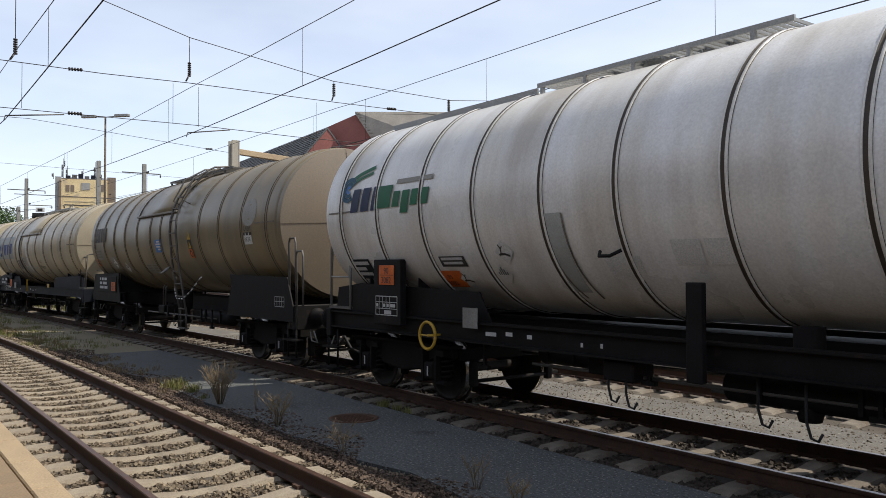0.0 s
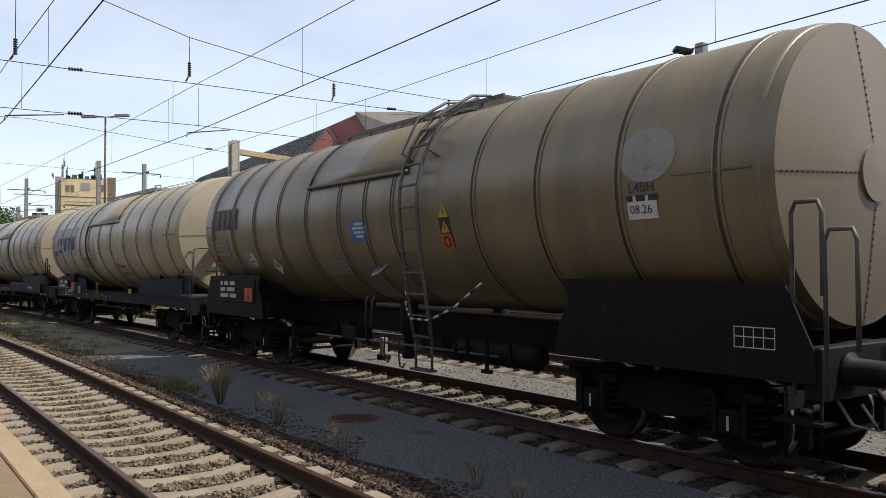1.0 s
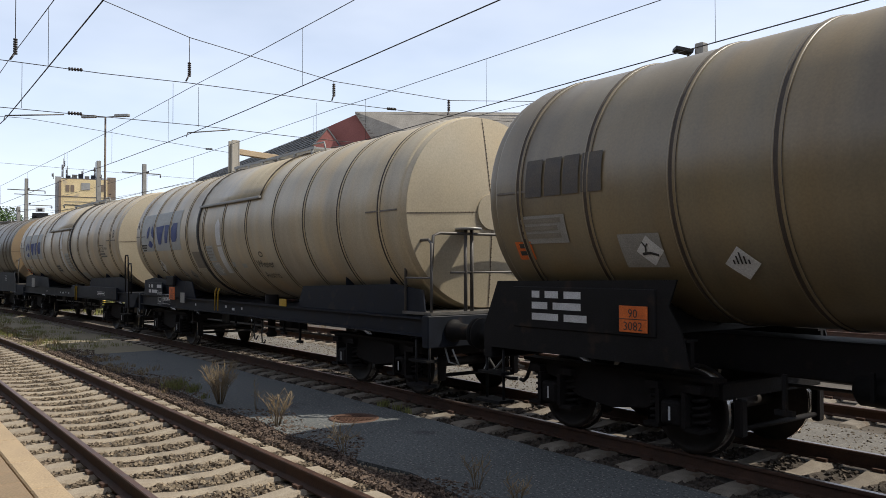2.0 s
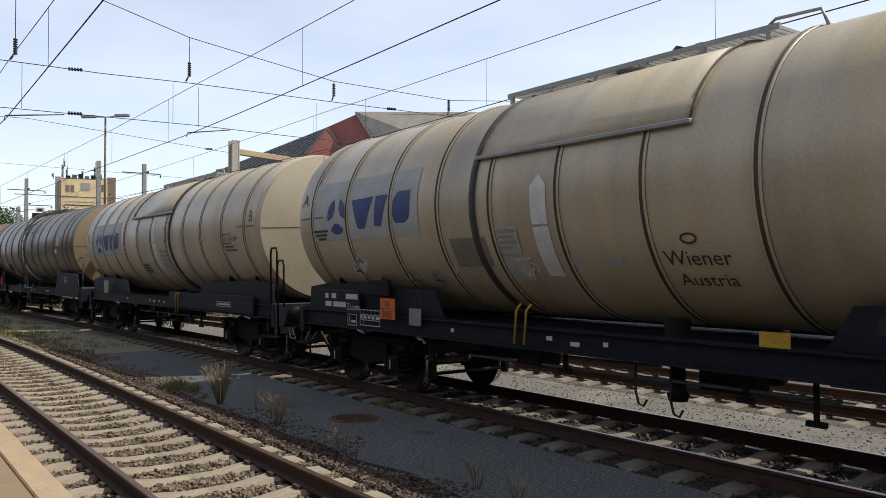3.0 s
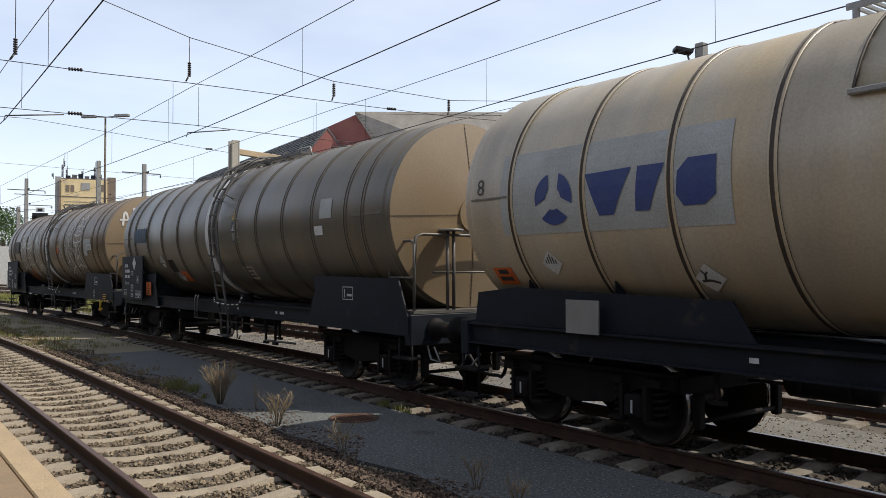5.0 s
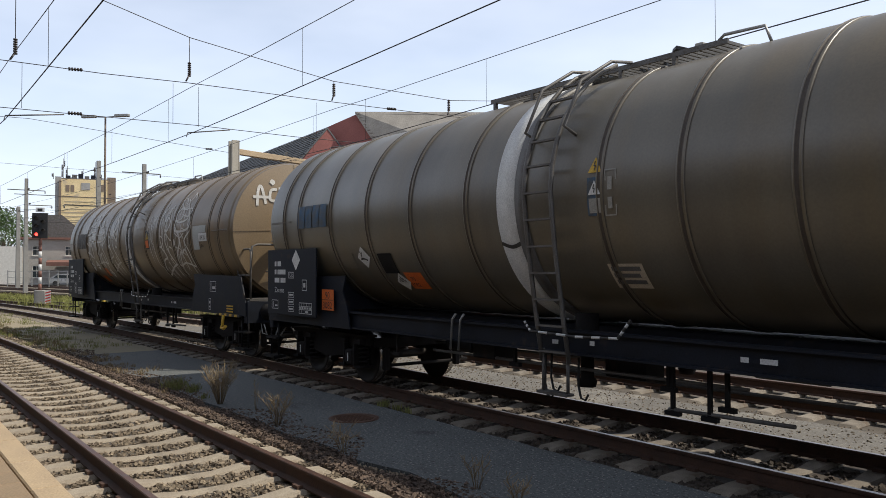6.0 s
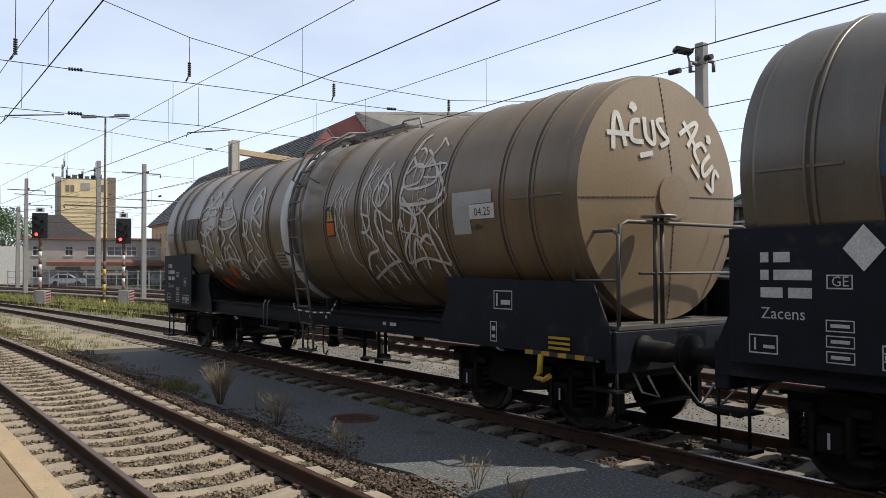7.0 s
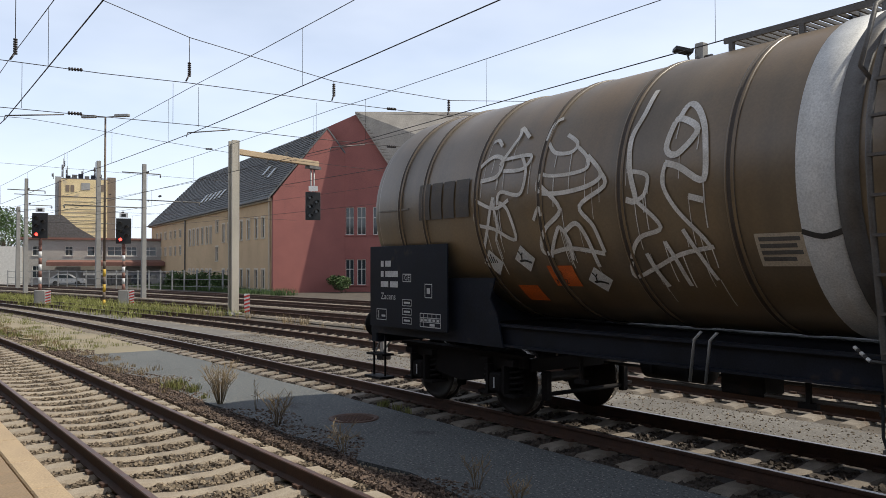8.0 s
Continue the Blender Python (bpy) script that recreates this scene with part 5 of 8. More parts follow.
        for dx in (-0.7, 0.7):
            bm = bmesh.new()
            prism(bm, [(-1.18, 1.424), (1.18, 1.424), (1.18, 2.0), (0.8, 1.72), (0.0, 1.49), (-0.8, 1.72), (-1.18, 2.0)], 0.02, Matrix.Translation((xc + dx, 0, 0)) @ Matrix.Rotation(radians(90), 4, "Z"))
            part("cradle", bm, frame_mat, w)
        # bogie
        bo = child("bogie", ME_BOGIE, w, Matrix.Translation((xc, 0, 0)))
        for c in (-0.9, 0.9):
            for dx in (-0.26, 0.26):
                for y in (-1.0, 1.0):
                    child("spring", ME_SPRING, bo, Matrix.Translation((c + dx, y, 0)))
            child("axle_cover", ME_COVER, bo, Matrix.Translation((c, 0, 0.62)))
            part("index_mark", bx(c - 0.012, c + 0.012, -1.176, -1.171, 0.56, 0.70), M_LETTER, bo)
            ws = child("wheelset", ME_WHEEL, w, Matrix.Translation((xc + c, 0, 0.62)))
            WHEELSETS.append((ws, xc + c))
    return w, tank


def walkway(w, x0, x1, rails=True, metal=M_STEEL):
    """A grating walkway along the top of the tank, with its stanchions and the dome fittings under it."""
    z = TANK_Z + TANK_R + 0.03
    bm = bmesh.new()
    prism(bm, [(x0, z), (x1, z), (x1, z + 0.06), (x0, z + 0.06)], 0.03, Matrix.Translation((0, -0.44, 0)))
    wk = part("walkway", bm, metal, w)
    part("edge_bar", bx(x0, x1, 0.41, 0.44, z, z + 0.06), metal, wk)
    bm = bmesh.new()
    n = int((x1 - x0) / 0.09)
    for i in range(n):
        x = x0 + (i + 0.5) * (x1 - x0) / n
        box(bm, x - 0.012, x + 0.012, -0.41, 0.41, z + 0.015, z + 0.05)
    box(bm, x0, x1, -0.02, 0.02, z + 0.0, z + 0.012)
    part("grating", bm, metal, wk)["kind"] = "stuff"
    for i in range(int((x1 - x0) / 0.8) + 1):
        x = x0 + 0.06 + i * 0.8
        if x < x1:
            part("stanchion", bx(x, x + 0.05, -0.44, -0.39, z - 0.14, z), metal, wk)
            part("stanchion", bx(x, x + 0.05, 0.39, 0.44, z - 0.14, z), metal, wk)
    xm = (x0 + x1) / 2
    bm = bmesh.new()
    lathe(bm, [(TANK_Z + TANK_R - 0.05, 0.0), (TANK_Z + TANK_R - 0.05, 0.3), (TANK_Z + TANK_R + 0.12, 0.3), (TANK_Z + TANK_R + 0.14, 0.25), (TANK_Z + TANK_R + 0.15, 0.0)], "Z", 20, (xm, 0, 0))
    part("manhole_cover", bm, M_GALV, w)
    for dx in (-0.7, 0.65, 1.0):
        bm = bmesh.new()
        rod(bm, (xm + dx, -0.1, TANK_Z + TANK_R - 0.05), (xm + dx, -0.1, TANK_Z + TANK_R + 0.13), 0.07, 10)
        part("vent_valve", bm, M_GALV, w)
    if rails:
        bm = bmesh.new()
        tube(bm, [(x1 - 0.12, -0.42, z + 0.06), (x1 - 0.04, -0.44, z + 0.10), (x1 + 0.45, -0.45, z + 0.08), (x1 + 0.52, -0.45, z - 0.1)], 0.018, 6)
        part("handrail", bm, M_GALV, wk)
    return wk


def ladder(w, x, material=M_STEEL, top_hoops=True):
    """A side ladder that bends over the shoulder of the tank, with rungs and guard rods."""
    la = part("ladder", bmesh.new(), material, w)
    bm = bmesh.new()
    r = TANK_R + 0.16
    path = [(-1.44, 1.05), (-1.52, 1.5), (-1.66, 2.4)]
    for a in range(-10, 71, 10):
        path.append((-r * math.cos(radians(a)) - 0.02, TANK_Z + r * math.sin(radians(a))))
    for dx in (-0.22, 0.22):
        tube(bm, [(x + dx, y, z) for y, z in path], 0.028, 6)
    me = bpy.data.meshes.new("ladder")
    bm.to_mesh(me)
    bm.free()
    me.materials.append(material)
    old = la.data
    la.data = me
    bpy.data.meshes.remove(old)
    ys, zs = [p[0] for p in path], [p[1] for p in path]
    dist = np.concatenate([[0], np.cumsum(np.hypot(np.diff(ys), np.diff(zs)))])
    for i in range(13):
        s = 0.12 + i * 0.31
        if s < dist[-1]:
            y, z = np.interp(s, dist, ys), np.interp(s, dist, zs)
            bm = bmesh.new()
            box(bm, x - 0.22, x + 0.22, y - 0.03, y + 0.03, z - 0.012, z + 0.012)
            part("rung", bm, material, la)
    if top_hoops:
        for dx in (-0.34, 0.30):
            bm = bmesh.new()
            tube(bm, [(x + dx, -1.30, TANK_Z + 0.62), (x + dx, -1.58, TANK_Z + 0.75), (x + dx, -1.30, TANK_Z + 1.3), (x + dx, -0.78, TANK_Z + 1.60), (x + dx, -0.42, TANK_Z + 1.64)], 0.022, 6)
            part("guard_hoop", bm, material, la)
    bm = bmesh.new()
    for dx in (-0.2, 0.2):
        rod(bm, (x + dx, -1.44, 1.2), (x + dx, -1.44, 0.70), 0.02, 6)
    box(bm, x - 0.24, x + 0.24, -1.52, -1.38, 0.68, 0.71)
    part("lower_step", bm, material, la)
    return la


def side_hoop(w, x, z0=1.45, z1=3.0, material=M_STEEL, n=2):
    for i in range(n):
        bm = bmesh.new()
        a = x + i * 0.30
        tube(bm, [(a, -1.32, z0 - 0.35), (a, -1.34, z1 - 0.1 - 0.25 * i), (a + 0.04, -1.34, z1 - 0.25 * i), (a + 0.24, -1.34, z1 - 0.25 * i), (a + 0.28, -1.34, z1 - 0.1 - 0.25 * i), (a + 0.28, -1.34, z0 + 0.55 - 0.45 * i)], 0.022, 6)
        part("grab_rail", bm, material, w)


def end_platform(w, x, s, material=M_STEEL):
    """A brakesman's platform with a railing at a wagon end."""
    pf = part("end_platform", bx(min(x, x - s * 0.75), max(x, x - s * 0.75), -1.28, 1.28, 1.455, 1.50), M_STEEL, w)
    for y in (-1.25, 1.25):
        bm = bmesh.new()
        tube(bm, [(x - s * 0.70, y, 1.5), (x - s * 0.70, y, 2.5), (x - s * 0.62, y, 2.56), (x - s * 0.1, y, 2.56), (x - s * 0.03, y, 2.5), (x - s * 0.03, y, 1.5)], 0.024, 6)
        rod(bm, (x - s * 0.70, y, 2.0), (x - s * 0.03, y, 2.0), 0.018, 6)
        part("railing", bm, material, pf)
    bm = bmesh.new()
    tube(bm, [(x - s * 0.03, -1.25, 2.1), (x - s * 0.03, -1.22, 2.62), (x - s * 0.03, -1.1, 2.66), (x - s * 0.03, 1.1, 2.66), (x - s * 0.03, 1.22, 2.6), (x - s * 0.03, 1.25, 1.5)], 0.024, 6)
    rod(bm, (x - s * 0.03, -0.9, 2.08), (x - s * 0.03, 1.22, 2.08), 0.018, 6)
    for y in (-0.62, -0.5):
        rod(bm, (x - s * 0.03, y, 1.5), (x - s * 0.03, y, 2.72), 0.028, 6)
    part("railing", bm, material, pf)
    bm = bmesh.new()
    lathe(bm, [(2.72, 0.0), (2.72, 0.2), (2.75, 0.2), (2.75, 0.17), (2.735, 0.0)], "Z", 20, (x - s * 0.03, -0.56, 0))
    part("brake_handwheel", bm, M_GALV, pf)
    return pf


def number_board(w, x0, x1, z0, z1, plate_right=True):
    """The dark panel at a wagon's end with its painted tables."""
    p = part("number_board", bx(x0, x1, -1.502, -1.474, z0, z1, bevel=0.006), M_NAVY, w, "dark blue panel with white lettering and tables")
    y, W, H = -1.507, x1 - x0, z1 - z0
    for k, row in enumerate(([(0, 0.16), (0.25, 0.56)], [(0, 0.16), (0.25, 0.95)], [(0, 0.42), (0.52, 0.95)])):
        part("registration_mark", flat_side(bars_bm(W * 0.25, 0.145, [row]), x0 + 0.09 * W + 0.14, y, z0 + H * 0.70 - 0.155 * k), M_LETTER, p)
    words(p, "Zacens", 0.145, x0 + 0.09 * W + 0.14, z0 + H * 0.34, y)
    part("table_frame", flat_side(outline_bm(0.28, 0.17, 0.012, [(0.14, 0.25, 0.05, 0.08), (0.05, 0.07, 0.03, 0.14)]), x0 + 0.2, y, z0 + 0.10), M_LETTER, p)
    part("table_frame", flat_side(outline_bm(0.22, 0.12), x0 + W * 0.46, y, z0 + H * 0.56), M_LETTER, p)
    words(p, "GE", 0.12, x0 + W * 0.48, z0 + H * 0.58, y)
    for k in range(3):
        part("table_frame", flat_side(outline_bm(0.24, 0.10, 0.01, [(0.04, 0.2, 0.035, 0.065)]), x0 + W * 0.455, y, z0 + 0.07 + k * 0.13), M_LETTER, p)
    part("table_frame", flat_side(outline_bm(0.18, 0.20, 0.012, [(0.05, 0.13, 0.06, 0.14)]), x0 + W * 0.74, y, z0 + H * 0.38), M_LETTER, p)
    bm = outline_bm(0.50, 0.20, 0.012, [(0.09, 0.10, 0, 0.2), (0.19, 0.20, 0.07, 0.2), (0.29, 0.30, 0.07, 0.2), (0.39, 0.40, 0.07, 0.2), (0, 0.5, 0.068, 0.078), (0, 0.5, 0.13, 0.14), (0.02, 0.07, 0.085, 0.12), (0.11, 0.17, 0.085, 0.12), (0.21, 0.27, 0.085, 0.12), (0.31, 0.37, 0.085, 0.12), (0.41, 0.47, 0.085, 0.12), (0.24, 0.36, 0.02, 0.055)])
    part("load_table", flat_side(bm, x0 + W * 0.68, y, z0 + 0.05), M_LETTER, p)
    return p


def apron(w, x0, x1, z_low, material, flange=M_BAND):
    """A second sheet over the shoulder of the tank, with a flange along its lower edge."""
    r0, r1 = TANK_R + 0.004, TANK_R + 0.026
    a0 = math.asin((z_low - TANK_Z) / r1)
    bm = bmesh.new()
    rows = []
    for i in range(15):
        a = a0 + (math.pi - 2 * a0) * i / 14
        rows.append([bm.verts.new((x, -r * math.cos(a), TANK_Z + r * math.sin(a))) for x, r in ((x0, r0), (x0, r1), (x1, r1), (x1, r0))])
    for p, q in zip(rows, rows[1:]):
        for k in range(3):
            bm.faces.new((p[k], q[k], q[k + 1], p[k + 1])).smooth = True
    bm.faces.new(rows[0])
    bm.faces.new(rows[-1])
    bmesh.ops.recalc_face_normals(bm, faces=bm.faces)
    ap = part("apron", bm, material, w)
    y = -r1 * math.cos(a0)
    part("drip_flange", bx(x0 - 0.03, x1 + 0.03, y - 0.05, y + 0.02, z_low - 0.03, z_low + 0.02, bevel=0.008), flange, ap)
    for xe in (x0, x1):
        bm = bmesh.new()
        tube(bm, [(xe, -(r1 + 0.006) * math.cos(a), TANK_Z + (r1 + 0.006) * math.sin(a)) for a in np.linspace(a0, math.pi - a0, 24)], 0.014, 5)
        part("edge_seal", bm, M_STRAP, ap)
    return ap


def ring(w, x0, x1, material, name, proud=0.03, label=""):
    bm = bmesh.new()
    lathe(bm, [(x0, TANK_R - 0.01), (x0, TANK_R + proud), (x1, TANK_R + proud), (x1, TANK_R - 0.01)], "X", 72, (0, 0, TANK_Z))
    for f in [f for f in bm.faces if len(f.verts) > 4]:
        bm.faces.remove(f)
    return part(name, bm, material, w, label)


def placard(w, x, v, wd, ht, material, name="notice", rows=None, letters=M_DARKLETTER, label="", skew=0.0):
    p = part(name, wrapped(patch_bm(wd, ht, 2, 6, skew), x, v, 0.008), material, w, label)
    for i, row in enumerate(rows or ()):
        line = ht * 0.8 / len(rows)
        part("printed_line", wrapped(bars_bm(wd * 0.84, line, [row]), x + wd * 0.08, v + ht * 0.9 - (i + 1) * line, 0.013), letters, p)
    return p


def underslung(w, items):
    """Brake gear and pipes below the frame."""
    for kind, x, y, z, a in items:
        bm = bmesh.new()
        if kind == "reservoir":
            lathe(bm, [(-a, 0.0), (-a + 0.02, 0.11), (-a + 0.07, 0.165), (a - 0.07, 0.165), (a - 0.02, 0.11), (a, 0.0)], "X", 20, (x, y, z))
            ob = part("air_reservoir", bm, M_BLACK, w)
            for dx in (-a * 0.5, a * 0.5):
                part("reservoir_strap", bx(x + dx - 0.02, x + dx + 0.02, y - 0.2, y - 0.16, z - 0.1, 1.16), M_BLACK, ob)
        elif kind == "valve":
            lathe(bm, [(z - 0.25, 0.0), (z - 0.25, 0.10), (z - 0.18, 0.12), (z - 0.14, 0.08), (z + 0.1, 0.08), (z + 0.14, 0.14), (1.6, 0.14), (1.6, 0.0)], "Z", 14, (x, y, 0))
            part("outlet_valve", bm, M_GRIME, w)
        elif kind == "box":
            box(bm, x - a, x + a, y - 0.18, y + 0.18, z - 0.11, z + 0.12, bevel=0.02)
            part("gear_box", bm, M_BLACK, w)
        elif kind == "rod":
            rod(bm, (x - a, y, z), (x + a, y, z + 0.03), 0.022, 6)
            part("brake_rod", bm, M_STEEL, w)
        elif kind == "hanger":
            box(bm, x - 0.02, x + 0.02, y - 0.02, y + 0.02, z, 1.16)
            box(bm, x - 0.09, x + 0.09, y - 0.03, y + 0.03, z - 0.02, z + 0.03)
            part("hanger", bm, M_BLACK, w)
        elif kind == "hose":
            tube(bm, [(x, y, 1.1), (x + 0.01, y - 0.02, z + 0.16), (x + 0.06, y - 0.03, z + 0.02), (x + 0.12, y - 0.02, z), (x + 0.15, y, z + 0.07)], 0.014, 6)
            part("drain_hose", bm, M_TYRE, w)
        elif kind == "levers":
            for k in range(2):
                b2 = bmesh.new()
                tube(b2, [(x + k * 0.18, y, z), (x + k * 0.18 + 0.07, y - 0.02, z + 0.42), (x + k * 0.18 + 0.15, y - 0.02, z + 0.5)], 0.016, 6)
                part("lever", b2, a, w)
            bm.free()
        elif kind == "white_mark":
            box(bm, x, x + a * 0.7, -1.336, -1.332, z, z + 0.05)
            part("painted_mark", bm, M_LETTER, w)


def common_gear(w, xv=0.6, marks=()):
    underslung(w, [("reservoir", -2.6, -0.2, 0.98, 0.5), ("box", -1.2, -0.9, 1.02, 0.24), ("valve", xv, -0.95, 0.98, 0), ("valve", xv, 0.95, 0.98, 0), ("box", xv + 0.5, -0.7, 0.98, 0.3),
                   ("rod", 1.8, -0.45, 0.80, 2.0), ("rod", -2.2, 0.3, 0.85, 2.0), ("rod", 0.2, -1.05, 0.93, 2.6), ("hanger", 2.6, -1.1, 0.74, 0), ("hanger", 1.9, -1.1, 0.86, 0), ("hanger", -3.3, -1.1, 0.8, 0), ("hanger", -0.5, -1.12, 0.9, 0),
                   ("hose", xv - 0.4, -1.15, 0.66, 0), ("hose", xv + 0.1, -1.2, 0.62, 0), ("reservoir", 2.3, 0.6, 1.0, 0.5)])
    for x, z, a in marks:
        underslung(w, [("white_mark", x, 0, z, a)])


def striped_cable(w, pts):
    """A safety cable in short light and dark lengths."""
    fine = [Vector(pts[0]).lerp(Vector(pts[1]), k / 5) for k in range(5)]
    for i in range(1, len(pts) - 1):
        fine += [Vector(pts[i]).lerp(Vector(pts[i + 1]), k / 5) for k in range(5)]
    fine.append(Vector(pts[-1]))
    bm = bmesh.new()
    for i, (a, b_) in enumerate(zip(fine, fine[1:])):
        rod(bm, a, b_, 0.016, 6, mi=i % 2)
    part("striped_cable", bm, (M_WHITE, M_DARKLETTER), w)


def triangle_sign(parent, x, v, s, material, mark=True):
    bm = bmesh.new()
    bm.faces.new([bm.verts.new(c) for c in ((-s / 2, 0, 0), (s / 2, 0, 0), (0, s * 0.87, 0))])
    t = part("warning_triangle", wrapped(bm, x, v, 0.014), material, parent)
    bm = bmesh.new()
    ribbon(bm, [(0.02 * s, 0.62 * s), (-0.06 * s, 0.38 * s), (0.05 * s, 0.36 * s), (-0.02 * s, 0.12 * s)], 0.07 * s)
    part("mark", wrapped(bm, x, v, 0.018), M_DARKLETTER, t)
    return t


def scrawl(w, x, v, wd, ht, seed, strokes=4, width=0.055, drips=8, name="spray_scrawl"):
    """Sprayed loops and angles, with thin runs of paint below them."""
    rnd = random.Random(seed)
    for k in range(strokes):
        bm = bmesh.new()
        pts = []
        px, py = rnd.random() * wd * 0.6, ht * (0.2 + 0.75 * rnd.random())
        for i in range(7):
            pts.append((px, py))
            px = min(wd, max(0, px + rnd.uniform(-0.5, 0.55) * wd))
            py = min(ht, max(0, py + rnd.uniform(-0.42, 0.32) * ht))
        ribbon(bm, pts, width * rnd.uniform(0.7, 1.15))
        part(name, wrapped(bm, x, v, 0.009 + 0.002 * k), M_SPRAY, w)
    bm = bmesh.new()
    for k in range(drips):
        a, t = rnd.random() * wd, ht * rnd.uniform(0.3, 0.9)
        ribbon(bm, [(a, t), (a + 0.005, t - rnd.uniform(0.2, 0.7)), (a, t - rnd.uniform(0.75, 1.1))], 0.012)
    if drips:
        part("paint_runs", wrapped(bm, x, v, 0.008), M_SPRAY, w)["kind"] = "stuff"
    else:
        bm.free()


def blocks(w, x, v, letters, ht, material, slant=0.2, name="logo_block"):
    """A maker's mark as plain slanted blocks: (offset, width) of each."""
    for off, wd in letters:
        part(name, wrapped(patch_bm(wd, ht, 2, 5, slant), x + off, v, 0.016), material, w)


def three_petals(w, x, v, s, material):
    for k in range(3):
        bm = bmesh.new()
        a0 = radians(270 + 120 * k)
        pts = []
        for i in range(9):
            a = a0 - 0.75 + 1.5 * i / 8
            pts.append((s * math.cos(a), s * math.sin(a)))
        for i in range(9):
            a = a0 + 0.45 - 0.9 * i / 8
            pts.append((s * 0.42 * math.cos(a), s * 0.42 * math.sin(a)))
        bm.faces.new([bm.verts.new((*p, 0)) for p in pts])
        part("emblem_petal", wrapped(bm, x, v, 0.016), material, w)


def flank_numbers(w, x, v, s=0.11):
    """The two lines of a hazard plate, painted on the flank."""
    for text, dx, dv in (("90", 0.13, 0.145), ("3082", 0.05, 0.02)):
        words(w, text, s, x + dx, 0, v=v + dv, material=M_DARKLETTER).location = (0, -0.008, 0)


def wagon_white():
    w, tank = wagon("white insulated tank wagon with grimy flanks and green lettering blocks", -5.12, 16.0, -6.95, 6.95, M_T_WHITE, M_T_WHITE, [-6.5, -5.38, -4.21, -3.03, -1.75, -0.6, 0.72, 2.02, 3.25, 4.45, 5.6, 6.4])
    walkway(w, -2.95, 0.8, False, M_GALV)
    for y in (-0.42, 0.42):
        part("roof_rail", bx(-6.6, -2.96, y - 0.02, y + 0.02, TANK_Z + math.sqrt(TANK_R ** 2 - 0.42 ** 2) - 0.01, TANK_Z + TANK_R + 0.03), M_GALV, w)
    # swirl emblem and slanted blocks in teal and green
    for k, (r, m) in enumerate(((0.20, M_LOGOTEAL), (0.12, M_LOGOTEAL), (0.05, M_BLUESIGN))):
        bm = bmesh.new()
        ribbon(bm, [(r * math.cos(a), r * 0.9 * math.sin(a)) for a in np.linspace(0.6, 5.4, 9)], 0.07 - 0.012 * k)
        part("swirl", wrapped(bm, -6.28, 0.36, 0.014), m, w)
    for k in range(2):
        bm = bmesh.new()
        ribbon(bm, [(-0.05, 0.12 - 0.1 * k), (0.2, 0.24 - 0.09 * k), (0.62, 0.34 - 0.1 * k)], 0.07 - 0.02 * k)
        part("leaf_stroke", wrapped(bm, -6.25, 0.36, 0.012), M_LOGOGREEN, w)
    blocks(w, -6.17, -0.02, [(0, 0.23), (0.30, 0.24), (0.62, 0.09)], 0.37, M_LOGONAVY, 0.2)
    blocks(w, -5.40, 0.0, [(0, 0.40)], 0.34, M_LOGOGREEN, 0.2)
    blocks(w, -4.94, 0.0, [(0, 0.18), (0.48, 0.18), (0.74, 0.17)], 0.23, M_LOGOGREEN, 0.2)
    blocks(w, -4.72, -0.1, [(0, 0.19)], 0.33, M_LOGOGREEN, 0.2)
    part("subtitle_bar", wrapped(patch_bm(0.92, 0.07, 4, 2, 0.2), -4.86, 0.34, 0.014), M_GREYPATCH, w)
    bd = part("plate_holder", bx(-5.68, -4.92, -1.41, -1.30, 1.28, 2.28, bevel=0.01), M_BLACK, w)
    orange_plate(bd, -5.50, -1.424, 1.89, 0.42, 0.30)
    part("load_table", flat_side(outline_bm(0.62, 0.30, 0.014, [(0.1, 0.112, 0, 0.3), (0.2, 0.21, 0.1, 0.3), (0.3, 0.31, 0.1, 0.3), (0.4, 0.41, 0.1, 0.3), (0, 0.62, 0.1, 0.11), (0, 0.62, 0.2, 0.21), (0.02, 0.08, 0.13, 0.18), (0.22, 0.28, 0.13, 0.18), (0.32, 0.38, 0.13, 0.18), (0.42, 0.56, 0.13, 0.18), (0.25, 0.45, 0.02, 0.08)]), -5.61, -1.416, 1.42), M_LETTER, bd)
    placard(w, -6.55, -1.2, 0.60, 0.40, M_NAVY, "registration_panel", [[(0, 1)], [(0, 0.7)], [(0, 0.9)]], M_LETTER)
    placard(w, -4.03, -0.95, 0.58, 0.17, M_DARKLETTER, "notice", [[(0, 1)], [(0.05, 0.95)]], M_LETTER)
    p = placard(w, -4.20, -1.34, 0.46, 0.32, M_ORANGE, "hazard_plate", (), label="orange hazard plate on the flank", skew=0.1)
    flank_numbers(w, -4.20, -1.32)
    diamond(w, -3.62, -1.17, 0.24)
    diamond(w, -2.58, -0.74, 0.25)
    diamond(w, -2.78, -1.08, 0.24, mark="bars")
    # level gauge cover with pale tape
    for a in (0, 1):
        bm = bmesh.new()
        ribbon(bm, [(0.0 + a * 0.30, 0.28 - 0.12 * a), (0.02 + a * 0.3, -0.5), (0.12 + a * 0.25, -1.05)], 0.03)
        part("gauge_edge", wrapped(bm, -1.72, -0.45, 0.012), M_BAND, w)
    part("gauge_strip", wrapped(patch_bm(0.26, 1.1, 2, 8, 0.02), -1.70, -1.38, 0.010), M_PALEPATCH, w)
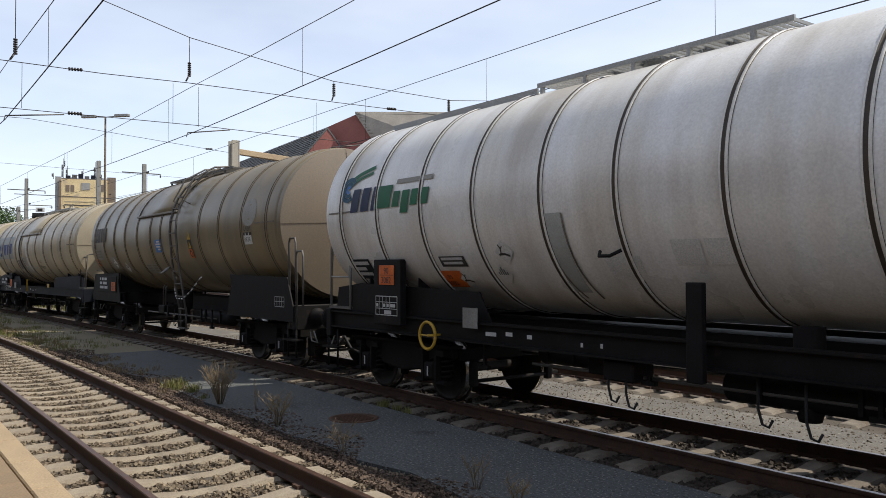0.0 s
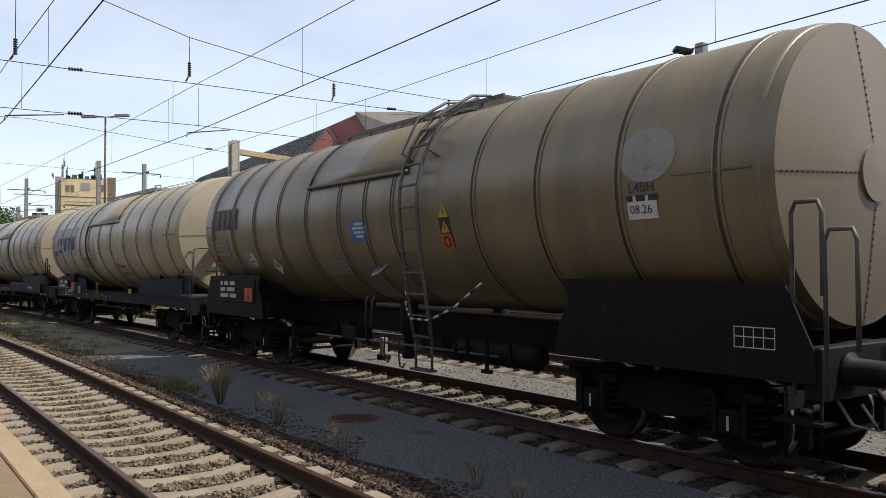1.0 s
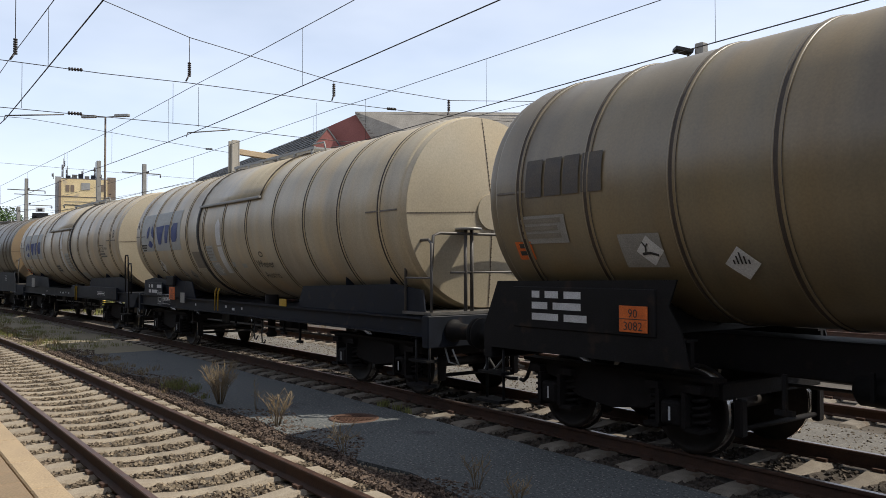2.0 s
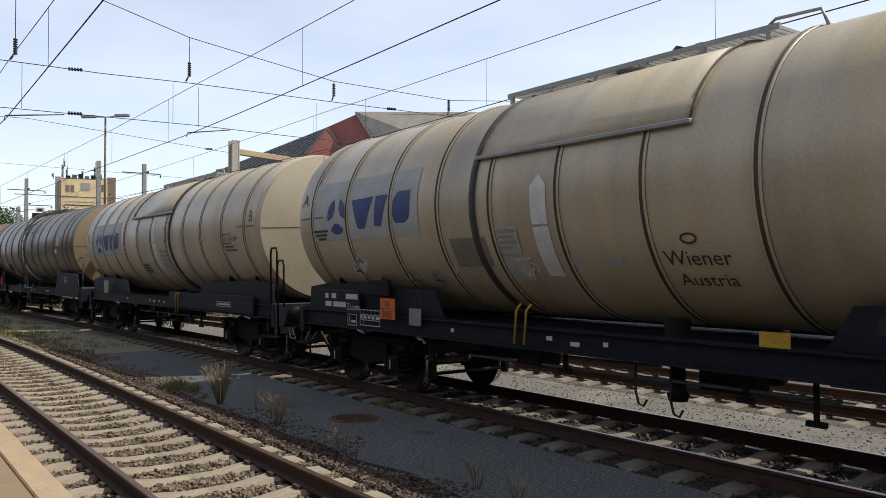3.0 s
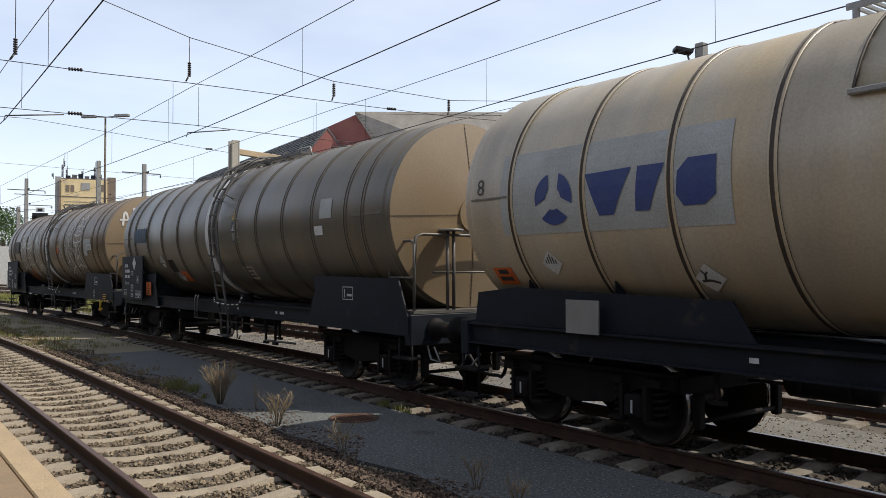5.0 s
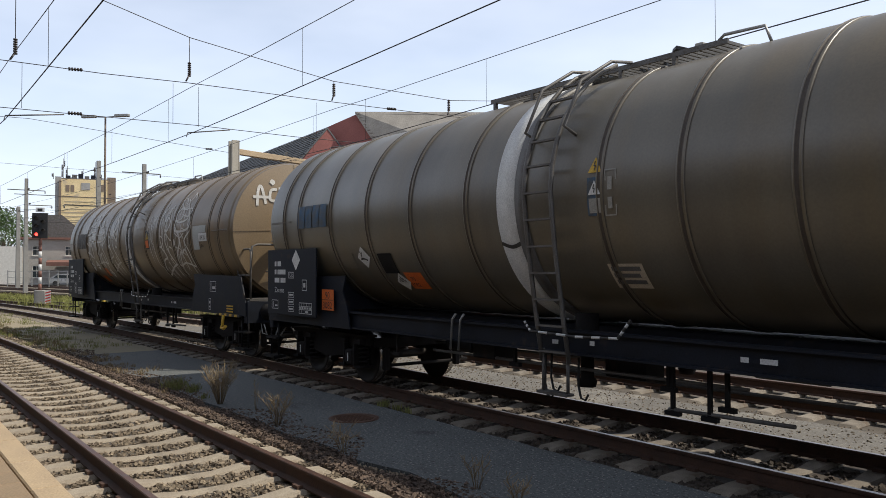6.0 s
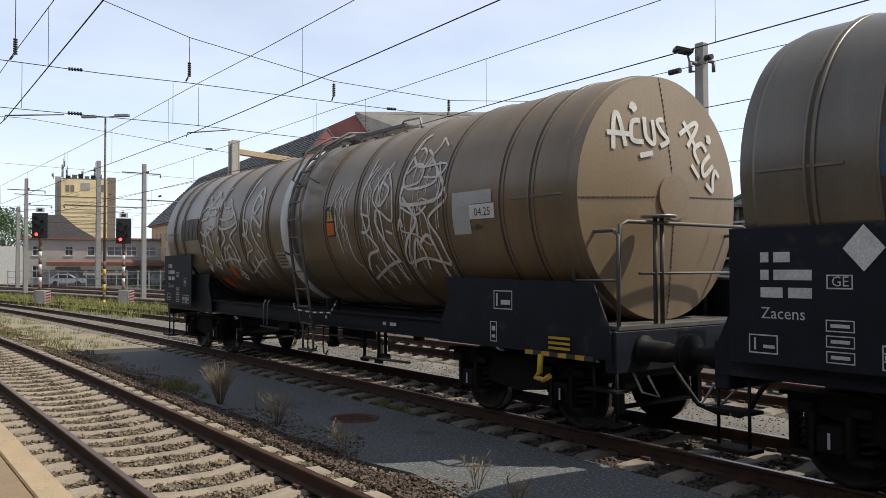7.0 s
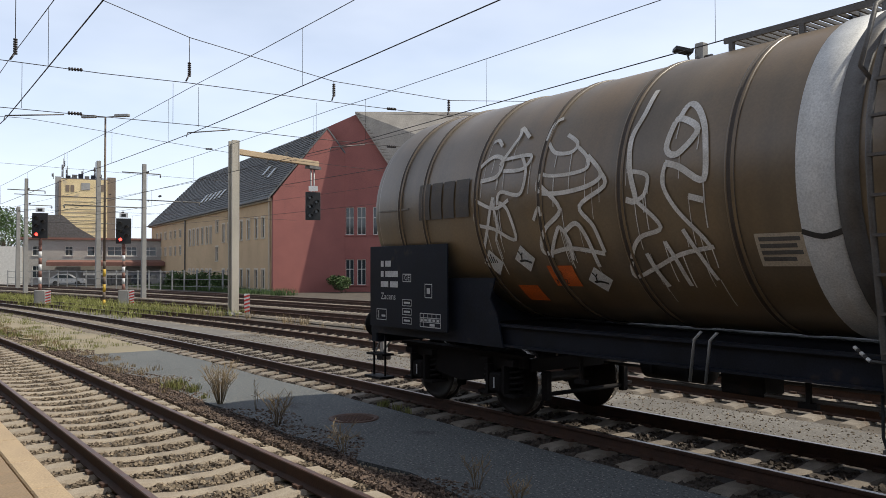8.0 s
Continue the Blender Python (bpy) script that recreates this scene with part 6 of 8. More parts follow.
    for x, v, a, h in ((-0.95, -1.15, 0.5, 0.32), (0.0, -0.95, 0.35, 0.3), (0.4, -0.95, 0.28, 0.3)):
        placard(w, x, v, a, h, M_WHITE, "faded_notice")
    bm = bmesh.new()
    tube(bm, [(-0.80, -1.55, 2.32), (-0.75, -1.62, 2.27), (-0.6, -1.62, 2.27), (-0.5, -1.55, 2.33)], 0.02, 6)
    part("grab_handle", bm, M_BLACK, w)
    bm = bmesh.new()
    tube(bm, [(-4.06 + 0.19 * math.cos(a), -1.52, 1.2 + 0.19 * math.sin(a)) for a in np.linspace(0, 2 * math.pi, 21)], 0.022, 6)
    rod(bm, (-4.25, -1.52, 1.2), (-3.87, -1.52, 1.2), 0.012, 5)
    rod(bm, (-4.06, -1.52, 1.2), (-4.06, -1.3, 1.2), 0.02, 6)
    part("brake_handwheel", bm, M_YELLOW, w)
    part("rating_plate", bx(-3.46, -3.15, -1.36, -1.345, 1.34, 1.61), M_GALV, w)
    part("upright_bracket", bx(0.22, 0.41, -1.46, -1.38, 1.02, 2.0, bevel=0.01), M_BLACK, w)
    end_platform(w, -7.38, -1, M_GALV)
    common_gear(w, 1.2, [(-3.0, 1.26, 0.3), (-2.6, 1.28, 0.18), (-2.2, 1.27, 0.12), (-1.3, 1.24, 0.05), (-1.0, 1.25, 0.05)])
    underslung(w, [("reservoir", 1.25, -0.9, 0.97, 0.95), ("box", -0.85, -1.05, 1.0, 0.22), ("hose", -1.0, -1.2, 0.66, 0), ("hose", -0.75, -1.2, 0.62, 0)])


def wagon_brown():
    w, tank = wagon("khaki brown insulated tank wagon with side ladder and blue sign", -21.18, 15.99, -6.91, 6.93, M_T_BROWN, M_E_BEIGE, [6.5, 5.3, 4.05, 2.85, 0.9, 0.1, -0.74, -1.92, -3.09, -4.21, -5.35, -6.45], saddle="plate", mid_sill=False)
    walkway(w, -2.43, 2.2, False)
    ladder(w, 1.6)
    apron(w, -1.9, 1.22, TANK_Z + 0.52, M_T_BROWN)
    p = placard(w, -0.35, -0.49, 0.53, 0.34, M_BLUESIGN, "safety_sign", [[(0.2, 0.8)], [(0.02, 0.98)], [(0.1, 0.9)], [(0.25, 0.75)]], M_LETTER, "blue trapezoid safety sign")
    bd = placard(w, 2.08, -0.67, 0.24, 0.46, M_DARKLETTER, "warning_panel")
    triangle_sign(bd, 2.20, -0.22, 0.22, M_YELLOW)
    triangle_sign(bd, 2.20, -0.43, 0.20, M_YELLOW)
    part("prohibition_sign", wrapped(patch_bm(0.24, 0.22, 2, 3), 2.08, -0.67, 0.016), M_ORANGE, bd)
    bm = bmesh.new()
    ribbon(bm, [(0.07 * math.cos(a), 0.07 * math.sin(a)) for a in np.linspace(0, 6.28, 10)], 0.03)
    part("mark", wrapped(bm, 2.20, -0.56, 0.020), M_DARKLETTER, bd)
    for x, v, a, h in ((-6.52, -0.64, 0.80, 0.34), (-1.72, -1.12, 0.44, 0.31), (-1.23, -1.12, 0.40, 0.31)):
        placard(w, x, v, a, h, M_GREYPATCH, "notice", [[(0, 1)], [(0, 0.9)], [(0, 0.95)]], M_FADED)
    placard(w, -5.0, -0.97, 0.55, 0.40, M_GREYPATCH, "notice")
    diamond(w, -4.62, -0.77, 0.25)
    diamond(w, -3.6, -0.93, 0.27, mark="bars")
    placard(w, -6.65, -0.85, 0.28, 0.24, M_ORANGE, "hazard_plate", [[(0.2, 0.8)], [(0.1, 0.9)]])
    blocks(w, -6.32, -0.08, [(0, 0.27), (0.32, 0.26), (0.62, 0.24), (0.9, 0.3)], 0.44, M_FAINT, 0.0, "faded_logo_block")
    # repaint patch with test date
    bm = bmesh.new()
    bmesh.ops.create_circle(bm, cap_ends=False, segments=28, radius=0.36)
    vs = list(bm.verts)
    c = bm.verts.new((0, 0, 0))
    for i in range(28):
        bm.faces.new((c, vs[i], vs[(i + 1) % 28]))
    for vv in bm.verts:
        vv.co.y *= 0.8
    part("repaint_patch", wrapped(bm, 5.68, 0.24, 0.006), M_GREYPATCH, w)
    words(w, "L4BH", 0.15, 5.44, 0, v=-0.14, material=M_DARKLETTER)
    placard(w, 5.42, -0.42, 0.38, 0.24, M_WHITE, "test_plate")
    words(w, "08.26", 0.13, 5.45, 0, v=-0.36, material=M_DARKLETTER).location = (0, -0.006, 0)
    part("smudge_bar", wrapped(bars_bm(0.4, 0.10, [[(0, 0.2), (0.3, 0.6), (0.7, 1)]]), 5.42, -0.14 - 0.13, 0.012), M_DARKLETTER, w)
    bd = part("number_board", bx(-6.75, -4.55, -1.38, -1.34, 1.42, 1.92, bevel=0.01), M_BLACK, w, "black panel with white lettering")
    part("registration_mark", flat_side(bars_bm(0.9, 0.4, [[(0, 0.15), (0.25, 0.5), (0.6, 0.9)], [(0, 0.3), (0.4, 0.9)], [(0, 0.5), (0.6, 1.0)]]), -6.4, -1.384, 1.47), M_LETTER, bd)
    orange_plate(bd, -5.02, -1.395, 1.46, 0.38, 0.28)
    part("load_table", flat_side(outline_bm(0.42, 0.2, 0.01, [(0.1, 0.11, 0, 0.2), (0.2, 0.21, 0, 0.2), (0.3, 0.31, 0, 0.2), (0, 0.42, 0.1, 0.11)]), 6.55, -1.366, 1.40), M_LETTER, w)
    side_hoop(w, 7.12, 1.35, 2.72, M_STEEL, 2)
    striped_cable(w, [(1.25, -1.5, 1.95), (1.3, -1.55, 1.6), (1.42, -1.55, 1.42), (1.9, -1.56, 1.42), (2.5, -1.58, 1.62), (3.0, -1.52, 1.95)])
    underslung(w, [("reservoir", 2.6, -0.9, 0.98, 0.9), ("levers", -0.2, -1.34, 1.2, M_STEEL)])
    bm = bmesh.new()
    tube(bm, [(0.42, -1.45, 2.15), (0.5, -1.62, 2.02), (0.62, -1.62, 2.06), (0.66, -1.45, 2.2)], 0.03, 6)
    part("hook", bm, M_GALV, w)
    common_gear(w, 0.5)


def panel_flank(w, x0, v0, tail):
    """A pale panel with a three-petalled emblem and three plain dark shapes; tail: how far the panel's paint reaches."""
    part("pale_panel", wrapped(patch_bm(tail, 1.0, 6, 10), x0, v0, 0.006), M_PALEPATCH, w, "pale blue painted panel")
    three_petals(w, x0 + 0.93, v0 + 0.40, 0.30, M_LOGOBLUE)
    for pts in ([(1.43, 0.63), (2.08, 0.65), (1.82, 0.17), (1.62, 0.17)], [(2.16, 0.65), (2.50, 0.65), (2.30, 0.19), (2.12, 0.19)],
                [(2.66, 0.55), (2.78, 0.67), (3.10, 0.67), (3.09, 0.30), (2.96, 0.21), (2.72, 0.21), (2.64, 0.32)]):
        bm = bmesh.new()
        bm.faces.new([bm.verts.new((u, v, 0)) for u, v in pts])
        bmesh.ops.triangulate(bm, faces=bm.faces)
        bmesh.ops.subdivide_edges(bm, edges=list(bm.edges), cuts=2, use_grid_fill=True)
        part("logo_block", wrapped(bm, x0, v0, 0.016), M_LOGOBLUE, w)


def wagon_beige():
    w, tank = wagon("beige insulated tank wagon with pale blue panel and orange plate", -36.98, 15.53, -6.71, 6.69, M_T_BEIGE, M_E_CREAM, [-6.25, -5.05, -3.75, -2.55, -1.42, -0.22, 1.02, 2.32, 3.6, 4.85, 6.12], M_NAVY)
    walkway(w, -2.31, 1.9, True, M_GALV)
    apron(w, -1.72, 1.55, TANK_Z + 0.56, M_T_BEIGE, M_GALV)
    ring(w, -1.80, -1.70, M_DARKLETTER, "black_collar", 0.03)
    panel_flank(w, -6.31, -0.41, 3.29)
    for text, x, v, size in (("Wiener", 1.14, -0.90, 0.25), ("Austria", 1.22, -1.16, 0.23)):
        words(w, text, size, x, 0, v=v, material=M_DARKLETTER, name="marker_writing")
    bm = bmesh.new()
    ribbon(bm, [(0.09 * math.cos(a), 0.05 * math.sin(a)) for a in np.linspace(0, 6.28, 9)], 0.022)
    part("marker_loop", wrapped(bm, 1.5, -0.6, 0.008), M_DARKLETTER, w)
    words(w, "A", 0.34, -6.66, 0, v=0.22, material=M_DARKLETTER)
    part("small_print", wrapped(bars_bm(0.5, 0.2, [[(0, 1)], [(0.1, 0.9)], [(0.25, 0.8)]]), -6.2, -0.42, 0.014), M_DARKLETTER, w)
    for k in range(3):
        scrawl(w, -2.76 + 0.27 * k, -1.08, 0.2, 0.16, 70 + k, 1, 0.022, 0, "marker_scrawl")
    diamond(w, -5.1, -0.95, 0.26)
    diamond(w, -4.9, -0.82, 0.26, mark="bars")
    diamond(w, -3.6, -1.12, 0.28, M_GREYPATCH)
    diamond(w, -3.0, -1.12, 0.28, M_GREYPATCH)
    placard(w, -2.35, -0.9, 0.75, 0.42, M_FADED, "faded_notice")
    # white level strip and notices
    for v0, hh in ((-0.36, 0.46), (-1.05, 0.66)):
        placard(w, -0.66, v0, 0.27, hh, M_WHITE, "gauge_cover")
    bm = bmesh.new()
    bm.faces.new([bm.verts.new(c) for c in ((0, 0, 0), (0.27, 0, 0), (0.135, 0.14, 0))])
    part("gauge_tip", wrapped(bm, -0.66, 0.10, 0.008), M_WHITE, w)
    placard(w, -1.36, -0.72, 0.40, 0.36, M_PALEPATCH, "notice", [[(0, 1)], [(0, 0.9)], [(0, 1)], [(0, 0.7)]], M_GREYPATCH)
    placard(w, -1.36, -1.12, 0.44, 0.36, M_PALEPATCH, "notice")
    scrawl(w, -1.3, -1.08, 0.5, 0.3, 81, 2, 0.022, 0, "marker_scrawl")
    placard(w, -0.22, -0.88, 0.22, 0.12, M_PALEPATCH, "notice")
    placard(w, 0.36, -0.90, 0.22, 0.10, M_PALEPATCH, "notice")
    part("works_plate", bx(2.2, 2.5, -1.345, -1.335, 1.42, 1.56), M_YELLOW, w)
    bd = part("number_board", bx(-6.5, -4.95, -1.36, -1.33, 1.40, 1.78, bevel=0.01), M_NAVY, w, "dark panel with white lettering")
    part("registration_mark", flat_side(bars_bm(1.1, 0.28, [[(0, 0.1), (0.2, 0.35), (0.65, 1)], [(0, 0.2), (0.26, 0.66)]]), -6.1, -1.364, 1.44), M_LETTER, bd)
    words(bd, "Zacens", 0.15, -5.35, 1.46, -1.364)
    part("load_table", flat_side(outline_bm(0.62, 0.26, 0.012, [(0.1, 0.11, 0, 0.26), (0.22, 0.23, 0.09, 0.26), (0.34, 0.35, 0.09, 0.26), (0.46, 0.47, 0.09, 0.26), (0, 0.62, 0.085, 0.095), (0, 0.62, 0.17, 0.18), (0.02, 0.08, 0.11, 0.16), (0.13, 0.2, 0.11, 0.16), (0.25, 0.32, 0.11, 0.16), (0.37, 0.44, 0.11, 0.16), (0.49, 0.6, 0.11, 0.16)]), -4.95, -1.346, 1.22), M_LETTER, w)
    part("table_frame", flat_side(outline_bm(0.30, 0.19, 0.012, [(0.12, 0.26, 0.05, 0.09), (0.04, 0.06, 0.04, 0.15)]), -5.35, -1.346, 1.2), M_LETTER, w)
    orange_plate(w, -4.25, -1.40, 1.36, 0.42, 0.32)
    part("soot_box", bx(-4.7, -4.1, -1.35, -1.27, 1.70, 1.96, bevel=0.02), M_BLACK, w)
    part("rating_plate", bx(-3.5, -3.2, -1.36, -1.345, 1.30, 1.55), M_GALV, w)
    underslung(w, [("levers", -1.15, -1.36, 1.2, M_YELLOW)])
    end_platform(w, 7.14, 1)
    common_gear(w, 1.0, [(-2.5, 1.26, 0.1), (-0.6, 1.28, 0.14), (-0.2, 1.24, 0.2), (0.3, 1.27, 0.1)])


def wagon_pale():
    w, tank = wagon("pale beige insulated tank wagon with cream riveted end", -52.49, 15.57, -6.71, 6.71, M_T_BEIGE_B, M_E_CREAM, [-5.9, -4.7, -3.52, -2.42, -1.2, 0.0, 1.2, 2.5, 3.66, 4.92, 6.14], M_NAVY)
    walkway(w, -2.31, 1.9, True, M_GALV)
    apron(w, -1.75, 1.50, TANK_Z + 0.56, M_T_BEIGE_B, M_GALV)
    ring(w, 1.47, 1.58, M_DARKLETTER, "black_collar", 0.03)
    panel_flank(w, -6.08, -0.48, 3.25)
    words(w, "B", 0.34, 6.36, 0, v=0.08, material=M_DARKLETTER)
    words(w, "8", 0.30, -6.55, 0, v=0.05, material=M_DARKLETTER)
    part("test_frame", wrapped(outline_bm(0.42, 0.22, 0.018), 5.0, -0.34, 0.012), M_DARKLETTER, w)
    words(w, "11.24", 0.15, 5.04, 0, v=-0.29, material=M_DARKLETTER)
    words(w, "L4BH", 0.13, 5.46, 0, v=-0.28, material=M_DARKLETTER)
    part("small_print", wrapped(bars_bm(0.62, 0.16, [[(0, 0.8)], [(0.05, 1)]]), 5.04, -0.54, 0.012), M_STEEL, w)
    placard(w, 0.10, -0.15, 0.28, 0.58, M_WHITE, "gauge_cover")
    placard(w, 0.14, -1.0, 0.26, 0.80, M_WHITE, "gauge_cover")
    placard(w, 0.60, -1.02, 0.58, 0.70, M_PALEPATCH, "notice", [[(0, 1)], [(0, 0.9)], [(0, 1)], [(0, 0.7)], [(0, 0.9)]], M_GREYPATCH)
    placard(w, -1.2, -1.08, 0.56, 0.34, M_GREYPATCH, "notice", [[(0, 1)], [(0, 0.9)], [(0, 1)]])
    placard(w, -0.2, -0.86, 0.24, 0.14, M_GREYPATCH, "notice")
    placard(w, 1.70, -1.40, 0.62, 0.32, M_PALEPATCH, "notice")
    diamond(w, -5.4, -0.86, 0.24, mark="bars")
    diamond(w, -3.3, -1.06, 0.26)
    placard(w, -6.55, -1.2, 0.36, 0.28, M_ORANGE, "hazard_plate", [[(0.2, 0.8)], [(0.1, 0.9)]])
    part("load_table", bx(-5.1, -4.6, -1.40, -1.38, 1.40, 1.78), M_GALV, w)
    underslung(w, [("levers", 1.5, -1.36, 1.05, M_YELLOW)])
    bm = bmesh.new()
    box(bm, 1.0, 6.2, -1.36, -1.30, 1.18, 1.56, bevel=0.01)
    part("side_skirt", bm, M_NAVY, w)
    part("painted_frame", flat_side(outline_bm(0.85, 0.11, 0.012, [(0.06, 0.78, 0.035, 0.075)]), 4.2, -1.364, 1.3), M_LETTER, w)
    side_hoop(w, 7.0, 1.3, 2.55, M_BLACK, 2)
    common_gear(w, 0.6, [(-2.8, 1.26, 0.14), (-0.7, 1.25, 0.12), (-0.35, 1.24, 0.2), (0.1, 1.26, 0.1), (0.5, 1.25, 0.12)])


GX_BANDS = [-6.5, -5.89, -4.72, -3.53, -2.31, -1.0, 1.35, 2.4, 3.6, 4.79, 5.97, 6.52]


def gatx_common(w):
    ring(w, -0.35, -0.01, M_WHITE, "white_band", 0.02, "white painted band round the tank")
    ring(w, 0.0, 0.18, M_STEEL, "seam_collar", 0.03)
    ladder(w, 0.56)
    walkway(w, -1.79, 2.2)
    bm = bmesh.new()
    ribbon(bm, [(0, 0.05), (0.18, 0), (0.38, 0.05)], 0.05)
    part("chevron", wrapped(bm, -0.35, -0.6, 0.026), M_DARKLETTER, w)
    striped_cable(w, [(0.1, -1.5, 1.5), (0.25, -1.55, 1.4), (1.0, -1.56, 1.38), (1.6, -1.55, 1.4), (1.75, -1.52, 1.6)])
    underslung(w, [("levers", -1.6, -1.34, 1.02, M_GALV), ("hose", 0.2, -1.25, 0.6, 0), ("hanger", 1.95, -1.1, 0.62, 0), ("hanger", 2.4, -1.1, 0.62, 0), ("rod", 2.6, -1.1, 0.66, 0.7)])
    common_gear(w, 0.6, [(0.4, 1.25, 0.14), (1.0, 1.27, 0.1), (2.9, 1.26, 0.12), (3.1, 1.26, 0.25)])
    part("registration_strip", wrapped(outline_bm(0.16, 0.5, 0.014, [(0.05, 0.11, 0.08, 0.2), (0.05, 0.11, 0.28, 0.42)]), 1.42, -0.3, 0.012), M_GREYPATCH, w)


def wagon_olive():
    w, tank = wagon("dark olive grey tank wagon with white band and dark number board", -68.48, 16.41, -7.05, 7.13, M_T_OLIVE, M_E_OCHRE, GX_BANDS, M_NAVY, saddle="plate")
    gatx_common(w)
    bd = number_board(w, -7.30, -5.30, 1.28, 2.50)
    orange_plate(w, -5.25, -1.41, 1.42, 0.42, 0.36)
    m = part("hazard_label", flat_side(outline_bm(0.001, 0.001), 0, 0, 0), M_WHITE, bd)
    bm = bmesh.new()
    bm.faces.new([bm.verts.new(c) for c in ((0, -0.19, 0), (0.17, 0, 0), (0, 0.19, 0), (-0.17, 0, 0))])
    part("hazard_label", flat_side(bm, -6.07, -1.508, 2.30), M_WHITE, bd, "white diamond label")
    bpy.data.objects.remove(m)
    blocks(w, -5.92, -0.14, [(0, 0.28), (0.3, 0.25), (0.58, 0.24), (0.84, 0.24)], 0.39, M_WORNBLUE, 0.0, "worn_logo_block")
    placard(w, -4.6, -0.92, 0.42, 0.30, M_T_OLIVE, "blank_plate")
    diamond(w, -3.84, -0.70, 0.27)
    diamond(w, -3.07, -1.17, 0.26, mark="bars")
    placard(w, -2.93, -1.32, 0.46, 0.34, M_ORANGE, "hazard_plate", (), label="worn orange hazard plate on the flank")
    flank_numbers(w, -2.95, -1.29)
    placard(w, -3.42, -1.0, 0.40, 0.36, M_BLACK, "sooty_patch")
    triangle_sign(w, 1.28, 0.18, 0.20, M_YELLOW)
    bl = placard(w, 1.17, -0.29, 0.22, 0.42, M_WORNBLUE, "warning_panel")
    triangle_sign(bl, 1.28, -0.06, 0.18, M_WHITE)
    part("round_sign", wrapped(patch_bm(0.17, 0.16, 2, 3), 1.20, -0.26, 0.014), M_GREYPATCH, bl)
    placard(w, 1.25, -1.19, 0.48, 0.34, M_TRIM, "notice", [[(0, 1)], [(0, 0.9)], [(0, 1)]], M_STEEL)
    placard(w, 5.1, 0.0, 0.42, 0.34, M_PALEPATCH, "repaint_patch")
    placard(w, 4.9, -0.28, 0.3, 0.16, M_WHITE, "test_plate")
    end_platform(w, 7.58, 1)
    part("painted_frame", flat_side(outline_bm(0.34, 0.22, 0.014, [(0.14, 0.3, 0.06, 0.1), (0.05, 0.08, 0.04, 0.18)]), 5.6, -1.366, 1.62), M_LETTER, w)


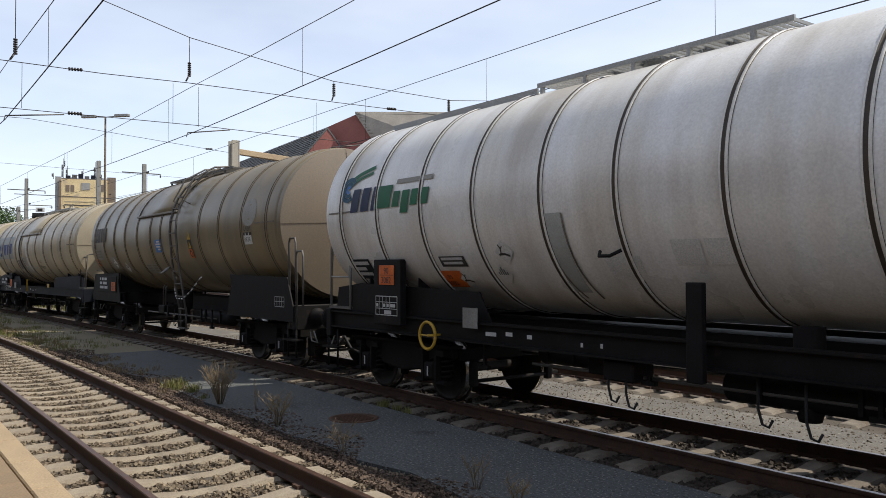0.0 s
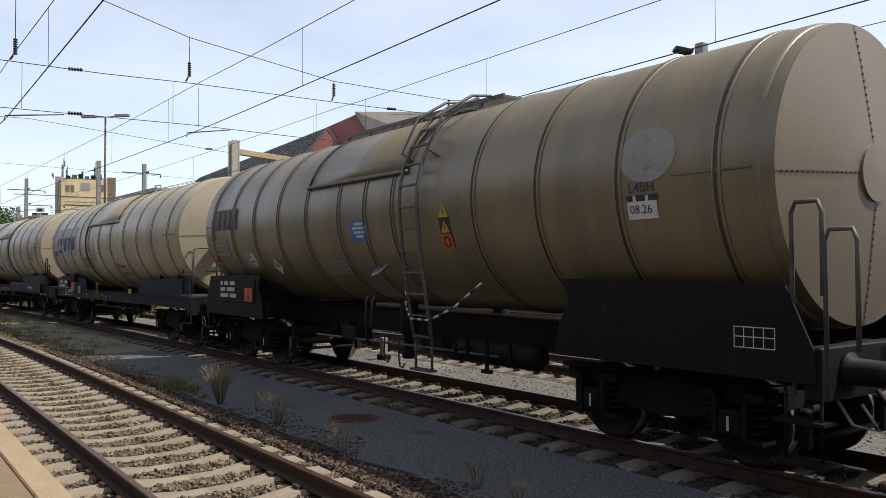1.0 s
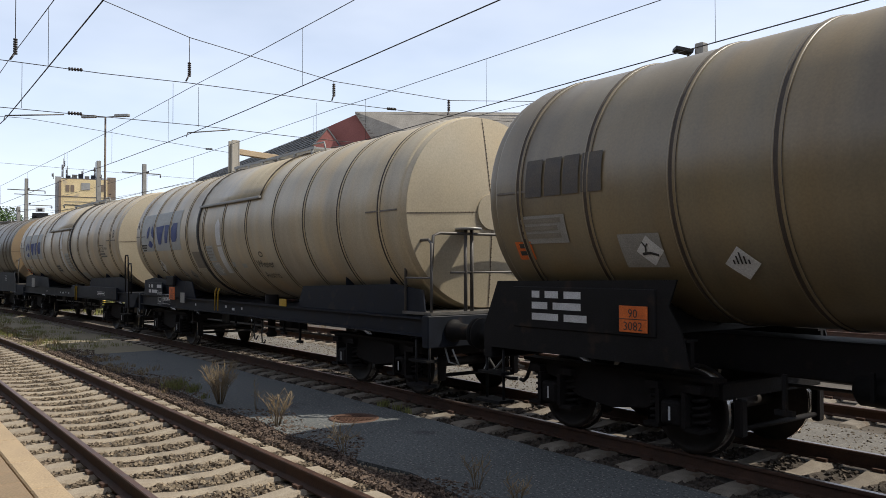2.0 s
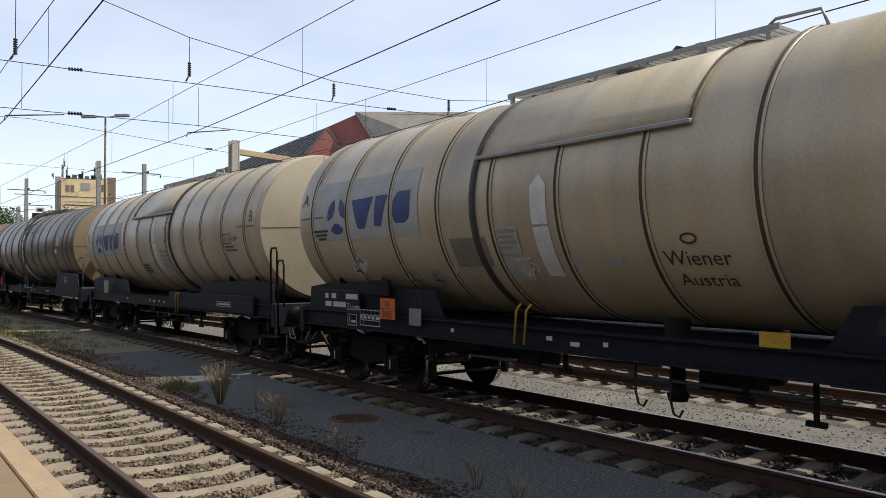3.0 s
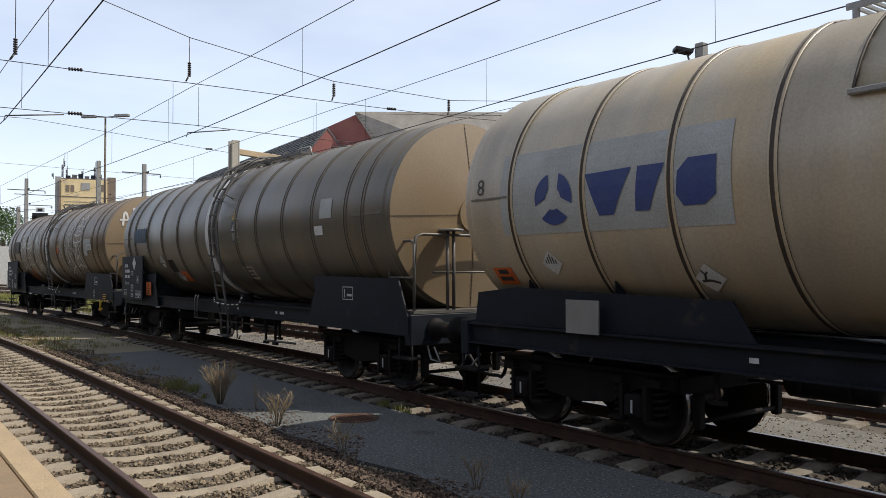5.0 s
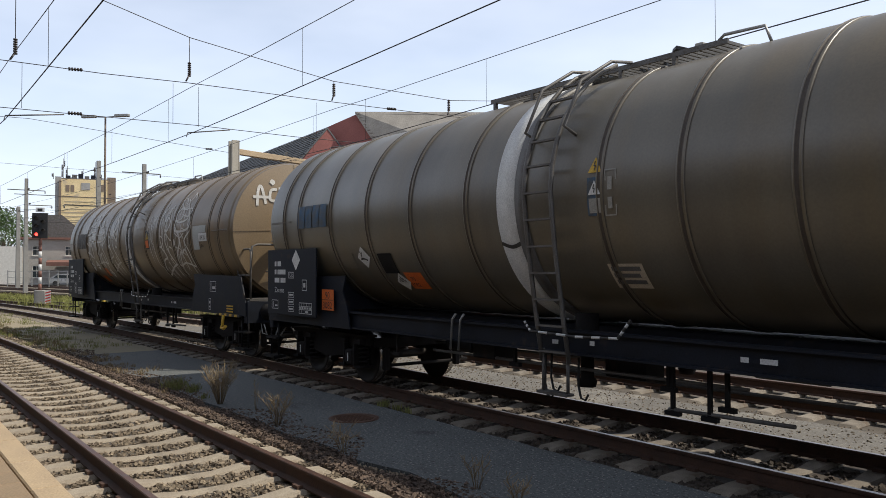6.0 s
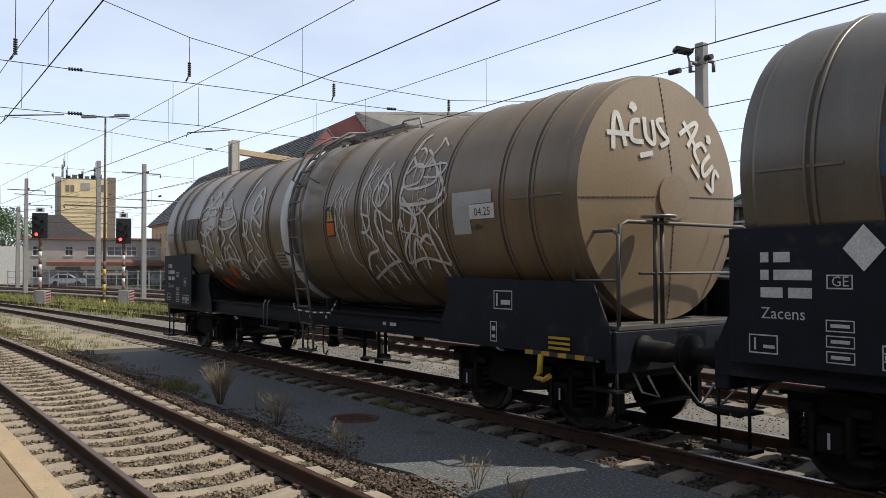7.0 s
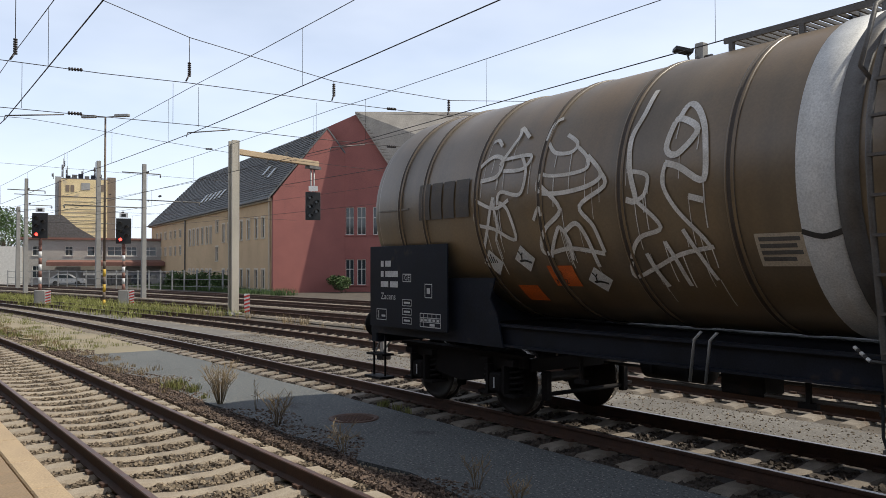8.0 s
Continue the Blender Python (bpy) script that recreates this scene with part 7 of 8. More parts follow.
def wagon_graffiti():
    w, tank = wagon("dark brown tank wagon covered in white spray scrawls", -84.94, 16.52, -7.12, 7.10, M_T_RUST, M_E_OCHRE, GX_BANDS, M_NAVY, saddle="plate")
    gatx_common(w)
    bd = number_board(w, -7.41, -5.40, 1.26, 2.48)
    part("board_panel", bx(-5.39, -5.0, -1.35, -1.31, 1.26, 1.85, bevel=0.01), M_NAVY, w)
    blocks(w, -6.0, -0.18, [(0, 0.26), (0.3, 0.24), (0.58, 0.24), (0.86, 0.28)], 0.5, M_FAINT, 0.0, "faded_logo_block")
    house = [[(.04, 0), (.21, .19), (.37, .43)], [(0, .58), (.01, .38), (.01, .23), (.35, .18), (.71, .09), (.64, .31), (.46, .4)], [(.01, .42), (.4, .34), (.68, .4)], [(.37, .39), (.43, .23), (.34, .09)],
             [(.1, .57), (.43, .6), (.48, .72), (.29, .77), (.05, .69)], [(.48, .72), (1, .73), (.9, .62), (.53, .63)], [(.84, .75), (.96, .6), (.89, .43), (.52, .46), (.46, .37)], [(.17, .91), (.27, .92), (.4, .86)], [(.45, .68), (.67, .91), (.64, 1), (.87, .89)]]
    crown = [[(.13, .81), (.29, .74), (.51, .72), (.57, .78), (.39, .85)], [(.13, .81), (.09, .63), (.31, .58), (.74, .6), (.75, .68), (.58, .76)], [(.12, .62), (.06, .53), (.15, .49), (.48, .48), (.83, .5), (.95, .57), (.75, .68)],
             [(.11, .53), (.39, .38), (.14, .26), (.04, .16), (.07, .1), (.44, .13), (.87, .09)], [(.95, .57), (1, .49), (.67, .38), (.82, .26), (.89, .1)], [(.13, .07), (.29, .22), (.37, .26), (.45, .17), (.42, .05)],
             [(.42, .24), (.6, .28), (.71, .18), (.74, 0)], [(.11, .83), (.13, .96), (.22, 1)], [(0, .32), (.08, .4), (.12, .34)]]
    knot = [[(.25, 1), (.23, .85), (.15, .73), (.19, .57), (.25, .44), (.12, .44)], [(.15, .57), (.39, .54), (.35, .46), (.25, .43)], [(.25, .43), (.5, .31), (.22, .26), (.06, .16), (0, .05), (.29, .1), (.64, .17), (1, .21)],
            [(.64, .77), (.59, .65), (.72, .62), (.9, .72), (.68, .79), (.64, .77)], [(.66, .77), (.73, .86), (.86, .81), (.98, .69), (1, .5), (.74, .56), (.59, .59)], [(.59, .59), (.56, .5), (.69, .39), (.9, .26), (.99, .2)],
            [(.5, .24), (.57, .13), (.61, 0)], [(.74, .29), (.85, .17), (.93, .04)], [(.27, .18), (.31, .08), (.35, 0)], [(.84, .43), (.99, .41)]]
    runs = [[(.35, .94), (.2, .8), (.08, .66)], [(.46, .92), (.27, .76), (.38, .65)], [(.73, .88), (.46, .6), (.73, .4), (.8, .1), (1, .02)], [(.5, .8), (.62, .66), (.56, .5)], [(.3, .6), (.36, .4), (.42, .2)], [(.85, .94), (.7, .7), (.72, .5)]]
    for strokes, x, v, wd, ht, seed, thick in ((house, -4.74, -0.65, 0.99, 1.59, 1, 0.052), (crown, -3.64, -0.89, 1.12, 1.87, 2, 0.052), (knot, -2.37, -1.14, 1.10, 2.26, 3, 0.062),
                                               (runs, 1.50, -0.90, 0.80, 1.55, 4, 0.026), (knot, 2.42, -1.22, 1.05, 2.15, 5, 0.05), (crown, 3.62, -1.04, 1.20, 2.3, 6, 0.052), (runs, 2.5, -0.7, 0.9, 1.6, 10, 0.03), (house, 3.7, -0.7, 1.0, 1.8, 11, 0.035)):
        rnd = random.Random(seed)
        for k, st_ in enumerate(strokes):
            bm = bmesh.new()
            ribbon(bm, [(p[0] * wd + rnd.uniform(-.01, .01), p[1] * ht + rnd.uniform(-.01, .01)) for p in st_], thick * rnd.uniform(0.7, 1.1))
            part("spray_stroke", wrapped(bm, x, v, 0.009 + 0.0012 * k + 0.0007 * (seed > 6)), M_SPRAY, w)
        bm = bmesh.new()
        for k in range(22):
            u, t = rnd.choice(rnd.choice(strokes))
            u, t = u * wd + rnd.uniform(-.03, .03), t * ht
            ribbon(bm, [(u, t), (u + 0.005, t - rnd.uniform(0.05, 0.15)), (u, t - rnd.uniform(0.18, 0.55))], rnd.uniform(0.006, 0.014))
        part("paint_runs", wrapped(bm, x, v, 0.008), M_SPRAY, w)["kind"] = "stuff"
    placard(w, 4.97, -0.41, 0.37, 0.56, M_PALEPATCH, "repaint_patch")
    placard(w, 5.34, -0.02, 0.45, 0.17, M_PALEPATCH, "repaint_patch")
    p = placard(w, 5.34, -0.22, 0.50, 0.19, M_WHITE, "test_plate")
    words(w, "L4BH", 0.10, 5.36, 0, v=-0.36, material=M_DARKLETTER)
    words(w, "04.25", 0.15, 5.44, 0, v=-0.18, material=M_DARKLETTER).location = (0, -0.006, 0)
    diamond(w, -4.6, -0.82, 0.27, mark="bars")
    diamond(w, -3.98, -0.77, 0.26)
    diamond(w, -2.9, -1.07, 0.26)
    placard(w, -3.66, -1.18, 0.42, 0.31, M_ORANGE, "hazard_plate", (), label="orange hazard plate on the flank")
    flank_numbers(w, -3.69, -1.16)
    placard(w, -4.38, -1.48, 0.36, 0.30, M_ORANGE, "hazard_plate")
    placard(w, -0.82, -0.89, 0.47, 0.33, M_TRIM, "notice", [[(0, 1)], [(0, 0.9)], [(0, 1)], [(0, 0.8)]], M_STEEL)
    bl = placard(w, 1.42, -0.32, 0.3, 0.5, M_DARKLETTER, "warning_panel")
    triangle_sign(bl, 1.57, -0.06, 0.22, M_YELLOW)
    part("prohibition_sign", wrapped(patch_bm(0.24, 0.2, 2, 3), 1.45, -0.29, 0.016), M_ORANGE, bl)
    part("painted_frame", flat_side(outline_bm(0.36, 0.24, 0.014, [(0.14, 0.32, 0.06, 0.12), (0.05, 0.08, 0.04, 0.2)]), 5.62, -1.366, 1.62), M_LETTER, w)
    part("painted_frame", flat_side(outline_bm(0.13, 0.26, 0.012, [(0.03, 0.1, 0.05, 0.09), (0.03, 0.1, 0.14, 0.2)]), 5.55, -1.366, 1.2), M_LETTER, w)
    # sprayed strokes on the sunlit end
    tags = [[(0, -.1), (.08, .25), (.16, .3), (.2, -.08)], [(-.06, .1), (.3, .06)], [(.5, .22), (.36, .2), (.32, 0), (.5, -.04)], [(.4, .34), (.46, .38), (.42, .42), (.38, .36)],
            [(.58, .26), (.56, .02), (.68, -.06), (.72, .22)], [(.92, .22), (.8, .2), (.84, .08), (.94, -.04), (.78, -.1)], [(.4, -.2), (.62, -.18)]]
    for cy, cz, rot in ((-0.98, 0.62, 0.12), (0.28, 0.86, -0.85)):
        for k, st_ in enumerate(tags):
            bm = bmesh.new()
            ribbon(bm, [(cy + u * math.cos(rot) - v * math.sin(rot), cz + u * math.sin(rot) + v * math.cos(rot)) for u, v in st_], 0.062)
            for p in bm.verts:
                r = math.hypot(p.co.x, p.co.y)
                off = np.interp(r, [0.0, 0.3, 0.6, 1.1, TANK_R - 0.045], [0.29, 0.285, 0.25, 0.19, 0.13]) + 0.012 + 0.001 * k
                p.co = Vector((7.10 + off, p.co.x, TANK_Z + p.co.y))
            part("spray_stroke", bm, M_SPRAY, w)
    end_platform(w, 7.64, 1)
    # warning-striped lever at the brake platform
    for k in range(8):
        part("striped_bar", bx(6.25 + k * 0.14, 6.39 + k * 0.14 - 0.001, -1.40, -1.35, 1.10, 1.15), M_YELLOW if k % 2 == 0 else M_DARKLETTER, w)
    for k in range(3):
        part("stripe", bx(6.65, 7.0, -1.392, -1.385, 1.19 + k * 0.06, 1.22 + k * 0.06, Matrix.Rotation(0, 4, "Y")), M_YELLOW, w)
    bm = bmesh.new()
    tube(bm, [(6.55, -1.42, 1.12), (6.55, -1.44, 0.9), (6.48, -1.44, 0.84), (6.62, -1.44, 0.82), (6.72, -1.44, 0.88)], 0.035, 6)
    part("towing_hook", bm, M_YELLOW, w)


TANK_Z = 3.06          # the leading two carry their tanks a little higher
wagon_white()
wagon_brown()
TANK_Z = 3.02
wagon_beige()
wagon_pale()
TANK_Z = 3.0
wagon_olive()
wagon_graffiti()


# ---- behind the train, seen through the gaps ----
def storage_rack():
    t = thing("storage_rack", "tall open steel rack stacked with dark beams and crates", "storage rack")
    x0, x1, y = -45.0, -2.0, 40.0
    for i in range(10):
        x = x0 + i * (x1 - x0) / 9
        part("upright", bx(x - 0.08, x + 0.08, y - 0.6, y - 0.45, 0, 5.4), M_STEEL, t)
    for k in range(5):
        z = 0.6 + k * 1.0
        part("beam", bx(x0, x1, y - 0.75, y - 0.62, z, z + 0.12), M_GALV, t)
    part("roof_sheet", bx(x0 - 0.5, x1 + 0.5, y - 1.2, y + 3, 5.45, 5.6), M_STEEL, t)
    part("back_sheet", bx(x0, x1, y + 2.4, y + 2.5, 0, 5.4), M_GREYWALL, t)
    rnd = random.Random(8)
    for k in range(5):
        z = 0.02 if k == 0 else 0.75 + (k - 1) * 1.0
        bm = bmesh.new()
        x = x0 + 0.3
        while x < x1 - 2:
            wd = rnd.uniform(0.8, 2.6)
            hh = rnd.uniform(0.2, 0.5 if k == 0 else 0.72)
            box(bm, x, x + wd, y - 0.4 + rnd.uniform(0, 0.3), y + 1.5, z, z + hh)
            x += wd + rnd.uniform(0.05, 0.4)
        o = part("stored_goods", bm, M_RAIL if k % 2 else M_STEEL, t)
        o["kind"] = "stuff"


storage_rack()


def green_house():
    h = thing("workshop", "grey workshop with green gabled roof behind the rack", "building")
    m = Matrix.Translation((-36.0, 60.0, 0)) @ Matrix.Rotation(radians(20), 4, "Z")
    bm = bmesh.new()
    prism(bm, [(-7, 0), (7, 0), (7, 6.0), (0, 9.2), (-7, 6.0)], 0.4, m)
    part("gable_wall", bm, M_GREYWALL, h)
    part("side_wall", bx(-7, -6.6, 0.42, 20, 0, 6, m), M_GREYWALL, h)
    part("side_wall", bx(6.6, 7, 0.42, 20, 0, 6, m), M_GREYWALL, h)
    for s in (-1, 1):
        bm = bmesh.new()
        pts = [(s * 7.6, -0.6, 5.85), (0, -0.6, 9.35), (0, 20.5, 9.35), (s * 7.6, 20.5, 5.85)]
        vs = [bm.verts.new(m @ Vector(p)) for p in pts] + [bm.verts.new(m @ (Vector(p) - Vector((0, 0, 0.25)))) for p in pts]
        for f in ((0, 1, 2, 3), (4, 7, 6, 5), (0, 4, 5, 1), (1, 5, 6, 2), (2, 6, 7, 3), (3, 7, 4, 0)):
            bm.faces.new([vs[i] for i in f])
        bmesh.ops.recalc_face_normals(bm, faces=bm.faces)
        part("roof_slope", bm, M_LOGOGREEN, h, "dark green sheet roof")


green_house()


# ---- behind the camera, closing the place: unseen canopy and wall added to cut sky light ----
st = thing("unseen_sky_screen", "plain unseen canopy and wall added behind the viewer to block sky light", "canopy", kind="structure")
part("canopy_roof", bx(-75, 40, -9.0, -1.4, 4.3, 4.5), M_STEEL, st)
part("screen_wall", bx(-75, 40, -9.6, -9.01, 0.0, 8.8), M_TOWERB, st)
for i in range(12):
    part("canopy_post", bx(-70 + i * 9.5, -69.8 + i * 9.5, -4.1, -3.9, 0.47, 4.3), M_STEEL, st)


# ---- fence, car and plants in the distance ----
def fence():
    t = thing("wire_fence", "low grey wire fence in front of the depot", "fence")
    p, q = Vector((-112.0, 15.5, 0)), Vector((-72.0, 29.0, 0))
    n = 22
    for i in range(n + 1):
        c = p.lerp(q, i / n)
        part("fence_post", bx(c.x - 0.06, c.x + 0.06, c.y - 0.06, c.y + 0.06, 0, 2.0), M_GALV, t)
    for z in (0.4, 1.1, 1.85):
        bm = bmesh.new()
        rod(bm, p + Vector((0, 0, z)), q + Vector((0, 0, z)), 0.025, 5)
        part("fence_wire", bm, M_GALV, t)


fence()


def parked_car(label, x, y, yaw, paint):
    t = thing("parked_car", label, "car", "cars by the depot", pose(x, y, 0, 0, 0, yaw))
    bm = bmesh.new()
    prism(bm, [(-2.1, 0.3), (2.1, 0.3), (2.15, 0.7), (1.95, 0.88), (0.95, 0.98), (0.3, 1.42), (-1.2, 1.45), (-1.9, 1.0), (-2.15, 0.9)], 1.7, Matrix.Translation((0, -0.85, 0)))
    bmesh.ops.bevel(bm, geom=list(bm.edges), offset=0.06, segments=2, affect="EDGES")
    part("body", bm, paint, t)
    for s in (-0.87, 0.853):
        bm = bmesh.new()
        prism(bm, [(0.85, 0.98), (0.28, 1.36), (-1.15, 1.38), (-1.6, 1.0)], 0.017, Matrix.Translation((0, s, 0)))
        part("side_window", bm, M_GLASS, t)
    for x in (-1.35, 1.3):
        for s in (-0.88, 0.66):
            bm = bmesh.new()
            lathe(bm, [(s, 0.0), (s, 0.26), (s + 0.02, 0.32), (s + 0.2, 0.32), (s + 0.22, 0.0)], "Y", 18, (x, 0, 0.32))
            part("wheel", bm, M_TYRE, t)


parked_car("silver hatchback parked by the depot fence", -113.0, 22.6, 70, M_CARBODY)
parked_car("dark saloon parked beside the ochre building", -101.0, 29.0, 8, M_NAVY)
parked_car("dark estate car parked beside the ochre building", -95.0, 29.2, 5, M_STEEL)


def leaf_cloud(centres, n, size, seed, squash=0.8):
    """Many small leaf blades round the given centres (x, y, z, radius)."""
    rs = np.random.RandomState(seed)
    verts, faces = [], []
    for cx, cy, cz, r in centres:
        d = rs.normal(size=(n, 3))
        d /= np.linalg.norm(d, axis=1)[:, None]
        d *= (rs.random_sample((n, 1)) ** 0.45) * r
        d[:, 2] *= squash
        for p in d:
            a = rs.normal(size=3)
            a /= np.linalg.norm(a)
            b_ = np.cross(a, rs.normal(size=3))
            b_ /= np.linalg.norm(b_)
            s = size * rs.uniform(0.6, 1.3)
            o = np.array([cx, cy, cz]) + p
            k = len(verts)
            verts += [tuple(o - a * s), tuple(o + b_ * s * 0.45), tuple(o + a * s), tuple(o - b_ * s * 0.45)]
            faces.append((k, k + 1, k + 2, k + 3))
    me = bpy.data.meshes.new("leaves")
    me.from_pydata(verts, [], faces)
    return me


def bush(label, x, y, h, wd, seed, material=M_LEAF, n=260):
    t = thing("bush", label, "bush", "bushes by the buildings", pose(x, y, 0))
    rs = random.Random(seed)
    cs = [(rs.uniform(-wd, wd), rs.uniform(-0.5, 0.5), h * rs.uniform(0.35, 0.7), h * rs.uniform(0.32, 0.5)) for _ in range(7)]
    me = leaf_cloud(cs, n, 0.13, seed)
    me.materials.append(material)
    child("foliage", me, t)
    bm = bmesh.new()
    for c in cs:
        rod(bm, (c[0] * 0.4, 0, -0.1), (c[0], c[1], c[2]), 0.03, 5, 0.012)
    part("stems", bm, M_BARK, t)


bush("leafy green bush at the foot of the red wall", -64.3, 36.2, 1.6, 1.5, 1)
for i, x in enumerate((-78.0, -82.5, -87.0, -91.0)):
    bush("green shrub against the ochre wall", x, 29.6, 1.7 + 0.3 * (i % 2), 2.0, 10 + i)


def tree(label, x, y, h, seed):
    t = thing("tree", label, "tree", "", pose(x, y, 0))
    rs = random.Random(seed)
    bm = bmesh.new()
    rod(bm, (0, 0, -0.2), (0.1, 0, h * 0.55), 0.28, 10, 0.14)
    cs = []
    for i in range(11):
        a, z = rs.uniform(0, 6.28), h * rs.uniform(0.45, 0.95)
        r = h * 0.26 * (1.25 - z / h)
        c = (math.cos(a) * r * 1.8, math.sin(a) * r * 1.8, z, r + 0.7)
        cs.append(c)
        rod(bm, (0.05, 0, h * 0.4), c[:3], 0.08, 6, 0.02)
    part("trunk", bm, M_BARK, t)
    me = leaf_cloud(cs, 420, 0.2, seed)
    me.materials.append(M_LEAF)
    child("crown", me, t)


tree("broad green tree beyond the depot", -128.0, 17.2, 11.0, 3)
tree("green tree behind the depot", -140.0, 15.0, 12.0, 4)


# ---- ballast, weeds and grass ----
def stones(name, label, material, count, region, seed, size, avoid):
    """Loose broken stones, all of one heap: region gives a place from two random numbers."""
    rs = np.random.RandomState(seed)
    cube = np.array([(-1, -1, -1), (1, -1, -1), (1, 1, -1), (-1, 1, -1), (-1, -1, 1), (1, -1, 1), (1, 1, 1), (-1, 1, 1)], float)
    quad = np.array([(3, 2, 1, 0), (4, 5, 6, 7), (0, 1, 5, 4), (1, 2, 6, 5), (2, 3, 7, 6), (3, 0, 4, 7)])
    verts, faces, k = [], [], 0
    made = 0
    while made < count:
        x, y, z = region(rs)
        if avoid(x, y):
            made += 0.25
            continue
        s = size * rs.uniform(0.55, 1.35)
        v = cube * rs.uniform(0.55, 1.0, (8, 3)) * np.array([1.0, rs.uniform(0.6, 1), rs.uniform(0.45, 0.85)]) * s
        q = Euler((rs.uniform(-0.6, 0.6), rs.uniform(-0.6, 0.6), rs.uniform(0, 6.28))).to_matrix()
        v = v @ np.array(q).T + np.array([x, y, z])
        verts.append(v)
        faces.append(quad + k)
        k += 8
        made += 1
    me = bpy.data.meshes.new(name)
    me.from_pydata(np.concatenate(verts).tolist(), [], np.concatenate(faces).tolist())
    me.materials.append(material)
    return tagged(new(name, me), label, "ballast", kind="stuff")


def near_region(rs):
    x = -3.5 - 26.0 * rs.random_sample() ** 1.5
    off = rs.uniform(-1.5, 1.85)
    return x, NEAR_Y - bend(x, -16, 300) + off, -0.045 - 0.03 * max(0, abs(off) - 1.2) + rs.uniform(-0.015, 0.02)


def near_avoid(x, y):
    off = y - NEAR_Y + bend(x, -16, 300)
    u = ((x + 6.57) / 0.606 + 0.5) % 1.0 - 0.5
    return (abs(off) < 1.33 and abs(u) * 0.606 < 0.15) or abs(abs(off) - 0.7525) < 0.1


def side_region(rs):
    x = -3.0 - 20.0 * rs.random_sample() ** 1.3
    off = 1.3 + (0.75 + 0.3 * math.sin(x * 1.1) + 0.2 * math.sin(x * 2.7)) * rs.random_sample() ** 1.4
    return x, NEAR_Y - bend(x, -16, 300) + off, -0.03 + rs.uniform(-0.02, 0.03)


def train_region(rs):
    x = 0.0 - 26.0 * rs.random_sample()
    off = rs.uniform(-1.52, 1.5)
    return x, TRAIN_Y - bend(x, -15.8, 390) + off, -0.05 + rs.uniform(-0.015, 0.02)


def train_avoid(x, y):
    off = y - TRAIN_Y + bend(x, -10, 300)
    u = ((x + 7.08) / 0.6025 + 0.5) % 1.0 - 0.5
    return (abs(off) < 1.31 and abs(u) * 0.6025 < 0.15) or abs(abs(off) - 0.7525) < 0.1


stones("ballast_stones", "loose grey-brown broken stones between the sleepers", M_STONE, 36000, near_region, 1, 0.022, near_avoid)
stones("ballast_stones", "rusty brown ballast spilled along the asphalt edge", M_STONE_DARK, 22000, side_region, 2, 0.021, lambda x, y: near_avoid(x, y))
stones("ballast_stones", "dark ballast stones in the goods track", M_STONE_GOODS, 17000, train_region, 3, 0.03, train_avoid)


def yard_region(rs):
    x = 1.0 - 26.0 * rs.random_sample()
    return x, TRAIN_Y - bend(x, -15.8, 390) + rs.uniform(1.35, 2.9), -0.02 + rs.uniform(-0.008, 0.006)


stones("loose_stones", "scattered grit and pebbles on the yard strip", M_STONE, 5000, yard_region, 4, 0.013, lambda x, y: False)


def blades(name, label, material, places, n, h, spread, seed, category="grass", lean=0.35, width=0.006):
    rs = np.random.RandomState(seed)
    verts, faces = [], []
    for cx, cy, sc in places:
        for _ in range(n):
            a, r = rs.uniform(0, 6.28), spread * sc * rs.random_sample() ** 0.7
            x, y = cx + r * math.cos(a), cy + r * math.sin(a)
            hh = h * sc * rs.uniform(0.45, 1.1)
            dx, dy = rs.normal(0, lean, 2) * hh
            t = rs.uniform(0, 3.14)
            wx, wy = width * math.cos(t), width * math.sin(t)
            k = len(verts)
            verts += [(x - wx, y - wy, -0.06), (x + wx, y + wy, -0.06), (x + dx * 0.4 + wx * 0.7, y + dy * 0.4 + wy * 0.7, hh * 0.55), (x + dx * 0.4 - wx * 0.7, y + dy * 0.4 - wy * 0.7, hh * 0.55), (x + dx, y + dy, hh)]
            faces += [(k, k + 1, k + 2, k + 3), (k + 3, k + 2, k + 4)]
    me = bpy.data.meshes.new(name)
    me.from_pydata(verts, [], faces)
    me.materials.append(material)
    return tagged(new(name, me), label, category, kind="stuff")


def weed(label, x, y, h, seed, n=16, spread=0.16):
    """A dry weed: thin branching stalks from one root."""
    rs = random.Random(seed)
    t = thing("dry_weed", label, "weed", "dry weeds by the track", pose(x, y, -0.03))
    for i in range(n):
        bm = bmesh.new()
        a = rs.uniform(0, 6.28)
        top = Vector((math.cos(a) * spread * rs.uniform(0.3, 2.0), math.sin(a) * spread * rs.uniform(0.3, 2.0), h * rs.uniform(0.55, 1.0)))
        mid = top * 0.5 + Vector((rs.uniform(-0.02, 0.02), rs.uniform(-0.02, 0.02), 0.06))
        tube(bm, [(top.x * 0.1, top.y * 0.1, 0), mid, top], 0.0035, 4)
        for k in range(5):
            u = rs.uniform(0.35, 0.95)
            p = mid.lerp(top, max(0, u * 2 - 1)) if u > 0.5 else mid * (u * 2)
            rod(bm, p, p + Vector((rs.uniform(-0.09, 0.09), rs.uniform(-0.09, 0.09), rs.uniform(0.03, 0.13))), 0.0025, 4)
        part("stalk", bm, M_STRAW, t)


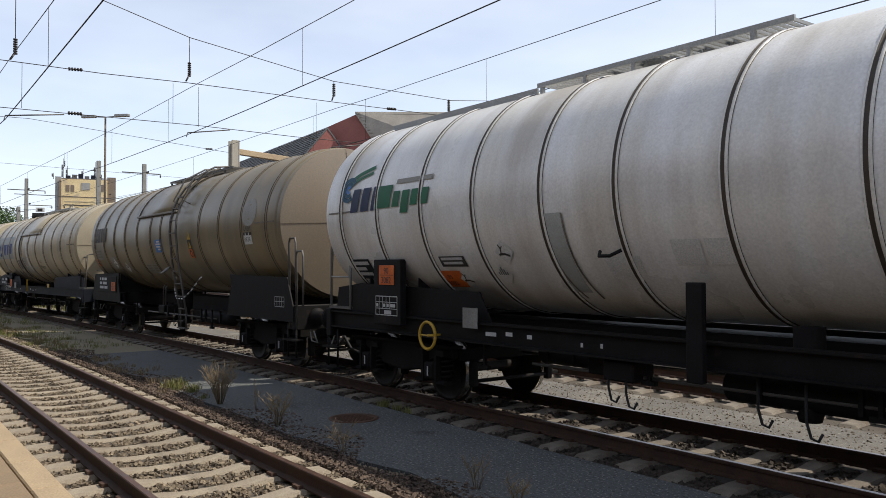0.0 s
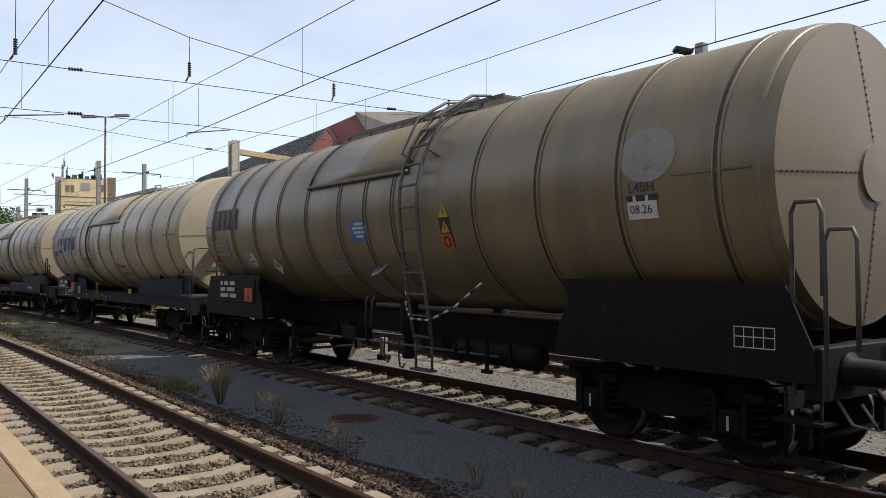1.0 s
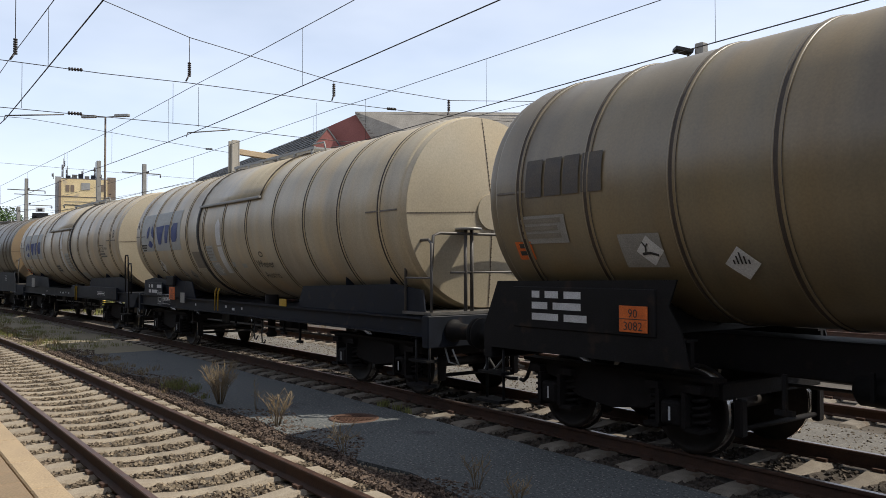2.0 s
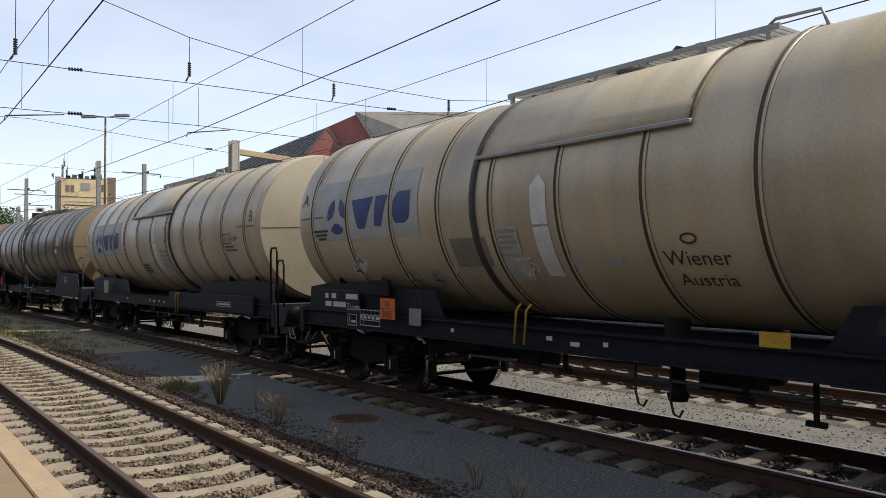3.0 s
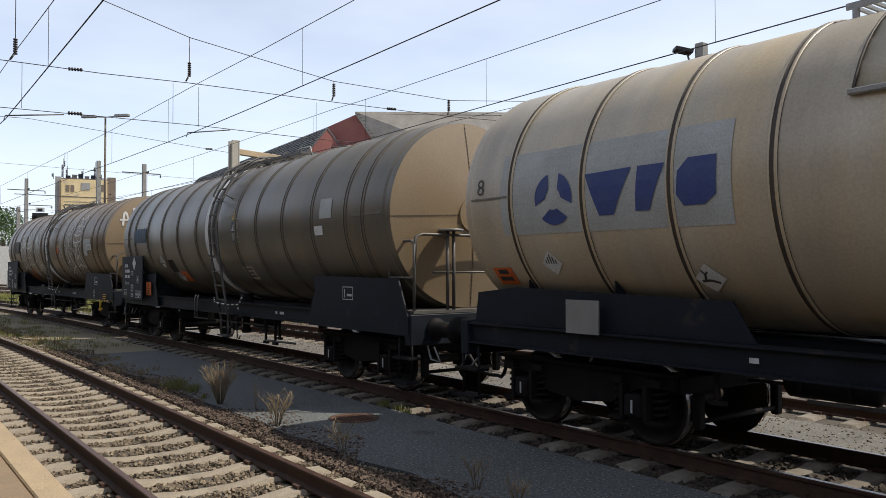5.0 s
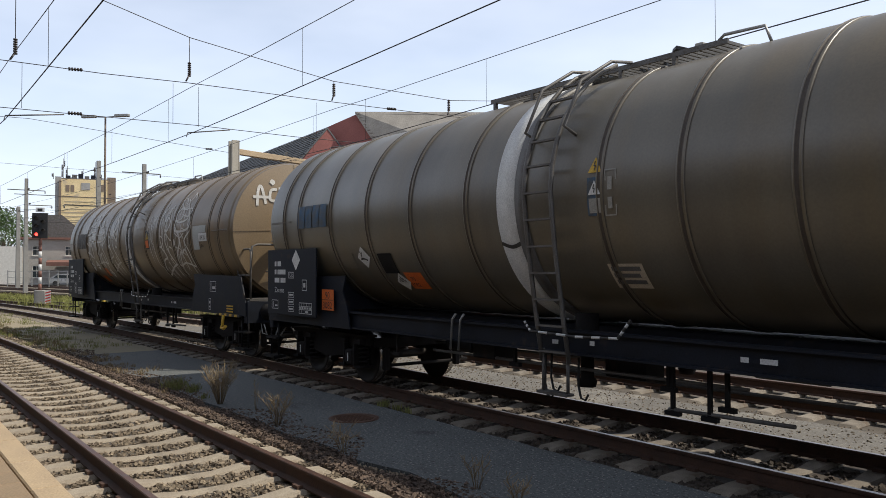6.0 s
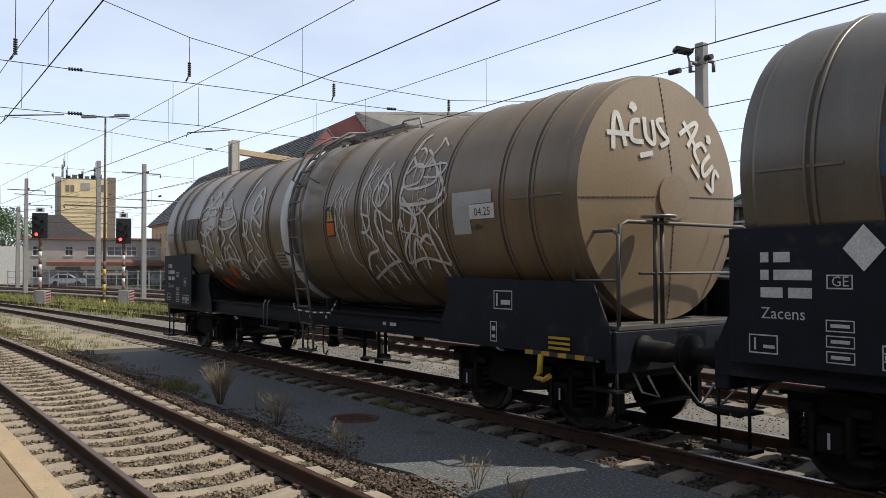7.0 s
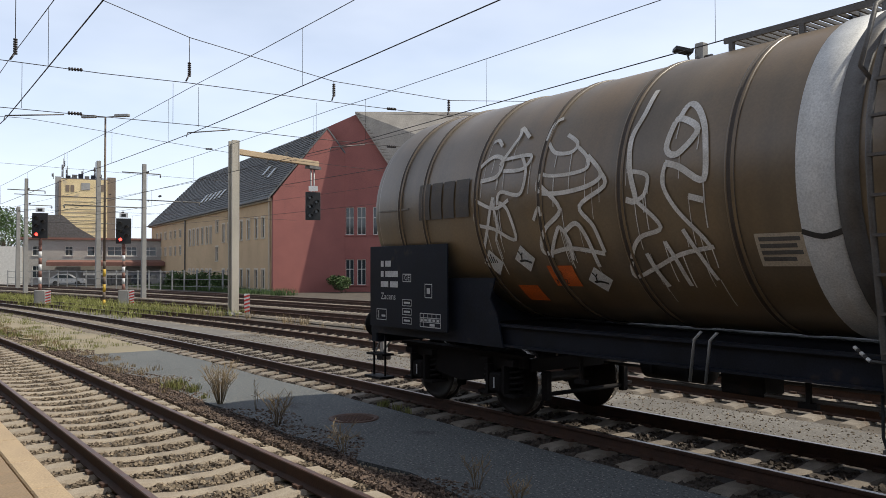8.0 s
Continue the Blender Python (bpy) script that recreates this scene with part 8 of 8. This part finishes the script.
weed("tall dry brown weed at the asphalt edge", -12.36, 4.72, 0.70, 1, 48, 0.17)
weed("thin dry weed stalk on the asphalt edge", -11.5, 4.95, 0.5, 2, 3, 0.04)
weed("dry weed among the rusty ballast", -10.2, 4.7, 0.48, 3, 20)
weed("dry weed among the rusty ballast", -8.2, 4.62, 0.36, 4, 10)
weed("small dry weed on the dark asphalt", -6.1, 4.9, 0.34, 5, 7, 0.09)
weed("small dry weed on the dark asphalt", -5.4, 4.8, 0.30, 6, 8, 0.1)

rg = random.Random(4)
edge = [(x, TRAIN_Y - bend(x, -15.8, 390) - 3.3 + rg.gauss(0, 0.22), rg.uniform(0.5, 1.1)) for x in [-13 - 24 * rg.random() for _ in range(90)]]
blades("grass_tufts", "low dry grass along the asphalt edge", M_STRAW, edge, 26, 0.13, 0.16, 1)
edge = [(x, TRAIN_Y - bend(x, -15.8, 390) - 2.9 + rg.gauss(0, 0.75), rg.uniform(0.6, 1.3)) for x in [-23 - 22 * rg.random() for _ in range(220)]]
blades("grass_tufts", "greenish grass growing over the old asphalt", M_GRASS, edge, 24, 0.11, 0.28, 2)
edge = [(-14.3 + rg.gauss(0, 0.5), 4.75 + rg.gauss(0, 0.12), rg.uniform(0.6, 1.2)) for _ in range(16)]
blades("grass_tufts", "green and yellow grass tuft by the ballast", M_GRASS, edge, 30, 0.15, 0.12, 3)
edge = [(-10.4 + rg.gauss(0, 0.25), 6.72 + rg.gauss(0, 0.05), 0.8) for _ in range(5)]
blades("grass_tufts", "green grass tuft at the sleeper ends", M_GRASS, edge, 30, 0.12, 0.1, 4)
yard = [(rg.uniform(-75, -36), rg.uniform(10.2, 15.5), rg.uniform(0.8, 1.8)) for _ in range(420)]
yard = [(x, y - bend(x, -10, 300) * 0.7, s) for x, y, s in yard]
blades("grass_tufts", "yellow-green weeds round the signals", M_GRASS, yard, 24, 0.26, 0.45, 5, width=0.012)
lawn = [(rg.uniform(-42, -4), rg.uniform(28, 39), rg.uniform(0.9, 1.6)) for _ in range(900)]
blades("grass_verge", "bright green grass verge beside the rack", M_LEAF, lawn, 22, 0.32, 0.7, 6, width=0.02)
sid = [(x, 15.0 - bend(x, -10, 300) + rg.gauss(0, 0.4), rg.uniform(0.5, 1.1)) for x in [-18 - 26 * rg.random() for _ in range(60)]]
blades("grass_tufts", "pale weeds beside the sidings", M_STRAW, sid, 14, 0.3, 0.2, 7, width=0.008)
foot = [(rg.uniform(-100, -60), 0, rg.uniform(0.8, 1.6)) for _ in range(200)]
blades("grass_verge", "green grass at the foot of the buildings", M_LEAF, [(x, 28.6 + rg.gauss(0, 0.5), s) for x, _, s in foot], 20, 0.4, 0.6, 8, width=0.02)

# manhole
mh = thing("manhole_cover", "round rusty cast iron manhole cover in the asphalt", "manhole cover", m=pose(-10.0, 5.79, 0.0))
bm = bmesh.new()
lathe(bm, [(-0.05, 0.0), (-0.05, 0.36), (0.012, 0.36), (0.012, 0.32), (0.004, 0.31), (0.004, 0.0)], "Z", 32)
part("frame", bm, M_MANHOLE, mh)
bm = bmesh.new()
for i in range(-6, 7):
    for j in range(-6, 7):
        if i * i + j * j < 36:
            box(bm, i * 0.045 - 0.014, i * 0.045 + 0.014, j * 0.045 - 0.014, j * 0.045 + 0.014, 0.004, 0.014)
part("tread_pattern", bm, M_MANHOLE, mh)

# a stub post between the goods track and the siding
sp = thing("short_post", "short weathered concrete post between the tracks", "post", m=pose(-16.2, 10.2, 0))
part("post", bx(-0.07, 0.07, -0.07, 0.07, -0.1, 0.5, bevel=0.015), M_MASTCON, sp)
part("foot", bx(-0.14, 0.14, -0.12, 0.12, -0.1, 0.1, bevel=0.02), M_GRIME, sp)


# ---- the train moves ----
def line_point(s):
    """The goods track's centre at the distance s along it, and its heading."""
    return track_point(s, *TRACKS["train"])


def motions():
    steps = [i * 0.4 for i in range(21)]
    for w, start in WAGONS:
        rows = []
        for t in steps:
            s = start + SPEED * t
            a, _ = line_point(s - 5.2)
            b_, _ = line_point(s + 5.2)
            c = (a + b_) / 2
            rows.append((t, pose(c.x, c.y, 0, 0, 0, math.degrees(math.atan2((b_ - a).y, (b_ - a).x)))))
        walk(w, rows)
    turn = math.degrees(SPEED / 0.458)
    for ws, x in WHEELSETS:
        walk(ws, [(k / 15, pose(x, 0, 0.62, 0, turn * k / 15, 0)) for k in range(121)])


motions()
